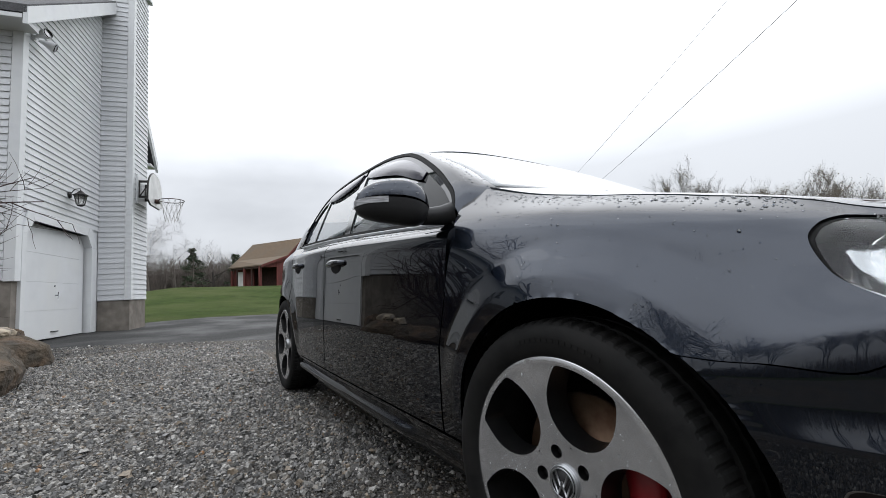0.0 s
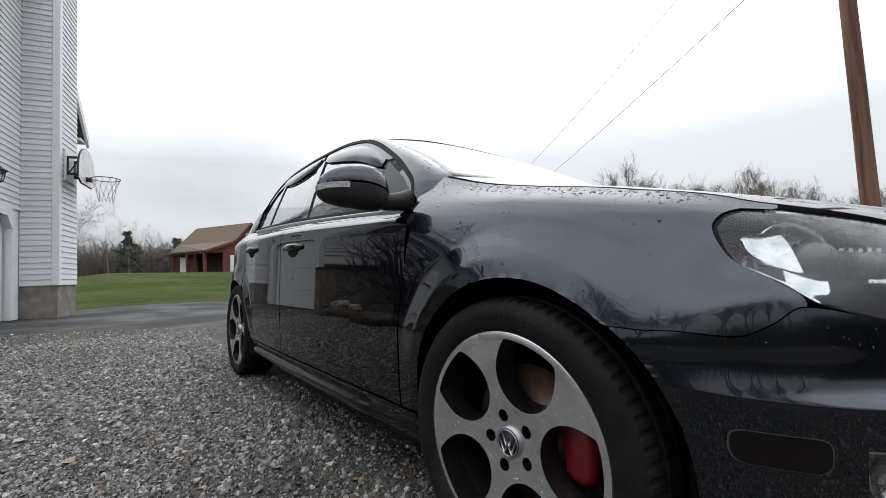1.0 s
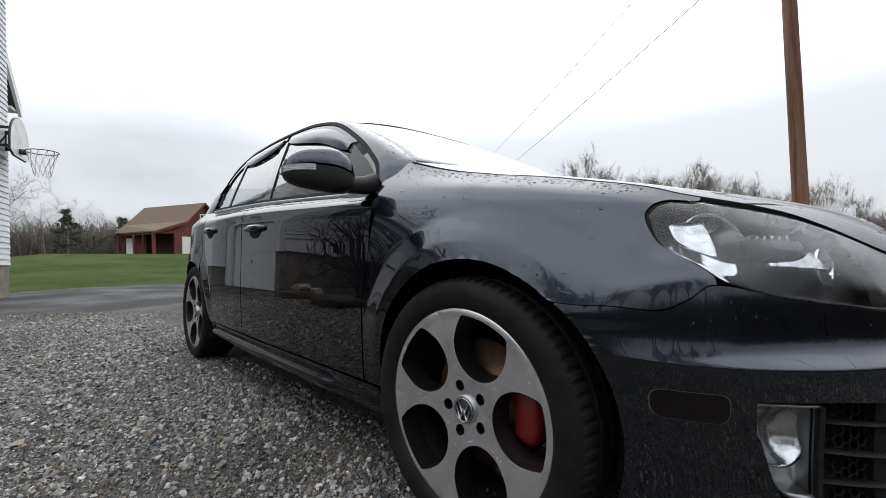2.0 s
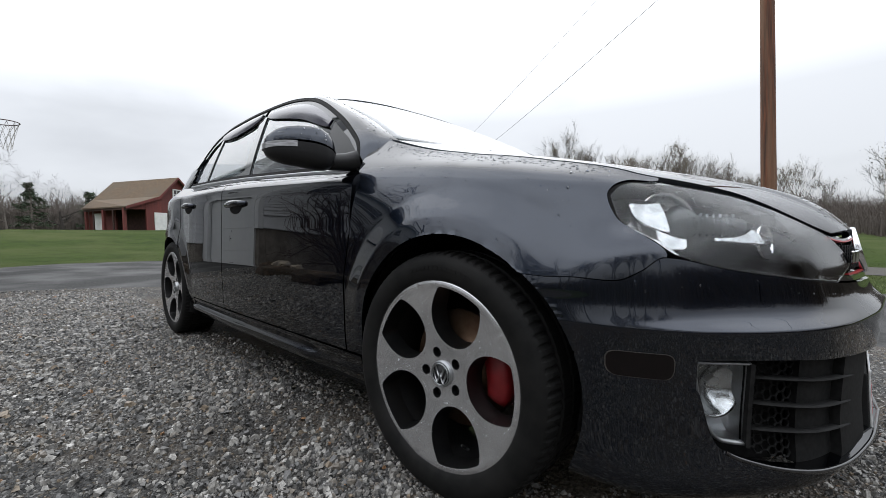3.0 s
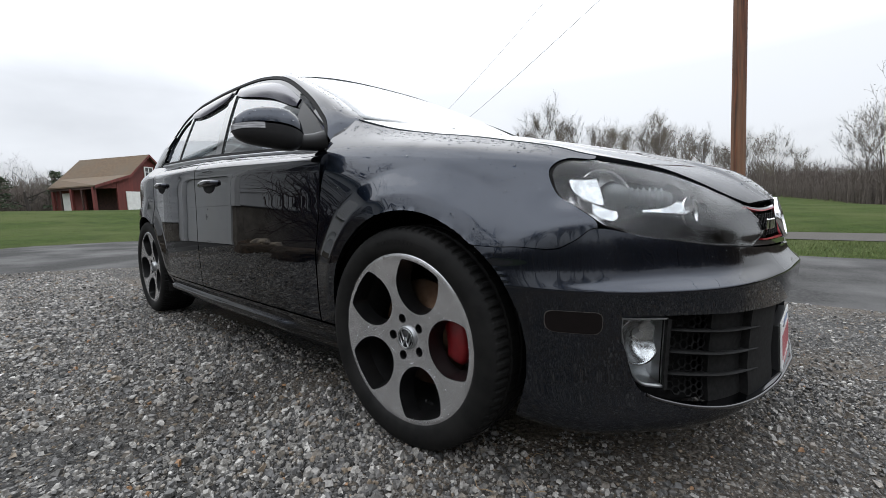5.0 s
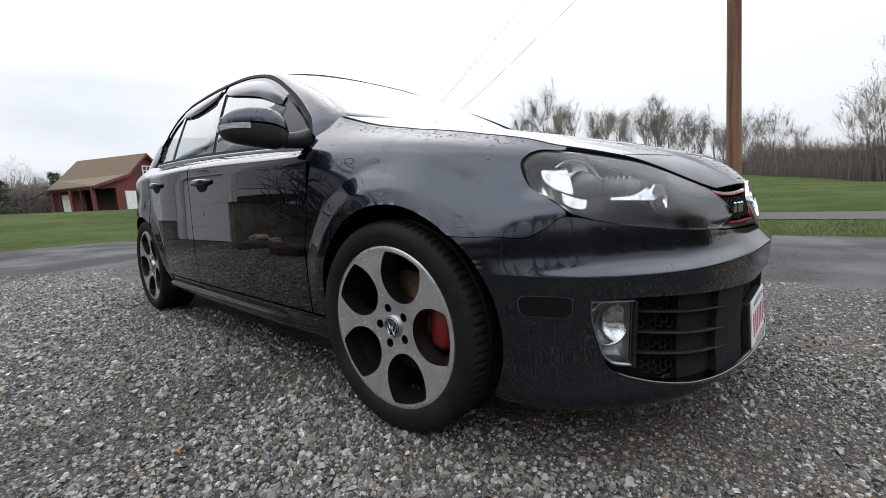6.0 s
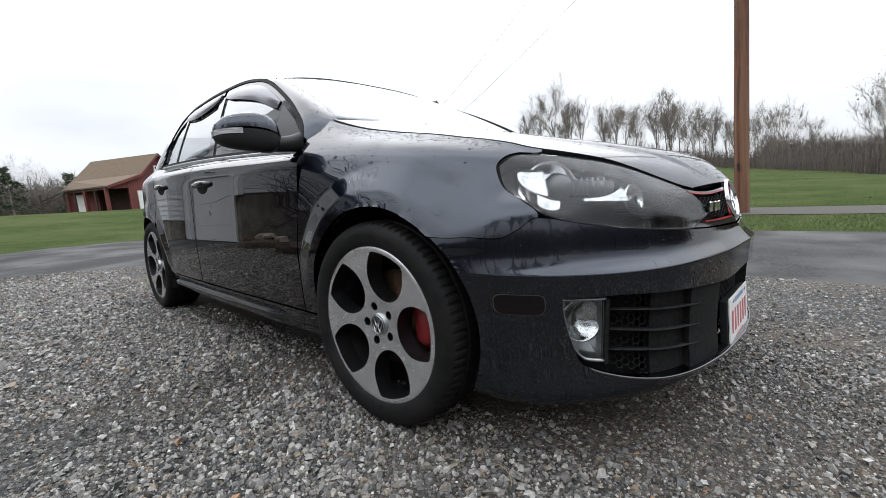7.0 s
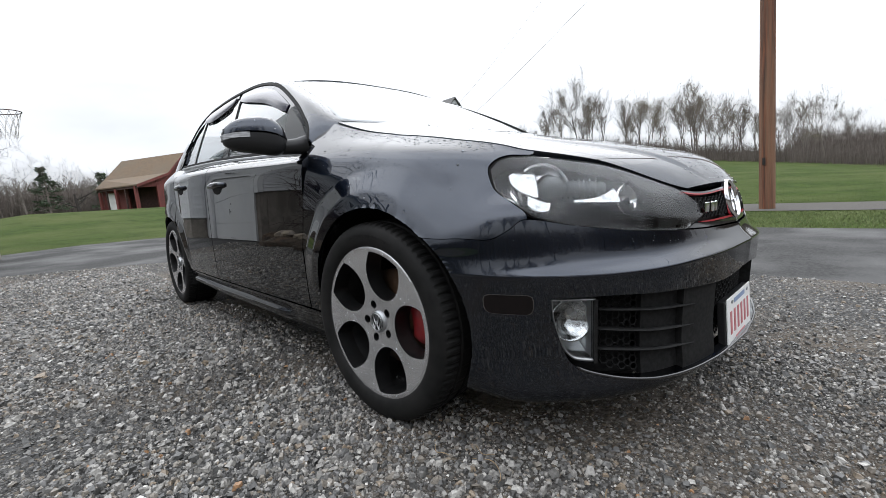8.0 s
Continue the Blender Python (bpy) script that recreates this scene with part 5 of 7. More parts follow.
def stone_sheet(name, count, place, size, mat, label, parent=None):
    """Many small crushed stones in one mesh. place(n): their (x, y); size(n): their radii."""
    rng = np.random.default_rng(7)
    ico = np.array([(-1, -1, -.9), (1, -1, -.9), (1, 1, -.9), (-1, 1, -.9), (-.55, -.55, 1), (.55, -.55, 1), (.55, .55, 1), (-.55, .55, 1)]) * .74
    tri = np.array([(4, 5, 6), (4, 6, 7), (0, 1, 5), (0, 5, 4), (1, 2, 6), (1, 6, 5), (2, 3, 7), (2, 7, 6), (3, 0, 4), (3, 4, 7)])
    xy = place(rng, count)
    count = len(xy)
    rad = size(rng, xy)
    V = ico[None] * rng.uniform(.60, 1.30, (count, 8, 3))
    V = V * np.stack([rng.uniform(.75, 1.35, count), rng.uniform(.7, 1.1, count), rng.uniform(.60, 1.0, count)], -1)[:, None]
    a, b = rng.uniform(0, 2 * math.pi, count), rng.normal(0, .55, count)
    ca, sa, cb, sb = np.cos(a), np.sin(a), np.cos(b), np.sin(b)
    x, y, z = V[..., 0], V[..., 1], V[..., 2]
    y, z = y * cb[:, None] - z * sb[:, None], y * sb[:, None] + z * cb[:, None]
    x, y = x * ca[:, None] - y * sa[:, None], x * sa[:, None] + y * ca[:, None]
    V = np.stack([x, y, z], -1) * rad[:, None, None]
    V[..., 0] += xy[:, :1]
    V[..., 1] += xy[:, 1:]
    V[..., 2] += (land(xy[:, 0], xy[:, 1]) + rad * rng.uniform(.0, .40, count))[:, None]
    F = (tri[None] + 8 * np.arange(count)[:, None, None]).reshape(-1, 3)
    me = bpy.data.meshes.new(name)
    me.vertices.add(count * 8)
    me.vertices.foreach_set("co", V.reshape(-1).astype(np.float32))
    me.loops.add(len(F) * 3)
    me.loops.foreach_set("vertex_index", F.reshape(-1).astype(np.int32))
    me.polygons.add(len(F))
    me.polygons.foreach_set("loop_start", (np.arange(len(F)) * 3).astype(np.int32))
    me.polygons.foreach_set("use_smooth", np.zeros(len(F), bool))
    me.update(calc_edges=True)
    me.materials.append(mat)
    return tagged(link(name, me, parent), label, "gravel", kind="stuff")


def stone_material(name, stops, rough):
    m = bpy.data.materials.new(name)
    m.use_nodes = True
    n, l = m.node_tree.nodes, m.node_tree.links
    b = n["Principled BSDF"]
    geo = n.new("ShaderNodeNewGeometry")
    ramp = n.new("ShaderNodeValToRGB")
    ramp.color_ramp.interpolation = "CONSTANT"
    el = ramp.color_ramp.elements
    for i, (p, c) in enumerate(stops):
        e = el[i] if i < 2 else el.new(p)
        e.position, e.color = p, (*c, 1)
    l.new(geo.outputs["Random Per Island"], ramp.inputs["Fac"])
    t = n.new("ShaderNodeTexNoise")
    t.inputs["Scale"].default_value, t.inputs["Detail"].default_value = 140, 5
    co = n.new("ShaderNodeTexCoord")
    l.new(co.outputs["Object"], t.inputs["Vector"])
    r = n.new("ShaderNodeMapRange")
    r.inputs["From Min"].default_value, r.inputs["From Max"].default_value = .3, .7
    r.inputs["To Min"].default_value, r.inputs["To Max"].default_value = .62, 1.3
    l.new(t.outputs["Fac"], r.inputs["Value"])
    h = n.new("ShaderNodeHueSaturation")
    l.new(ramp.outputs["Color"], h.inputs["Color"])
    l.new(r.outputs["Result"], h.inputs["Value"])
    l.new(h.outputs["Color"], b.inputs["Base Color"])
    b.inputs["Roughness"].default_value = rough
    bp = n.new("ShaderNodeBump")
    bp.inputs["Strength"].default_value, bp.inputs["Distance"].default_value = .4, .003
    l.new(t.outputs["Fac"], bp.inputs["Height"])
    l.new(bp.outputs["Normal"], b.inputs["Normal"])
    return m


STONES = stone_material("wet_crushed_stone", [(0, (0.040, 0.039, 0.037)), (.10, (0.115, 0.110, 0.103)), (.25, (0.067, 0.066, 0.063)), (.38, (0.197, 0.188, 0.173)), (.52, (0.104, 0.101, 0.098)), (.64, (0.244, 0.233, 0.213)), (.75, (0.171, 0.152, 0.128)), (.85, (0.340, 0.327, 0.303)), (.92, (0.194, 0.155, 0.113)), (.965, (0.061, 0.057, 0.052)), (.985, (0.459, 0.443, 0.413)), (.996, (0.239, 0.136, 0.070))], .42)


def on_gravel(xy):
    e = np.array(EDGE)
    far = np.interp(xy[:, 1], [-9, -4.6, -2.9, -1.95, -.95, -.15], [-8.2, -7.4, -6.95, -6.62, -6.1, -5.6])
    lim = np.interp(xy[:, 0], e[:, 0][5:], e[:, 1][5:])
    return (xy[:, 0] > far) & (xy[:, 1] < lim)


def near_place(rng, n):
    half = n // 3
    xy = np.concatenate([np.stack([rng.uniform(-2.6, 3.2, n - half), rng.uniform(-2.2, 2.2, n - half)], -1), np.stack([rng.uniform(-.5, 2.0, half), rng.uniform(-1.7, .6, half)], -1)])
    d = np.hypot(xy[:, 0] - .6, xy[:, 1] + 1.2)
    under = (np.abs(xy[:, 1]) < .6) & (xy[:, 0] < .3)
    keep = (rng.uniform(0, 1, n) < np.clip(1.9 / np.maximum(d, .1), .4, 1)) & on_gravel(xy) & ~under
    return xy[keep]


def mid_place(rng, n):
    k = n * 3 // 5
    x = np.concatenate([rng.uniform(-5.6, .2, k), rng.uniform(-7.6, 4.5, n - k)])
    y = np.concatenate([rng.uniform(-3.6, -.7, k), rng.uniform(-4.6, 2.3, n - k)])
    xy = np.stack([x, y], -1)
    under = (np.abs(y) < .75) & (x < .4) & (x > -3)
    near = np.hypot(x - .6, y + 1.2) < 1.6
    return xy[on_gravel(xy) & ~under & ~near]


def coarse(rng, xy):
    """Loose coarse stones lie in ridges, finer ones in the wheel tracks."""
    ridge = np.array([smooth_noise(a, b * 2.2, .55, 9.0) for a, b in xy])
    return np.clip(rng.lognormal(math.log(.0051), .50, len(xy)) * (1 + .45 * ridge), .0028, .0155)


stone_sheet("loose_gravel", 136000, near_place, coarse, STONES, "loose wet grey crushed stones with a few tan ones")
stone_sheet("loose_gravel", 120000, mid_place, lambda rng, xy: coarse(rng, xy) * 1.3, STONES, "loose wet grey crushed stones along the drive")


# ---------------------------------------------------------------- the white house
SIDING = material("white_clapboard", (.62, .63, .645), .55, dark=(.57, .58, .595), scale=5, bump=.05, bump_scale=220, bump_depth=.002, patch=(.54, .55, .55), patch_scale=1.1, random=.05)
TRIM = material("white_trim_paint", (.68, .69, .70), .5, dark=(.63, .64, .65), scale=7, patch=(.66, .67, .67), patch_scale=2)
DOOR_WHITE = material("garage_door_paint", (.66, .67, .68), .42, dark=(.61, .62, .63), scale=3, patch=(.65, .655, .65), patch_scale=1.4)
CONCRETE = material("weathered_concrete", (.24, .215, .185), .85, dark=(.15, .132, .112), scale=6, bump=.4, bump_scale=60, bump_depth=.006, patch=(.11, .096, .082), patch_scale=2.2)
SHINGLE = material("dark_roof_shingle", (.10, .10, .105), .9, dark=(.065, .065, .068), scale=30, bump=.5, bump_scale=90, bump_depth=.006)
WINDOW_GLASS = material("house_window_glass", (.05, .055, .06), .03, coat=.6, dark=(.035, .038, .04), scale=2)
IRON = material("black_iron", (.015, .015, .016), .45, .4, dark=(.03, .027, .024), scale=60)
LAMP_GLASS = material("lantern_glass", (.75, .75, .72), .05, glass=.8, ior=1.4)
HYAW = 77.0
house = empty("house", Matrix.Translation((-9.507, -2.347, 0)) @ Matrix.Rotation(radians(HYAW - 90), 4, "Z"), "white clapboard house with a garage door in its gable end", "house")
# house frame: local -x runs away from the drive, +y faces out of the gable wall
GW, CORNER, CHASE_D, CHASE_FAR, GROUND = -.54, 2.45, 0.0, -.90, .27
RIDGE_X, RIDGE_Z, EAVE_Z, FAR_CORNER = -.35, 7.05, 5.02, -2.35
FAR_EAVE = 4.55


def rake(x):
    return RIDGE_Z - (RIDGE_Z - EAVE_Z) * abs(x - RIDGE_X) / (CORNER - RIDGE_X)


def wall_prism(name, outline, y0, y1, mat, label=""):
    """A wall whose outline (x, z) is pushed from y0 to y1."""
    bm = bmesh.new()
    a = [bm.verts.new((x, y0, z)) for x, z in outline]
    b = [bm.verts.new((x, y1, z)) for x, z in outline]
    bm.faces.new(a)
    bm.faces.new(b[::-1])
    for i in range(len(a)):
        bm.faces.new((a[i], a[(i + 1) % len(a)], b[(i + 1) % len(a)], b[i]))
    bmesh.ops.recalc_face_normals(bm, faces=bm.faces)
    return part(name, bm, mat, house, label, smooth=False)


DX0, DX1, DTOP = .26, 2.22, 2.06        # the garage doorway
# gable wall, with its doorway through it
wall_prism("gable_wall", [(CORNER, 1.17), (CORNER, EAVE_Z), (RIDGE_X, RIDGE_Z), (FAR_CORNER, FAR_EAVE), (FAR_CORNER, .30), (DX0, .30), (DX0, 1.85), (DX0 + .17, DTOP), (DX1 - .17, DTOP), (DX1, 1.85), (DX1, 1.17)], GW - .16, GW - .012, SIDING)
boxed("foundation", (DX1 + .004, CORNER - .01, GW - .20, GW - .03, .20, 1.168), CONCRETE, house, .004)
boxed("foundation", (CORNER - .2, CORNER - .01, -9.0, GW - .205, .20, 1.168), CONCRETE, house)
boxed("side_wall", (CORNER - .16, CORNER - .012, -9.0, GW - .165, 1.17, EAVE_Z - .05), SIDING, house)
boxed("back_wall", (FAR_CORNER, CORNER - .17, -9.0, -8.85, .2, FAR_EAVE), SIDING, house)
boxed("far_wall", (FAR_CORNER, FAR_CORNER + .15, -8.84, GW - .17, .2, FAR_EAVE), SIDING, house)


def clapboard(length):
    """One course, its foot proud of its head. Runs along x from 0, faces +y."""
    bm = bmesh.new()
    prof = [(0, .004), (.018, 0), (.018, .006), (.003, .108), (0, .108)]
    a = [bm.verts.new((0, y, z)) for y, z in prof]
    b = [bm.verts.new((length, y, z)) for y, z in prof]
    for i in range(5):
        bm.faces.new((a[i], a[(i + 1) % 5], b[(i + 1) % 5], b[i]))
    bm.faces.new(a)
    bm.faces.new(b[::-1])
    bmesh.ops.recalc_face_normals(bm, faces=bm.faces)
    me = bpy.data.meshes.new("clapboard")
    bm.to_mesh(me)
    bm.free()
    me.materials.append(SIDING)
    return me


STEP = .1016
boards = {}


def course(x0, x1, y, z, parent, turn=0.0):
    """A course of siding on a wall; turn 90: on the side wall, running along y."""
    key = round(abs(x1 - x0), 2)
    if key < .03:
        return
    if key not in boards:
        boards[key] = clapboard(key)
    ob = link("clapboard", boards[key], parent)
    ob.matrix_basis = pose(x0, y, z, 0, 0, turn)


gable_face = boxed("gable_sheathing", (DX1, CORNER - .02, GW - .011, GW - .006, 1.18, 1.9), SIDING, house)
z = 1.18
while z < RIDGE_Z - .3:
    half = (RIDGE_Z - z - .06) / (RIDGE_Z - EAVE_Z) * (CORNER - RIDGE_X)
    x1 = min(CORNER - .13, RIDGE_X + half)
    if z < 2.12:
        course(DX1 + .10, CORNER - .12, GW - .005, z, gable_face)
    else:
        course(.004, round(x1, 2), GW - .005, z, gable_face)
    z += STEP
# chimney chase, clad in the same boards
chase = boxed("chimney_chase", (CHASE_FAR + .01, -.012, GW - .004, -.012, .86, 7.6), SIDING, house)
z = .87
while z < 7.4:
    ob = link("clapboard", boards.setdefault(.43, clapboard(.43)), chase)
    ob.matrix_basis = pose(-.011, -.105, z, 0, 0, -90)
    course(CHASE_FAR + .03, -.105, -.011, z, chase)
    z += STEP
for dims in ((-.10, .012, -.10, .012, .862, 7.6),):
    boxed("corner_board", dims, TRIM, chase, .003)
boxed("chase_footing", (CHASE_FAR + .02, -.02, GW - .004, -.02, .15, .858), CONCRETE, house, .006)
boxed("chase_cap", (CHASE_FAR - .06, .06, GW - .06, .06, 7.6, 7.68), TRIM, house, .006)
# long side wall boards, seen beyond the corner and mirrored in the car's doors
side_face = boxed("side_sheathing", (CORNER - .011, CORNER - .006, -8.9, GW - .12, 1.18, EAVE_Z - .1), SIDING, house)
windows_y = [(-2.6, -1.6), (-5.4, -4.2), (-7.8, -6.8)]
z = 1.18
while z < EAVE_Z - .12:
    cuts = [GW - .12]
    for a, b in windows_y:
        if 2.35 < z + .05 < 3.9:
            cuts += [b + .09, a - .09]
    cuts.append(-8.9)
    for top, low in zip(cuts[::2], cuts[1::2]):
        ob = link("clapboard", boards.setdefault(round(top - low, 2), clapboard(round(top - low, 2))), side_face)
        ob.matrix_basis = pose(CORNER - .005, top, z, 0, 0, -90)
    z += STEP
boxed("corner_board", (CORNER - .115, CORNER + .016, GW - .11, GW + .016, 1.16, EAVE_Z - .03), TRIM, house, .003)
for a, b in windows_y:
    wnd = boxed("window", (CORNER - .02, CORNER - .002, a, b, 2.42, 3.82), WINDOW_GLASS, house, label="dark double-hung window in white trim")
    for dims in ((CORNER - .01, CORNER + .02, a - .09, a, 2.33, 3.91), (CORNER - .01, CORNER + .02, b, b + .09, 2.33, 3.91), (CORNER - .01, CORNER + .03, a, b, 2.33, 2.42), (CORNER - .01, CORNER + .02, a, b, 3.82, 3.91), (CORNER - .004, CORNER + .008, a, b, 3.10, 3.15), (CORNER - .004, CORNER + .006, (a + b) / 2 - .012, (a + b) / 2 + .012, 2.42, 3.82)):
        boxed("window_frame", dims, TRIM, wnd)
# roof: two slopes with overhanging eaves, rake boards and a frieze
for sgn, xe in ((1, CORNER + .38), (-1, FAR_CORNER - .35)):
    ze = rake(CORNER) - (RIDGE_Z - EAVE_Z) / (CORNER - RIDGE_X) * .38 if sgn > 0 else 4.24
    bm = bmesh.new()
    vs = []
    for y in (-9.3, GW + .22):
        vs.append([bm.verts.new((x, y, zz)) for x, zz in ((RIDGE_X, RIDGE_Z + .18), (xe, ze + .18), (xe, ze + .06), (RIDGE_X, RIDGE_Z + .06))])
    for i in range(4):
        bm.faces.new((vs[0][i], vs[0][(i + 1) % 4], vs[1][(i + 1) % 4], vs[1][i]))
    bm.faces.new(vs[0])
    bm.faces.new(vs[1][::-1])
    bmesh.ops.recalc_face_normals(bm, faces=bm.faces)
    part("roof_slope", bm, SHINGLE, house, "dark asphalt shingles", smooth=False)
    for y0, y1, d0, d1 in ((GW + .18, GW + .235, -.10, .15),):
        bm = bmesh.new()
        vs = []
        for y in (y0, y1):
            vs.append([bm.verts.new((x, y, zz)) for x, zz in ((RIDGE_X, RIDGE_Z + d1), (xe, ze + d1), (xe, ze + d0), (RIDGE_X, RIDGE_Z + d0))])
        for i in range(4):
            bm.faces.new((vs[0][i], vs[0][(i + 1) % 4], vs[1][(i + 1) % 4], vs[1][i]))
        bm.faces.new(vs[0])
        bm.faces.new(vs[1][::-1])
        bmesh.ops.recalc_face_normals(bm, faces=bm.faces)
        part("rake_board", bm, TRIM, house, "white painted rake trim", smooth=False)
    boxed("eave_soffit", (CORNER - .01 if sgn > 0 else xe, xe if sgn > 0 else FAR_CORNER + .01, -9.2, GW + .17, ze - .02, ze + .04), TRIM, house, label="shaded white soffit")
# garage door: four wide panels set back in a cased opening with clipped corners
garage = boxed("garage_door", (DX0 - .05, DX1 + .05, GW - .15, GW - .125, .30, DTOP + .04), DOOR_WHITE, house, label="closed white panelled garage door")
for k in range(4):
    boxed("door_panel", (DX0 + .005, DX1 - .005, GW - .126, GW - .115, .305 + k * .44, .305 + (k + 1) * .44 - .003), DOOR_WHITE, garage, .0015)
bm = bmesh.new()
tube(bm, [(1.17, GW - .115, .98), (1.17, GW - .07, .98)], .010, 8)
tube(bm, [(1.17, GW - .072, .925), (1.17, GW - .072, 1.035)], .008, 8)
tube(bm, [(1.19, GW - .116, 1.13), (1.19, GW - .105, 1.13)], .016, 10)
part("door_handle", bm, SATIN_METAL, garage, "small metal T-handle and lock")
bm = bmesh.new()
tube(bm, [(1.28, GW - .115, .40), (1.28, GW - .085, .40), (1.12, GW - .085, .40), (1.12, GW - .115, .40)], .009, 8)
part("lift_handle", bm, IRON, garage)
casing = [((DX0 - .20, DX0), (.30, 1.85)), ((DX1, DX1 + .10), (.30, 1.85))]
for (xa, xb), (za, zb) in casing:
    boxed("door_casing", (xa, xb, GW - .14, GW + .014, za, zb), TRIM, house, .003)
for outline in ([(DX0 - .20, 1.852), (DX0, 1.852), (DX0 + .17, DTOP), (DX0 + .10, DTOP + .15), (DX0 + .02, DTOP + .15)], [(DX1 + .10, 1.852), (DX1, 1.852), (DX1 - .17, DTOP), (DX1 - .10, DTOP + .15), (DX1 - .02, DTOP + .15)], [(DX0 + .104, DTOP + .15), (DX0 + .174, DTOP), (DX1 - .174, DTOP), (DX1 - .104, DTOP + .15)]):
    wall_prism("door_casing", outline, GW - .14, GW + .014, TRIM)
# wall lantern by the door
lantern = part("wall_lantern", lathe([(.0, -.0), (.055, .0), (.055, .02), (.02, .03), (.0, .03)], 16), IRON, house, "black carriage lantern with clear glass")
lantern.matrix_basis = pose(1.12, GW + .012, 2.66)
bm = bmesh.new()
tube(bm, [(0, .02, .02), (0, .08, .10), (0, .15, .11), (0, .16, .05)], .008, 6)
for k in range(6):
    a = k * math.pi / 3
    tube(bm, [(.085 * math.cos(a), .16 + .085 * math.sin(a), -.01), (.055 * math.cos(a), .16 + .055 * math.sin(a), -.17)], .006, 5)
tube(bm, [(.10 * math.cos(a), .16 + .10 * math.sin(a), -.005) for a in np.linspace(0, 2 * math.pi, 13)], .009, 5, caps=False)
tube(bm, [(0, .16, -.005), (0, .16, .03), (0, .16, .06), (0, .16, .08)], [.10, .06, .03, .008], 12)
tube(bm, [(0, .16, -.175), (0, .16, -.195)], [.058, .03], 12)
part("lantern_cage", bm, IRON, lantern)
bm = bmesh.new()
tube(bm, [(0, .16, -.015), (0, .16, -.17)], [.078, .05], 12)
part("lantern_globe", bm, LAMP_GLASS, lantern)
# floodlight under the eave
flood = part("floodlight", lathe([(0, .0), (.05, .0), (.05, .03), (0, .03)], 16), TRIM, house, "white double floodlight with dark lens")
flood.matrix_basis = pose(2.26, GW + .012, 4.78)
for px, d, mat in ((.0, (.06, .14, .02), TRIM), (-.10, (-.04, .13, -.05), TRIM)):
    bm = bmesh.new()
    tube(bm, [(px, .03, 0), (px + d[0] * .5, .03 + d[1] * .5, d[2] * .5), (px + d[0], .03 + d[1], d[2]), (px + d[0] * 1.35, .03 + d[1] * 1.35, d[2] * 1.35)], [.02, .04, .07, .075], 14)
    head = part("flood_head", bm, mat, flood)
    bm = bmesh.new()
    tube(bm, [(px + d[0] * 1.36, .03 + d[1] * 1.36, d[2] * 1.36), (px + d[0] * 1.42, .03 + d[1] * 1.42, d[2] * 1.42)], [.068, .060], 14)
    part("flood_lens", bm, GLOSS_BLACK, head)
# trim strip and low wall beyond the chase
boxed("corner_board", (FAR_CORNER - .014, FAR_CORNER + .11, GW - .10, GW + .016, .32, EAVE_Z - .1), TRIM, house, .003)
rest = boxed("gable_sheathing", (FAR_CORNER + .1, CHASE_FAR, GW - .011, GW - .006, .46, .6), SIDING, house)
z = .47
while z < EAVE_Z:
    course(FAR_CORNER + .115, round(CHASE_FAR - .004, 2), GW - .005, z, rest)
    z += STEP

# basketball hoop fixed to the chase
BOARD = material("backboard_plastic", (.62, .62, .61), .35, dark=(.55, .55, .54), scale=6, patch=(.46, .46, .45), patch_scale=4)
NET = material("white_net_cord", (.62, .61, .58), .8, dark=(.50, .49, .46), scale=40)
RIM_STEEL = material("weathered_rim", (.10, .055, .045), .5, .5, dark=(.05, .04, .038), scale=30)
hoop = empty("basketball_hoop", house.matrix_world @ Matrix.Translation((-.46, .0, 2.92)), "basketball hoop with fan backboard bolted to the house", "basketball hoop")
boxed("mount_board", (-.28, .26, .0, .03, -.10, .50), TRIM, hoop, .004, "white mounting board")
for x in (-.18, .18):
    bm = bmesh.new()
    for z0, z1 in ((.02, .06), (.34, .38)):
        box(bm, x - .02, x + .02, .03, .24, z0, z1)
    box(bm, x - .02, x + .02, .03, .05, .02, .38)
    tube(bm, [(x, .04, .04), (x, .23, .36)], .012, 6)
    part("bracket", bm, IRON, hoop, "black steel bracket", smooth=False)
bm = bmesh.new()
ring = []
for k in range(33):
    a = math.pi * k / 32
    ring.append((.44 * math.cos(a) * (1 if abs(math.cos(a)) < .9 else .99), .06 + .50 * math.sin(a) ** .8))
ring = [(.44, -.06), *ring, (-.44, -.06), (-.28, -.14), (.28, -.14)]
fa = [bm.verts.new((x, .24, z)) for x, z in ring]
fb = [bm.verts.new((x, .275, z)) for x, z in ring]
bm.faces.new(fa)
bm.faces.new(fb[::-1])
for i in range(len(ring)):
    bm.faces.new((fa[i], fa[(i + 1) % len(ring)], fb[(i + 1) % len(ring)], fb[i]))
bmesh.ops.recalc_face_normals(bm, faces=bm.faces)
bb = part("backboard", bm, BOARD, hoop, "grey-white fan-shaped backboard with a dark rim", smooth=False)
bm = bmesh.new()
tube(bm, [(x, .258, zz) for x, zz in ring + ring[:1]], .018, 6, caps=False)
part("backboard_edge", bm, IRON, bb)
bm = bmesh.new()
tube(bm, [(.228 * math.cos(a), .57 + .228 * math.sin(a), 0) for a in np.linspace(0, 2 * math.pi, 37)], .009, 8, caps=False)
box(bm, -.07, .07, .275, .35, -.06, .012)
rim = part("rim", bm, RIM_STEEL, hoop, "weathered steel rim")
bm = bmesh.new()
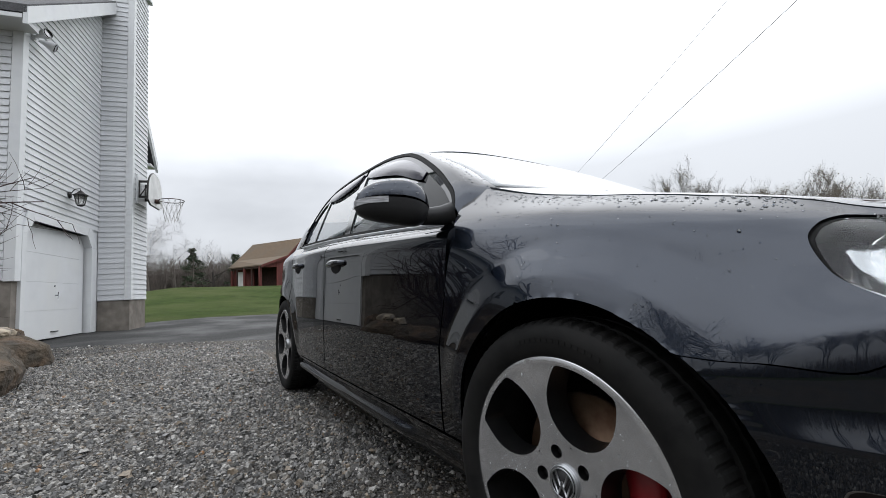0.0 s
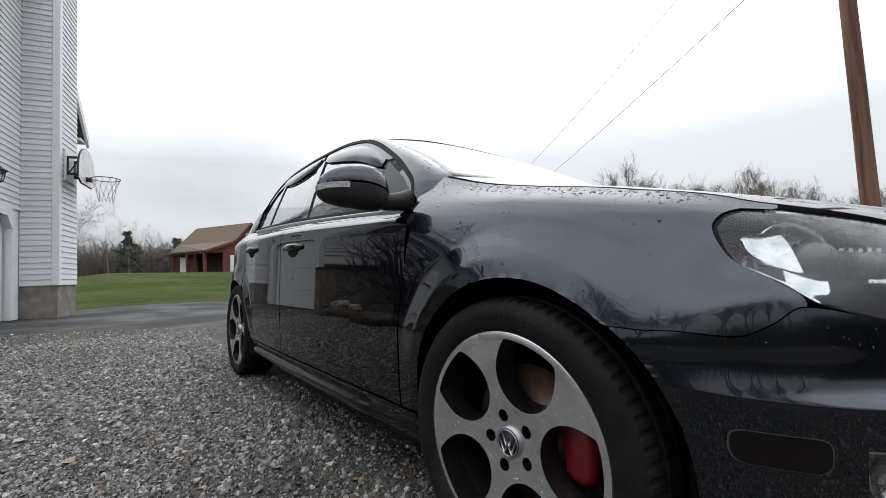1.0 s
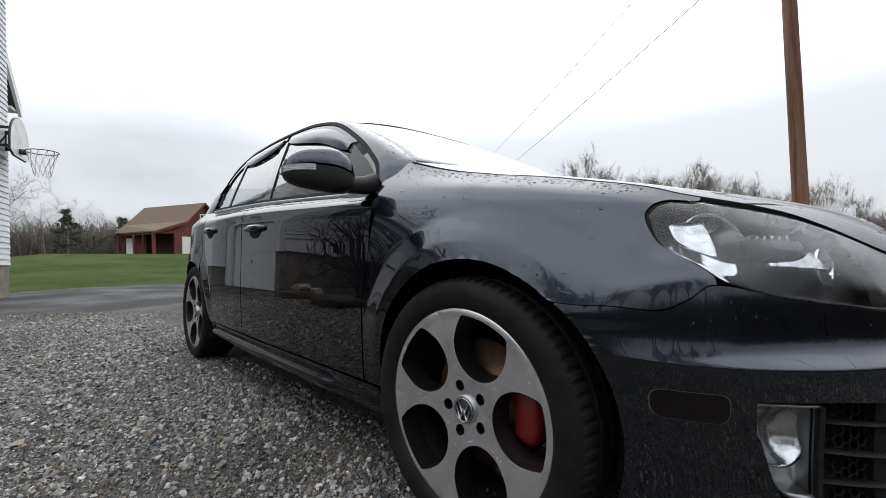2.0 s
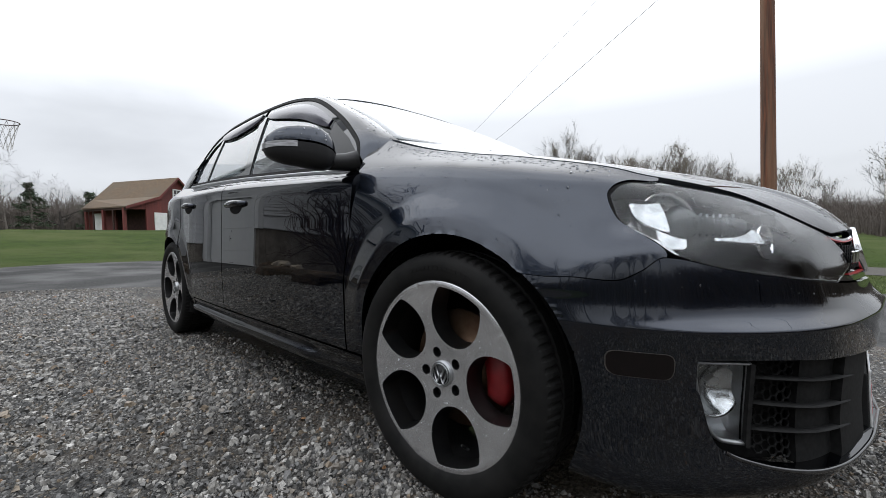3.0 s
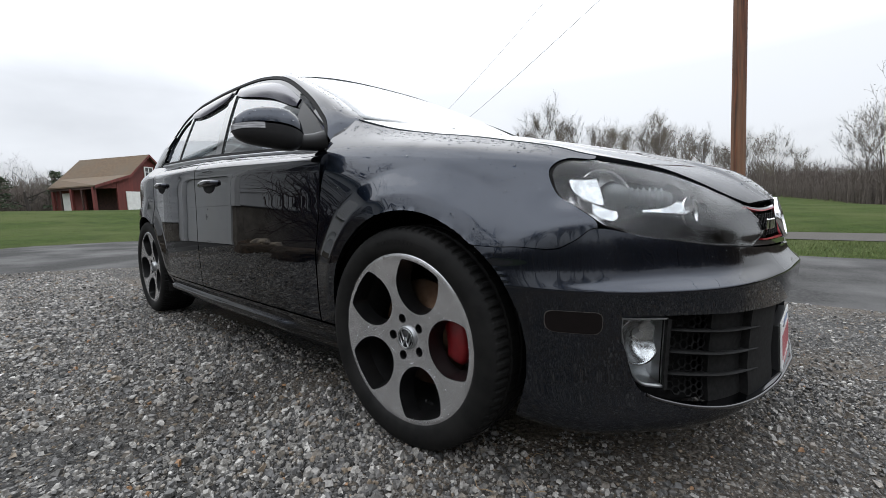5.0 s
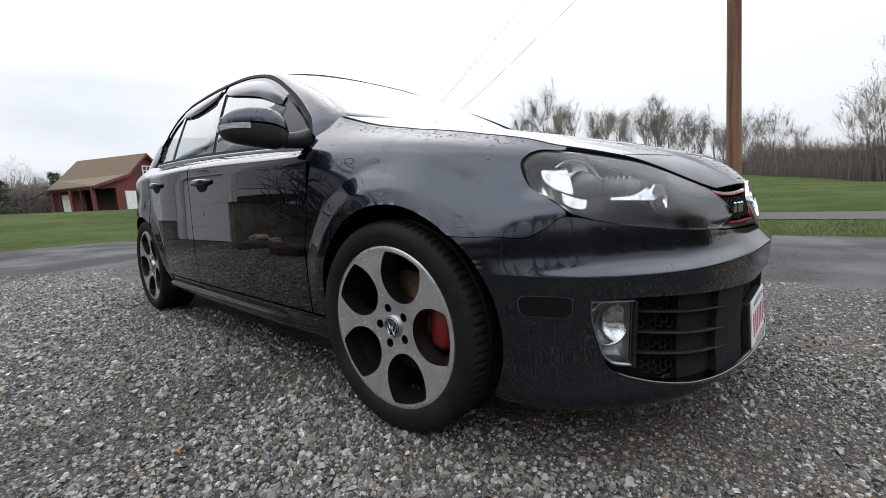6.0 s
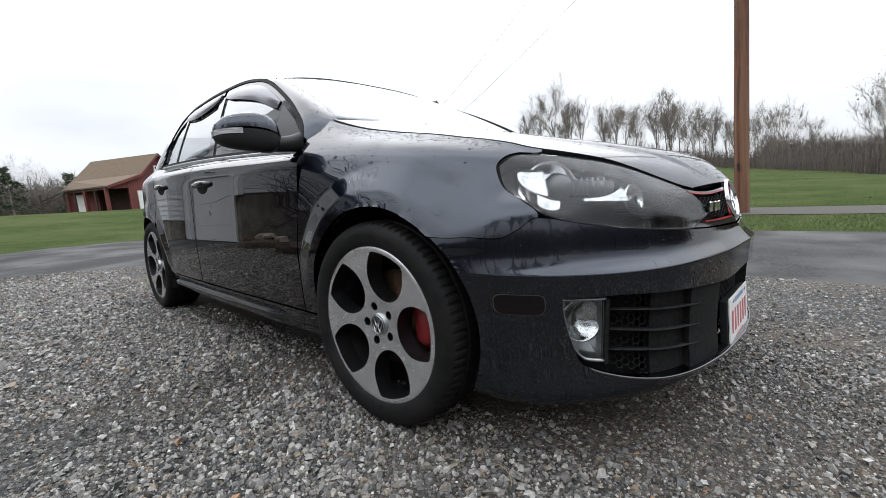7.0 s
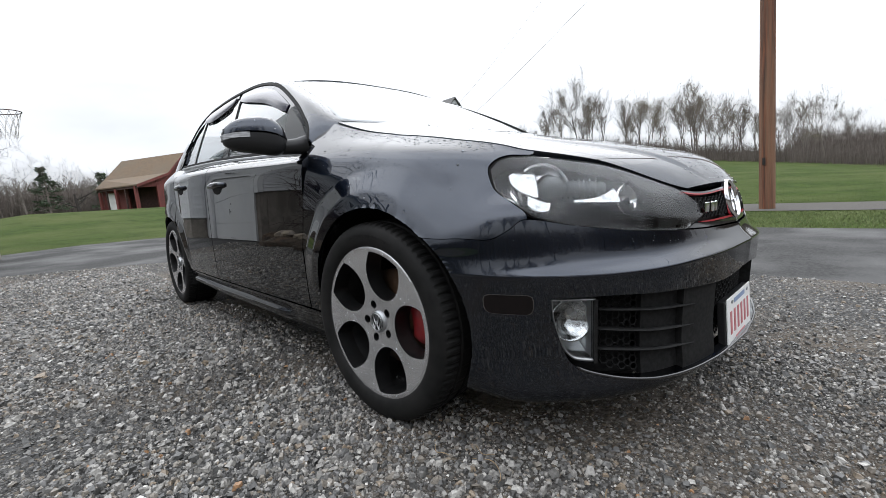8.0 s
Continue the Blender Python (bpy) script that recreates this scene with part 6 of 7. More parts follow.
for k in range(12):
    for d in (1, -1):
        pts = []
        for j in range(7):
            t = j / 6
            r = .225 - .115 * t ** .8
            a = 2 * math.pi * (k + d * t * 1.5) / 12
            pts.append((r * math.cos(a), .57 + r * math.sin(a), -.01 - .45 * t))
        tube(bm, pts, .004, 4)
part("net", bm, NET, hoop, "frayed white net")


# ---------------------------------------------------------------- barn, pole, trees
BARN_RED = material("barn_red_boards", (.150, .032, .026), .8, dark=(.105, .024, .020), scale=5, stretch=(1, 1, .15), patch=(.085, .022, .019), patch_scale=.9)
BARN_ROOF = material("brown_roof_shingle", (.112, .074, .041), .9, dark=(.084, .055, .031), scale=4, patch=(.090, .066, .042), patch_scale=.5, bump=.3, bump_scale=12, bump_depth=.03)
OFF_WHITE = material("old_white_paint", (.66, .66, .64), .6, dark=(.58, .58, .56), scale=3)
# barn wood in a darker colour that paints in the porch's shade
PORCH_SHADE = material("porch_shade_wood", (.060, .028, .022), .9, dark=(.035, .018, .015), scale=4)
BARK_POLE = material("weathered_pole_wood", (.165, .058, .027), .85, dark=(.042, .022, .015), scale=5, stretch=(7, 7, .30), bump=.9, bump_scale=16, bump_depth=.015, patch=(.19, .105, .062), patch_scale=1.3)
TWIG = material("bare_bark", (.165, .142, .122), .9, dark=(.105, .088, .076), scale=6, random=.25)
BUD = material("spring_buds", (.250, .215, .140), .9, dark=(.190, .165, .105), scale=3, random=.3, by="island")
NEEDLE = material("pine_needles", (.048, .072, .036), .9, dark=(.030, .046, .024), scale=4, random=.3, by="island")
WOODS = material("brown_spring_woods", (.122, .102, .088), .95, dark=(.082, .068, .058), scale=.6, random=.35, by="island")
BLADES = material("grass_blades", (.041, .064, .011), 1.0, specular=.05, dark=(.027, .045, .008), scale=.9, random=.25, by="island")
WIRE = material("weathered_cable", (.03, .03, .03), .6, dark=(.05, .05, .05), scale=9)

BARN_Z = float(land(-50, 4))
bu, bv = Vector((.845, .535, 0)), Vector((.535, -.845, 0))
barn_m = Matrix(((bu.x, bv.x, 0, -50.5), (bu.y, bv.y, 0, 10.5), (0, 0, 1, BARN_Z), (0, 0, 0, 1)))
# in the barn's frame x runs along the ridge (0 at the near gable), y out to the porch
barn = empty("barn", barn_m, "red barn with brown shingle roof and open porch", "barn")
RZ, EZ, LEN, HALF, WALL = 7.70 - BARN_Z, 5.52 - BARN_Z, 7.9, 2.5, 3.75
BASE = 1.95 - BARN_Z - .35


def barn_prism(name, outline, x0, x1, mat, parent=None, label=""):
    bm = bmesh.new()
    a = [bm.verts.new((x0, y, zz)) for y, zz in outline]
    b = [bm.verts.new((x1, y, zz)) for y, zz in outline]
    bm.faces.new(a)
    bm.faces.new(b[::-1])
    for i in range(len(a)):
        bm.faces.new((a[i], a[(i + 1) % len(a)], b[(i + 1) % len(a)], b[i]))
    bmesh.ops.recalc_face_normals(bm, faces=bm.faces)
    return part(name, bm, mat, parent or barn, label, smooth=False)


GABLE = [(-3.4, BASE), (-3.4, EZ - 1.0), (.1, RZ - .15), (HALF, EZ - .15), (WALL, EZ - .55), (WALL, BASE)]
barn_prism("gable_wall", GABLE, -.15, 0, BARN_RED)
barn_prism("gable_wall", GABLE[:4] + [(HALF, BASE)], -LEN, -LEN + .15, BARN_RED)
boxed("front_wall", (-4.3, -.16, HALF - .15, HALF, BASE, EZ - .2), PORCH_SHADE, barn, label="red boarding under the porch, its shade put into a darker colour")
boxed("front_wall", (-LEN + .16, -4.31, 3.05, 3.2, BASE, EZ - .62), BARN_RED, barn)
boxed("porch_end_wall", (-4.45, -4.3, HALF, 3.04, BASE, EZ - .5), PORCH_SHADE, barn)
boxed("rear_wall", (-LEN + .16, -.16, -3.4, -3.25, BASE, EZ - 1.1), BARN_RED, barn)


def roof_slab(name, a, b, c, d, thick, mat):
    """A sloping slab through four corners."""
    bm = bmesh.new()
    top = [bm.verts.new(p) for p in (a, b, c, d)]
    low = [bm.verts.new((p[0], p[1], p[2] - thick)) for p in (a, b, c, d)]
    bm.faces.new(top)
    bm.faces.new(low[::-1])
    for i in range(4):
        bm.faces.new((top[i], low[i], low[(i + 1) % 4], top[(i + 1) % 4]))
    bmesh.ops.recalc_face_normals(bm, faces=bm.faces)
    return part(name, bm, mat, barn, "faded brown shingles" if mat is BARN_ROOF else "", smooth=False)


X0, X1 = -LEN - .25, .35
EAVE_A, EAVE_B = (X0, 3.62, 4.62 - BARN_Z), (X1, 6.15, 4.34 - BARN_Z)
roof_slab("roof_slope", (X0, .1, RZ), (X1, .1, RZ), (X1, HALF, EZ), (X0, HALF, EZ), .14, BARN_ROOF)
roof_slab("roof_slope", (X0, .1, RZ), (X1, .1, RZ), (X1, -3.7, EZ - 1.1), (X0, -3.7, EZ - 1.1), .14, BARN_ROOF)
roof_slab("porch_roof", (X0, HALF + .01, EZ), (X1, HALF + .01, EZ), EAVE_B, EAVE_A, .12, BARN_ROOF)
for a, b in (((.10, RZ), (HALF, EZ)), ((.10, RZ), (-3.7, EZ - 1.1)), ((HALF, EZ), EAVE_B[1:])):
    barn_prism("rake_board", [(a[0], a[1] - .02), (b[0], b[1] - .02), (b[0], b[1] - .26), (a[0], a[1] - .26)], X1 + .002, X1 + .05, BARN_RED)
barn_prism("porch_gable", [(WALL + .01, EZ - .55), (6.0, 4.25 - BARN_Z), (6.0, 4.05 - BARN_Z), (WALL + .01, EZ - 1.35)], -.13, -.02, BARN_RED)
for x, y in ((-.25, 5.8), (-4.0, 4.7), (-LEN + .3, 3.55)):
    boxed("porch_post", (x - .12, x + .12, y - .12, y + .12, BASE, 4.25 - BARN_Z), BARN_RED, barn)
for x, y in ((-2.2, 5.25), (-6.0, 4.1)):
    boxed("porch_post", (x - .06, x + .06, y - .06, y + .06, BASE, 4.2 - BARN_Z), PORCH_SHADE, barn)
roof_slab("porch_beam", (X0 + .1, 3.50, 4.50 - BARN_Z), (X1 - .1, 6.03, 4.22 - BARN_Z), (X1 - .1, 5.88, 4.22 - BARN_Z), (X0 + .1, 3.35, 4.50 - BARN_Z), .20, PORCH_SHADE)
boxed("white_door", (-7.2, -5.9, 3.201, 3.26, BASE + .3, 4.05 - BARN_Z), OFF_WHITE, barn, label="white barn door")
gd = boxed("garage_door", (.004, .07, .35, 2.9, BASE + .3, 3.9 - BARN_Z), OFF_WHITE, barn, label="wide white garage door")
for k in range(3):
    boxed("door_panel", (.071, .085, .40, 2.85, BASE + .35 + .62 * k, BASE + .93 + .62 * k), OFF_WHITE, gd)
WZ = 5.5 - BARN_Z
wd = boxed("window", (.004, .05, -.35, .50, WZ, WZ + .85), GLOSS_BLACK, barn, label="small white-framed gable window")
for dims in ((.004, .09, -.46, -.35, WZ - .1, WZ + .95), (.004, .09, .50, .61, WZ - .1, WZ + .95), (.004, .09, -.35, .50, WZ - .1, WZ), (.004, .09, -.35, .50, WZ + .85, WZ + .95), (.004, .08, .05, .12, WZ, WZ + .85), (.004, .08, -.35, .50, WZ + .40, WZ + .46)):
    boxed("window_frame", dims, OFF_WHITE, wd)

# a neighbour's house on the far side of the car: only its roof ridge and a dormer show over the windscreen
FAR_ROOF = material("grey_far_shingle", (.115, .112, .110), .9, dark=(.085, .083, .082), scale=3, bump=.3, bump_scale=14, bump_depth=.03)
FAR_SIDING = material("pale_far_siding", (.56, .57, .58), .7, dark=(.50, .51, .52), scale=3, stretch=(1, 1, 8))
NB_Z = float(land(-33, 26)) - .3
neighbour = empty("house", Matrix.Translation((-33.4, 22.6, NB_Z)), "pale two-storey house with a small gabled dormer", "house")
NR, NE = 9.95 - NB_Z, 7.2 - NB_Z
for y0, y1 in ((0, .2), (6.6, 6.8)):
    bm = bmesh.new()
    for y in (y0, y1):
        vs = [bm.verts.new((x, y, z)) for x, z in ((0, 0), (7.4, 0), (7.4, NE), (3.7, NR - .15), (0, NE))]
        bm.faces.new(vs if y == y0 else vs[::-1])
    bm.verts.ensure_lookup_table()
    for i in range(5):
        bm.faces.new((bm.verts[i], bm.verts[5 + i], bm.verts[5 + (i + 1) % 5], bm.verts[(i + 1) % 5]))
    bmesh.ops.recalc_face_normals(bm, faces=bm.faces)
    part("gable_wall", bm, FAR_SIDING, neighbour, smooth=False)
for x0, x1 in ((0, .2), (7.2, 7.4)):
    boxed("side_wall", (x0, x1, .21, 6.59, 0, NE - .05), FAR_SIDING, neighbour)
for sgn in (1, -1):
    bm = bmesh.new()
    for z in (0, -.16):
        vs = [bm.verts.new((3.7 + sgn * dx, y, h + z)) for dx, y, h in ((0, -.3, NR), (4.1, -.3, NE - .28), (4.1, 7.1, NE - .28), (0, 7.1, NR))]
        bm.faces.new(vs)
    bm.verts.ensure_lookup_table()
    for i in range(4):
        bm.faces.new((bm.verts[i], bm.verts[4 + i], bm.verts[4 + (i + 1) % 4], bm.verts[(i + 1) % 4]))
    bmesh.ops.recalc_face_normals(bm, faces=bm.faces)
    part("roof_slope", bm, FAR_ROOF, neighbour, "grey asphalt shingles", smooth=False)
bm = bmesh.new()
for x in (4.0, 5.4):
    vs = [bm.verts.new((x, 6.75 + dy, h)) for dy, h in ((-.85, NR - 1.9), (.85, NR - 1.9), (.85, NR - .95), (0, NR - .10), (-.85, NR - .95))]
    bm.faces.new(vs)
bm.verts.ensure_lookup_table()
for i in range(5):
    bm.faces.new((bm.verts[i], bm.verts[5 + i], bm.verts[5 + (i + 1) % 5], bm.verts[(i + 1) % 5]))
bmesh.ops.recalc_face_normals(bm, faces=bm.faces)
dormer = part("dormer", bm, FAR_SIDING, neighbour, "small gabled dormer", smooth=False)
for sgn in (1, -1):
    bm = bmesh.new()
    for z in (0, .12):
        bm.faces.new([bm.verts.new((x, 6.75 + sgn * dy, h + z)) for x, dy, h in ((3.9, 0, NR - .09), (5.6, 0, NR - .09), (5.6, 1.05, NR - 1.14), (3.9, 1.05, NR - 1.14))])
    bm.verts.ensure_lookup_table()
    for i in range(4):
        bm.faces.new((bm.verts[i], bm.verts[4 + i], bm.verts[4 + (i + 1) % 4], bm.verts[(i + 1) % 4]))
    bmesh.ops.recalc_face_normals(bm, faces=bm.faces)
    part("dormer_roof", bm, FAR_ROOF, dormer, smooth=False)
boxed("dormer_window", (5.41, 5.44, 6.5, 7.0, NR - 1.25, NR - .62), GLOSS_BLACK, dormer)

# utility pole with its cables
pole = empty("utility_pole", Matrix.Translation((-.37, 8.33, float(land(-.37, 8.33)))), "weathered brown wooden utility pole beside the street", "utility pole")
bm = bmesh.new()
prev = None
for i in range(40):
    h = -.3 + 9.6 * i / 39
    ring = []
    for k in range(22):
        a = 2 * math.pi * k / 22
        r = .128 - .0032 * h + .006 * smooth_noise(math.cos(a) * 2 + 5, h * .35, 1.7, a)
        ring.append(bm.verts.new((r * math.cos(a), r * math.sin(a), h)))
    if prev:
        for k in range(22):
            bm.faces.new((prev[k], prev[(k + 1) % 22], ring[(k + 1) % 22], ring[k]))
    prev = ring
bm.faces.new(prev)
shaft = part("shaft", bm, BARK_POLE, pole, "cracked brown timber shaft")
boxed("pole_tag", (-.05, -.005, -.145, -.125, .80, .93), IRON, pole, label="small dark metal tag")
bm = bmesh.new()
box(bm, -.06, .06, -.16, -.10, 6.35, 6.75)
part("cable_bracket", bm, IRON, pole, smooth=False)
wires = empty("overhead_cable", Matrix.Identity(4), "thin dark overhead cables strung from the pole", "cable")
for dx, z, r in ((0, 8.35, .008), (.0, 6.70, .008), (.10, 6.78, .0055)):
    pts = []
    for t in np.linspace(-1, 1, 61):
        d = t * 45
        sag = .7 * (1 - (abs(t) * 2 - 1) ** 2)
        pts.append((-.37 + dx - .82 * d, 8.33 + dx * .5 + .572 * d, z - .1 - sag))
    bm = bmesh.new()
    tube(bm, pts, r, 5)
    part("cable", bm, WIRE, wires)


def bare_tree(name, height, seed, levels=4, spread=.55, mat=TWIG, buds=0, forks=(3, 5), thick=.022, clear=.22):
    """A leafless tree: tapered trunk, limbs and many fine twigs."""
    rng = random.Random(seed)
    bm = bmesh.new()
    tips = []

    def grow(p, d, length, r, level):
        pts, n = [p], 4 if level < 2 else 3
        q = Vector(d)
        for i in range(n):
            q = (q + Vector((rng.uniform(-1, 1), rng.uniform(-1, 1), rng.uniform(-.4, .9))) * (.10 + .05 * level)).normalized()
            pts.append(pts[-1] + q * (length / n))
        tube(bm, pts, [max(r * (1 - .55 * i / n), height * .00095) for i in range(n + 1)], 7 if level == 0 else 4 if level < 3 else 3, caps=False)
        if level == levels:
            tips.append(pts[-1])
            return
        for i in range(rng.randint(*forks)):
            k = rng.uniform(clear if level == 0 else .22, 1.0)
            j = min(int(k * n), n - 1)
            base = pts[j].lerp(pts[j + 1], k * n - j)
            a = rng.uniform(0, 2 * math.pi)
            side = q.orthogonal().normalized()
            side.rotate(Matrix.Rotation(a, 3, q))
            nd = (q * (1 - spread) + side * spread + Vector((0, 0, .18))).normalized()
            grow(base, nd, length * rng.uniform(.45, .72), r * (1 - .5 * k) * rng.uniform(.4, .6), level + 1)

    grow(Vector((0, 0, -.3)), Vector((rng.uniform(-.06, .06), rng.uniform(-.06, .06), 1)), height * .62, height * thick, 0)
    tree = empty(name)
    part("trunk", bm, mat, tree)
    if buds:
        bm = bmesh.new()
        for p in tips:
            for _ in range(buds):
                c = p + Vector((rng.gauss(0, 1), rng.gauss(0, 1), rng.gauss(0, 1))) * height * .022
                s = height * rng.uniform(.003, .007)
                v = [bm.verts.new(c + Vector((rng.gauss(0, s), rng.gauss(0, s), rng.gauss(0, s)))) for _ in range(3)]
                bm.faces.new(v)
        part("crown", bm, BUD, tree)
    return tree


def stand(tree, x, y, turn=0.0, size=1.0, z=None):
    zz = float(land(x, y)) if z is None else z
    tree.matrix_world = pose(x, y, zz, 0, 0, turn) @ Matrix.Diagonal((size, size, size, 1))
    return tree


def tree_label(ob, label, group):
    return tagged(ob, label, "tree", group)


kinds = [tree_label(bare_tree("bare_tree", 11.5, 11 + k, levels=4, buds=(0, 2, 1, 2)[k], spread=.29 + .03 * k, forks=(4, 6), thick=.011, clear=.42), "bare deciduous tree with fine spring twigs", "bare trees along the field") for k in range(4)]
rng = random.Random(5)
line = []
for k in range(58):
    t = k / 57
    ang = radians(34 - 31 * t) + rng.uniform(-.035, .035)
    d = rng.uniform(60, 84)
    line.append((1.1 - d * math.sin(ang), -1.6 + d * math.cos(ang), rng.uniform(0, 360), rng.choice((.42, .5, .58, .66, .72, .78, .82)) * rng.uniform(.90, 1.06) * (.62 if t < .12 else .94 if t < .88 else .80)))
for i, (x, y, a, s) in enumerate(line):
    if i < 4:
        stand(kinds[i], x, y, a, s)
    else:
        c = copy_thing(kinds[i % 4], Matrix.Identity(4))
        stand(c, x, y, a, s)


def thicket(name, spots, height, label, mat=WOODS, per=7, seed=3):
    """Dense far brush: many thin upright stems and twigs in one mesh."""
    rng = np.random.default_rng(seed)
    V, F = [], []
    for x, y, h in spots:
        z0 = float(land(x, y)) - .2
        for _ in range(per):
            bx, by = x + rng.normal(0, 1.2), y + rng.normal(0, 1.2)
            hh = h * height * rng.uniform(.45, 1.1)
            lx, ly = rng.normal(0, .10) * hh, rng.normal(0, .10) * hh
            w = .012 + .0065 * hh * rng.uniform(.4, 1.2)
            a = rng.uniform(0, math.pi)
            cx, cy = w * math.cos(a), w * math.sin(a)
            b = len(V)
            V += [(bx - cx, by - cy, z0), (bx + cx, by + cy, z0), (bx + lx, by + ly, z0 + hh)]
            F.append((b, b + 1, b + 2))
            for _ in range(8):
                k = rng.uniform(.2, .97)
                px, py, pz = bx + lx * k, by + ly * k, z0 + hh * k
                ex, ey, ez = rng.normal(0, .12) * hh, rng.normal(0, .12) * hh, rng.uniform(.04, .30) * hh
                b = len(V)
                V += [(px - cx * .6, py - cy * .6, pz), (px + cx * .6, py + cy * .6, pz), (px + ex, py + ey, pz + ez)]
                F.append((b, b + 1, b + 2))
    ob = raw(name, V, F, mat, None)
    return tagged(ob, label, "woods", kind="stuff")


def arc_spots(a0, a1, d0, d1, n, seed, h0=.6, h1=1.0):
    r = random.Random(seed)
    out = []
    for _ in range(n):
        a, d = radians(r.uniform(a0, a1)), r.uniform(d0, d1)
        out.append((1.1 - d * math.sin(a), -1.6 + d * math.cos(a), r.uniform(h0, h1)))
    return out


thicket("far_woods", arc_spots(-14, 46, 64, 90, 3600, 1, .2, .9), 3.3, "brown leafless brush along the edge of the field")
thicket("far_woods", arc_spots(-40, 6, 95, 130, 3800, 2), 6.2, "brown leafless woods beyond the field", seed=4, per=9)
thicket("far_woods", arc_spots(-20, -2.6, 57, 66, 420, 12, .4, 1.0), 5.5, "dense bare trees at the end of the field", seed=12, per=14)
# the wood across the yard, behind the camera: the car's nose mirrors it
thicket("near_woods", arc_spots(-165, -100, 17, 26, 560, 8, .4, 1.0), 4.4, "bare brown woods across the yard", seed=6, per=7)
thicket("near_woods", arc_spots(-100, -42, 24, 36, 700, 10, .5, 1.0), 6.5, "tall bare brown woods east of the yard", seed=8, per=12)
thicket("near_woods", arc_spots(-205, -165, 20, 28, 260, 9, .4, .8), 5.5, "bare brown woods behind the yard", seed=7, per=14)
for x, y, a, s in ((14, -11, 10, .9), (9, -16, 80, .95), (17, -7, 150, .9), (4, -19, 220, 1.0), (19, -15, 310, 1.15), (10, -19, 40, 1.0), (13, -14, 120, .95), (1.5, -18, 260, .9), (14.5, -18, 200, 1.15)):
    stand(copy_thing(kinds[2], Matrix.Identity(4)), x, y, a, s)
thicket("far_woods", arc_spots(56, 110, 64, 84, 5200, 3, .45, 1.0), 5.4, "brown leafless woods beyond the lawn", seed=5, per=8)


def pine(name, height, seed, label, group, dense=1.0):
    """An evergreen: trunk, drooping limbs and needle clumps in many small pieces."""
    r = random.Random(seed)
    tree = empty(name)
    bm = bmesh.new()
    tube(bm, [(0, 0, -.3), (0, 0, height * .5), (0, 0, height * .97)], [height * .022, height * .015, .03], 7)
    limbs = []
    n = int(34 * dense)
    for i in range(n):
        k = .16 + .82 * i / n
        a = r.uniform(0, 2 * math.pi)
        ln = height * (.30 * (1 - k) ** .7 + .03) * r.uniform(.6, 1.25)
        p0 = Vector((0, 0, height * k))
        p1 = p0 + Vector((math.cos(a) * ln, math.sin(a) * ln, ln * r.uniform(-.05, .35)))
        tube(bm, [p0, p0.lerp(p1, .5) + Vector((0, 0, -.02 * height)), p1], [.05, .03, .012], 4, caps=False)
        limbs.append((p0, p1))
    part("trunk", bm, TWIG, tree)
    bm = bmesh.new()
    for p0, p1 in limbs:
        for _ in range(int(52 * dense)):
            t = r.uniform(.25, 1.05)
            c = p0.lerp(p1, t) + Vector((r.gauss(0, 1), r.gauss(0, 1), r.gauss(.2, .6))) * height * .028
            s = height * r.uniform(.012, .028)
            v = [bm.verts.new(c + Vector((r.gauss(0, s), r.gauss(0, s), r.gauss(0, s * .6)))) for _ in range(3)]
            bm.faces.new(v)
    part("crown", bm, NEEDLE, tree)
    return tagged(tree, label, "tree", group)


stand(pine("pine_tree", 5.6, 1, "dark green pine with an uneven crown", "pines behind the lawn"), -57.5, -.5, 0, .95)
stand(pine("pine_tree", 5.0, 2, "dark green pine with an uneven crown", "pines behind the lawn"), -60, 4.2)
for x, y, a, s in ((4.6, 60, 30, .68), (5.6, 61, 120, .84), (7.0, 60, 200, .95), (8.5, 62, 300, 1.0), (10.5, 63, 75, .95)):
    stand(copy_thing(kinds[3], Matrix.Identity(4)), x, y, a, s)
bush = tree_label(bare_tree("bare_tree", 7.0, 31, levels=4, spread=.62, forks=(4, 6), thick=.016), "bare grey-brown tree behind the lawn", "bare trees behind the lawn")
stand(bush, -46, -4.2, 20)
for x, y, a, s in ((-48, -6.5, 80, 1.1), (-43, -8, 140, 1.0), (-52, -2.2, 10, .8), (-56, 1.6, 200, .75), (-44, -5.6, 290, .8)):
    stand(copy_thing(bush, Matrix.Identity(4)), x, y, a, s)
OLD_BARK = material("dark_old_bark", (.034, .027, .023), .95, dark=(.020, .016, .014), scale=6)
snag = tree_label(bare_tree("apple_tree", 3.2, 43, levels=3, spread=.85, forks=(3, 4), thick=.05, mat=OLD_BARK), "gnarled low bare apple tree on the lawn", "")
stand(snag, -44.5, 1.0, 40)


def blade_field(name, count, place, height, label, seed, mat=BLADES):
    rng = np.random.default_rng(seed)
    xy = place(rng, count)
    n = len(xy)
    h = height * rng.uniform(.5, 1.25, n)
    a = rng.uniform(0, 2 * math.pi, n)
    w = .10 * h + .004
    z = land(xy[:, 0], xy[:, 1]) - .035
    V = np.empty((n, 3, 3))
    V[:, 0] = np.stack([xy[:, 0] - w * np.cos(a), xy[:, 1] - w * np.sin(a), z], -1)
    V[:, 1] = np.stack([xy[:, 0] + w * np.cos(a), xy[:, 1] + w * np.sin(a), z], -1)
    V[:, 2] = np.stack([xy[:, 0] + rng.normal(0, .4, n) * h, xy[:, 1] + rng.normal(0, .4, n) * h, z + h], -1)
    ob = raw(name, V.reshape(-1, 3), np.arange(3 * n).reshape(-1, 3), mat, None)
    return tagged(ob, label, "grass", kind="stuff")


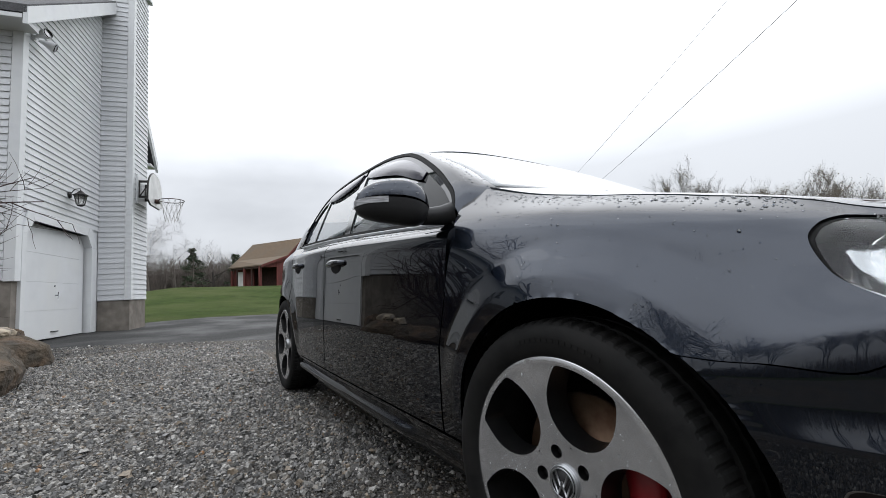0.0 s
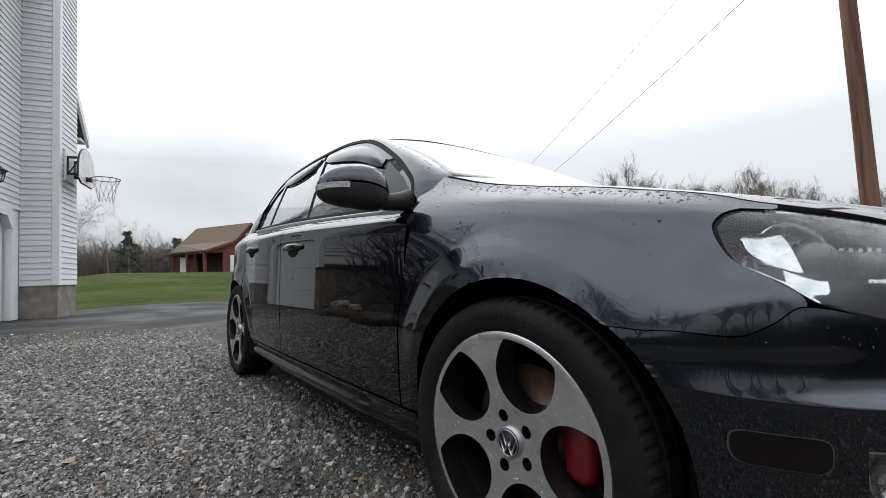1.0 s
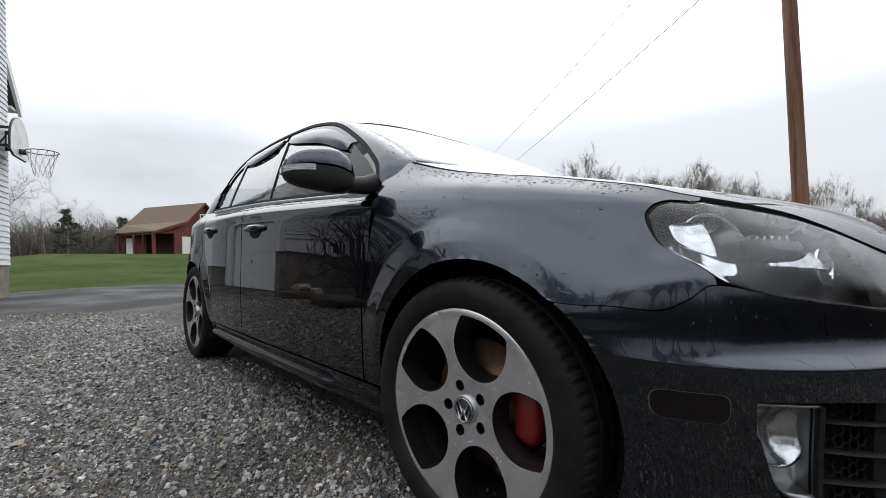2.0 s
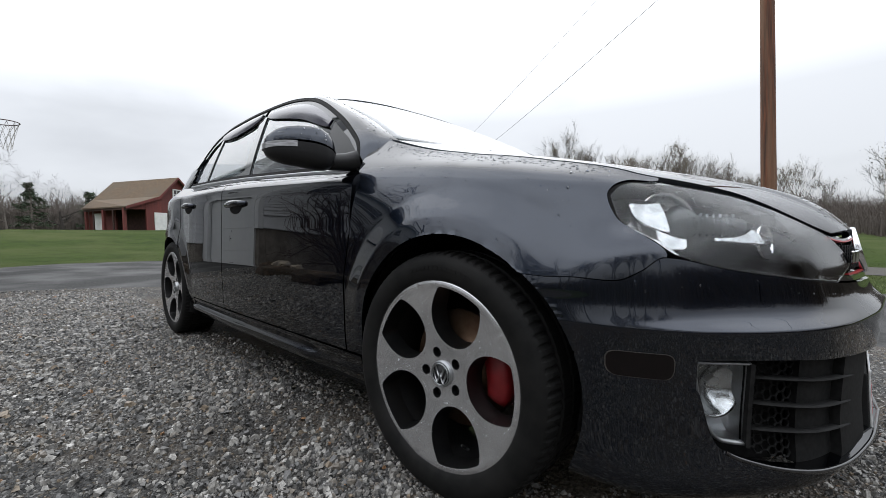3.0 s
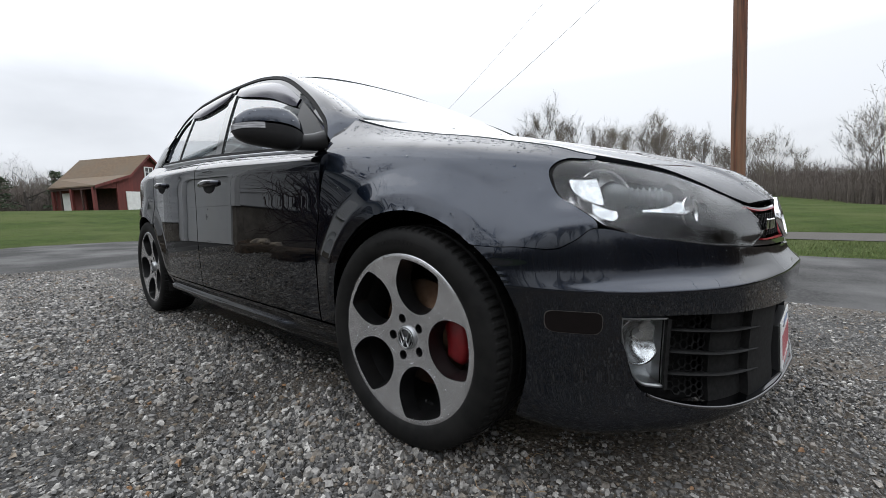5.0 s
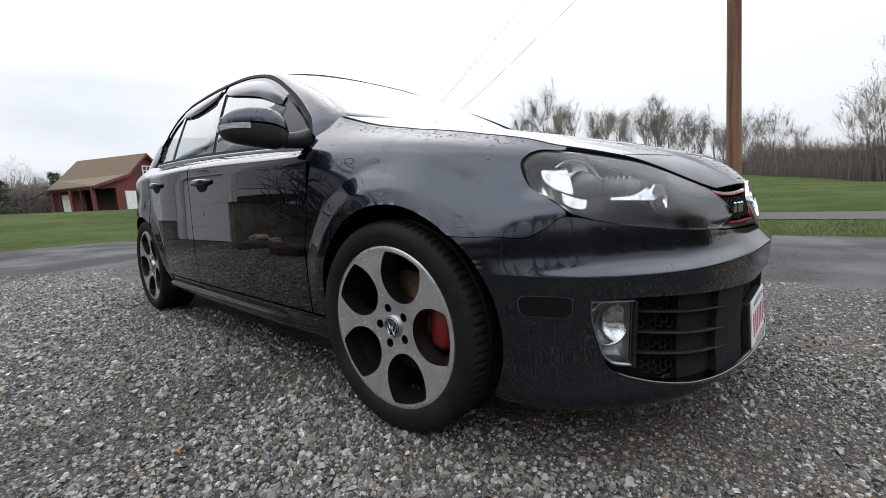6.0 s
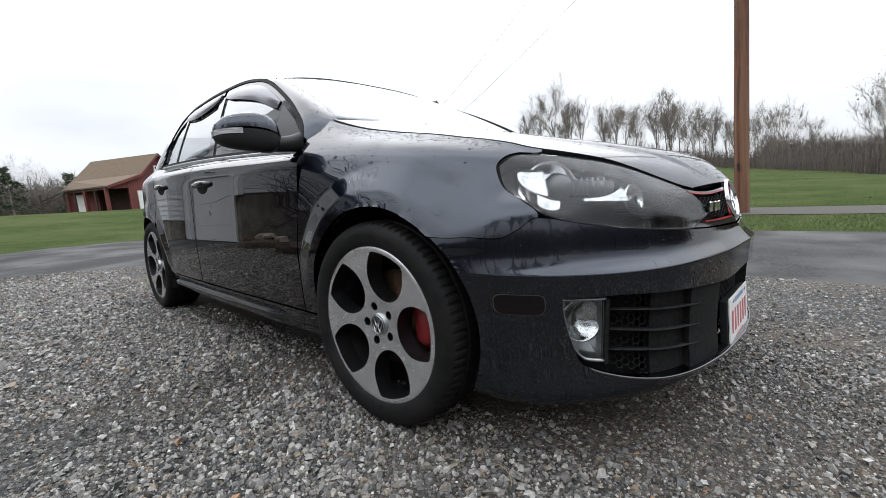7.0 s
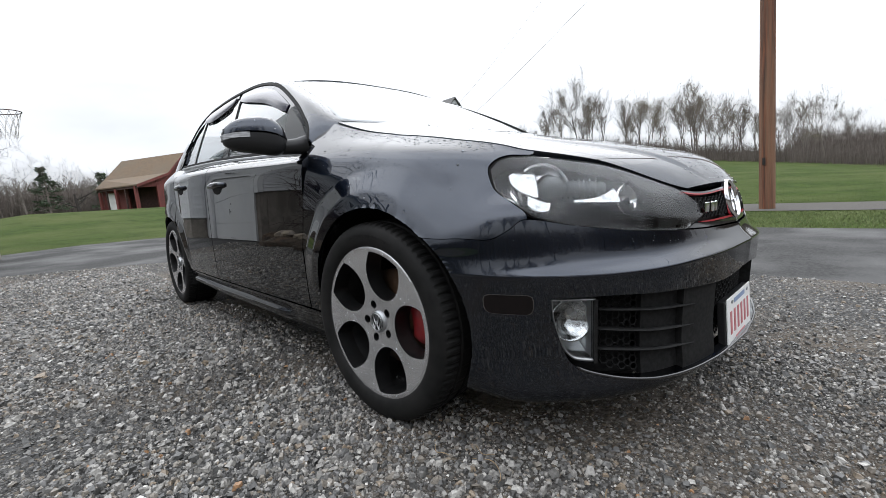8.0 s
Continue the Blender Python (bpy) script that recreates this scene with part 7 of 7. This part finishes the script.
def verge(rng, n):
    return np.stack([rng.uniform(-14, 9, n), rng.uniform(5.42, 7.8, n)], -1)


def field(rng, n):
    y = 9.55 + 26 * rng.uniform(0, 1, n) ** 2
    return np.stack([rng.uniform(-14, 10, n) * (1 + (y - 9) / 20), y], -1)


def lawn(rng, n):
    x = -12.2 - 34 * rng.uniform(0, 1, n) ** 1.6
    xy = np.stack([x, rng.uniform(-9, 11, n)], -1)
    e = np.interp(xy[:, 1], [-12, -6, -2.3, -.9, .9, 2.9, 4.3], [-10.2, -11, -11.6, -12.6, -12.4, -11.2, -8.4])
    return xy[xy[:, 0] < e - .05]


VERGE = material("pale_verge_grass", (.150, .175, .085), 1.0, specular=.05, dark=(.105, .130, .055), scale=2.0, random=.15, by="island")
blade_field("verge_grass", 60000, verge, .032, "short pale spring grass on the verge", 1, VERGE)
blade_field("field_grass", 42000, field, .020, "mown spring grass on the rising field", 2)
blade_field("lawn_grass", 48000, lawn, .018, "short green lawn behind the drive", 3)


# ---------------------------------------------------------------- boulders, shrub and rain
BOULDER = material("mossy_boulder", (.100, .066, .040), .9, dark=(.022, .018, .014), scale=7, bump=1.0, bump_scale=12, bump_depth=.06, patch=(.060, .048, .032), patch_scale=3)
PALE_ROCK = material("pale_broken_rock", (.42, .36, .27), .85, dark=(.28, .23, .17), scale=9, bump=.6, bump_scale=22, bump_depth=.015, patch=(.24, .22, .20), patch_scale=5)


def rock(x, y, sx, sy, sz, seed, mat, label, turn=0.0, z=None):
    """A rough broken stone, flat beneath."""
    bm = bmesh.new()
    bmesh.ops.create_icosphere(bm, subdivisions=4, radius=1.0)
    pick = random.Random(seed)
    cuts = [Vector((pick.gauss(0, 1), pick.gauss(0, 1), pick.gauss(.3, .7))).normalized() for _ in range(9)]
    for v in bm.verts:
        p = v.co.copy()
        q = Vector([math.copysign(abs(c) ** .55, c) for c in p])
        d = 1 + .40 * noise.noise(p * 1.2 + Vector((seed, 0, seed))) - .20 * abs(noise.noise(p * 2.3 + Vector((0, seed, 0)))) - .18 * abs(noise.noise(p * 5.5 + Vector((seed, seed, 0)))) + .05 * noise.noise(p * 12.0)
        # broken faces: the surface is pulled on to a few flat cuts
        for cut in cuts:
            e = q.dot(cut) * d - .72
            if e > 0:
                d -= .85 * e / max(q.dot(cut), .2)
        v.co = Vector((q.x * sx * d, q.y * sy * d, q.z * sz * d * (.75 if q.z < 0 else 1)))
    zz = float(land(x, y)) if z is None else z
    me_ob = part("boulder", bm, mat, None, smooth=False)
    me_ob.matrix_world = pose(x, y, zz + sz * .45, 0, 0, turn)
    return tagged(me_ob, label, "rock", "boulders beside the drive")


rock(-3.80, -2.80, .48, .38, .25, 3.1, BOULDER, "large brown mossy boulder beside the gravel", 20)
rock(-3.1, -3.05, .42, .34, .24, 8.7, BOULDER, "brown boulder half sunk beside the gravel", 70)
rock(-5.3, -2.98, .58, .44, .24, 5.2, BOULDER, "dark weathered boulder beside the gravel", 10)
rock(-6.3, -3.35, .40, .34, .26, 1.7, BOULDER, "dark weathered boulder beside the gravel", 60)
rock(-5.25, -3.04, .17, .13, .07, 4.4, PALE_ROCK, "small pale broken rock on the boulders", 30, z=.50)
rock(-5.50, -3.12, .20, .14, .08, 6.1, PALE_ROCK, "small pale tan rock on the boulders", 75, z=.50)
rock(-5.05, -3.12, .15, .11, .06, 2.6, PALE_ROCK, "small pale broken rock on the boulders", 10, z=.47)
bed_ob = strip_of("planting_bed", [(-7.0, -3.7), (-5.6, -3.1), (-4.2, -3.0), (-2.6, -3.2), (-1.2, -3.9)], [(-7.2, -6.5), (-5.6, -6.5), (-4.2, -6.4), (-2.6, -6.2), (-1.2, -5.6)], 30, 12, .10, material("dark_leaf_mulch", (.060, .042, .030), .95, dark=(.030, .022, .016), scale=40, bump=.8, bump_scale=50, bump_depth=.02), "dark leaf mulch behind the boulders", "planting bed")

SHRUB = material("reddish_twigs", (.060, .036, .032), .85, dark=(.035, .024, .022), scale=30)


def shrub(seed, height, stems):
    rng = random.Random(seed)
    bm = bmesh.new()

    def grow(p, d, ln, r, level):
        pts = [p]
        q = Vector(d)
        for _ in range(4):
            q = (q + Vector((rng.uniform(-1, 1), rng.uniform(-1, 1), rng.uniform(-.5, .8))) * .22).normalized()
            pts.append(pts[-1] + q * ln / 4)
        tube(bm, pts, [r * (1 - .6 * i / 4) for i in range(5)], 5, caps=False)
        if level < 3:
            for _ in range(rng.randint(3, 4)):
                k = rng.randint(1, 4)
                side = q.orthogonal().normalized()
                side.rotate(Matrix.Rotation(rng.uniform(0, 6.28), 3, q))
                grow(pts[k], (q * .55 + side * .75).normalized(), ln * rng.uniform(.45, .7), r * .55, level + 1)

    for _ in range(stems):
        a = rng.uniform(0, 6.28)
        grow(Vector((rng.uniform(-.1, .1), rng.uniform(-.1, .1), 0)), Vector((math.cos(a) * .7, math.sin(a) * .7, 1)).normalized(), height * .55, .021, 0)
    return part("bare_shrub", bm, SHRUB, None)


bush_a = shrub(4, 2.6, 15)
bush_a.matrix_world = pose(-5.30, -4.20, float(land(-5.30, -4.20)) + .25)
tagged(bush_a, "leafless reddish-brown shrub behind the boulders", "shrub", "shrubs by the house")
bush_b = shrub(9, 1.8, 8)
bush_b.matrix_world = pose(-6.0, -4.55, float(land(-6.0, -4.55)) + .10)
tagged(bush_b, "leafless reddish-brown shrub close to the house wall", "shrub", "shrubs by the house")
yard_tree = bare_tree("bare_tree", 6.5, 77, levels=4, spread=.6, forks=(3, 5), thick=.02)
stand(yard_tree, -4.6, -6.6, 30)
tagged(yard_tree, "bare spreading tree in the front yard", "tree")

# rain drops standing on the car
WATER = material("rain_water", (.95, .97, .98), .0, glass=1.0, ior=1.33)


def drops(name, P, N, count, seed, size, parent, label):
    """Beads of water on points P with normals N, in one mesh."""
    rng = np.random.default_rng(seed)
    pick = rng.integers(0, len(P), count)
    base, nn = P[pick], N[pick]
    rad = np.clip(rng.lognormal(math.log(size), .45, count), size * .4, size * 3)
    a = np.cross(nn, np.where(np.abs(nn[:, 2:]) < .9, [[0, 0, 1.0]], [[1.0, 0, 0]]))
    a /= np.linalg.norm(a, axis=1, keepdims=True)
    b = np.cross(nn, a)
    prof = [(1.0, -.05), (.82, .38), (.42, .60)]
    V, F = [], []
    for k in range(count):
        o = len(V)
        st = rng.uniform(.8, 1.35)
        for r, h in prof:
            for j in range(7):
                t = 2 * math.pi * j / 7
                V.append(base[k] + rad[k] * (r * math.cos(t) * a[k] + st * r * math.sin(t) * b[k] + h * nn[k]))
        V.append(base[k] + rad[k] * .66 * nn[k])
        for q in range(2):
            for j in range(7):
                F.append((o + q * 7 + j, o + q * 7 + (j + 1) % 7, o + (q + 1) * 7 + (j + 1) % 7, o + (q + 1) * 7 + j))
        for j in range(7):
            F.append((o + 14 + j, o + 14 + (j + 1) % 7, o + 21))
    ob = raw(name, V, F, WATER, parent, label, smooth=True)
    return tagged(ob, kind="stuff")


def scatter(s0, s1, r0, r1, n, seed, power=1.0):
    rng = np.random.default_rng(seed)
    S = rng.uniform(s0, s1, n)
    R = r0 + (r1 - r0) * rng.uniform(0, 1, n) ** power
    p = loft(S, R)
    nn = np.cross(loft(S + .02, R) - p, loft(S, R - .02) - p)
    nn /= np.maximum(np.linalg.norm(nn, axis=1, keepdims=True), 1e-9)
    nn *= np.sign((nn * (p - HEART)).sum(1, keepdims=True))
    return p, nn


p, n = scatter(4.3, 7.8, 8.25, 8.92, 900, 1, .45)
drops("rain_film", p, n, 700, 1, .0014, car, "clear rain beads along the wing's upper edge")
p, n = scatter(1.9, 3.7, 8.62, 6.6, 2400, 2, 1.7)
drops("rain_film", p, n, 1700, 2, .0010, car, "clear rain beads on the headlamp")
p, n = scatter(1.3, 5.0, 5.3, 5.75, 500, 3)
drops("rain_film", p, n, 60, 3, .0011, car, "clear rain beads on the bumper")
p, n = scatter(4.4, 7.6, 6.4, 8.4, 500, 13)
drops("rain_film", p, n, 150, 13, .0013, car, "a few rain beads running down the wing")
hn = np.cross(np.gradient(hood_P, axis=0), np.gradient(hood_P, axis=1))
hn /= np.maximum(np.linalg.norm(hn, axis=-1, keepdims=True), 1e-9)
hn *= np.sign(hn[..., 2:])
sel = (np.abs(u) > .80) & (u > 0)
drops("rain_film", hood_P[:, sel].reshape(-1, 3), hn[:, sel].reshape(-1, 3), 700, 4, .0015, car, "clear rain beads along the bonnet's edge")
drops("rain_film", hood_P[:, u > -.6].reshape(-1, 3), hn[:, u > -.6].reshape(-1, 3), 800, 5, .0016, car, "clear rain beads over the bonnet")
face_pts = np.array([q for q in wheel_face(72)[0] if .088 < math.hypot(q[0], q[2]) < .236])
jit = np.random.default_rng(31).uniform(-.006, .006, (len(face_pts) * 2, 3)) * [1, 0, 1]
face_pts = np.concatenate([face_pts, face_pts]) + jit
hub_to = np.hypot(face_pts[:, 0], face_pts[:, 2])
face_pts = face_pts[(hub_to > .09) & (hub_to < .236)]
drops("rain_film", face_pts, np.tile([0.0, -1.0, 0.0], (len(face_pts), 1)), 420, 14, .0010, wheel_fr, "fine rain beads on the wheel's face")
for ob in car.children:
    if ob.name.startswith("door_mirror") and ob.data.vertices[0].co.y < 0:
        cap = np.array([v.co[:] for v in ob.data.vertices])
        away = cap - np.array([-.524, -.962, .93])
        away /= np.linalg.norm(away, axis=1, keepdims=True)
        up = away[:, 2] > .25
        drops("rain_film", cap[up], away[up], 90, 15, .0019, ob, "clear rain beads on the mirror cap")
pn = normals(pill)
drops("rain_film", pill[:, 3:].reshape(-1, 3), pn[:, 3:].reshape(-1, 3), 200, 6, .0015, car, "clear rain beads on the pillar")

# dry straw strands lying on the gravel
STRAW = material("dry_straw", (.26, .19, .11), .8, dark=(.17, .12, .07), scale=60)
pick = random.Random(21)
for k in range(7):
    x, y = pick.uniform(.28, .85), pick.uniform(-.95, -.66)
    a, r, bend = pick.uniform(0, 6.28), pick.uniform(.03, .07), pick.uniform(1.2, 2.4)
    bm = bmesh.new()
    pts = []
    for i in range(12):
        t = a + bend * i / 11
        px, py = x + r * math.cos(t), y + r * math.sin(t)
        pts.append((px, py, float(land(px, py)) + .009 + .004 * math.sin(i * .8 + k)))
    tube(bm, pts, [.0011] * 11 + [.0006], 5)
    tagged(part("straw", bm, STRAW, None), "dry tan straw strand lying on the gravel", "straw", "straw on the gravel")
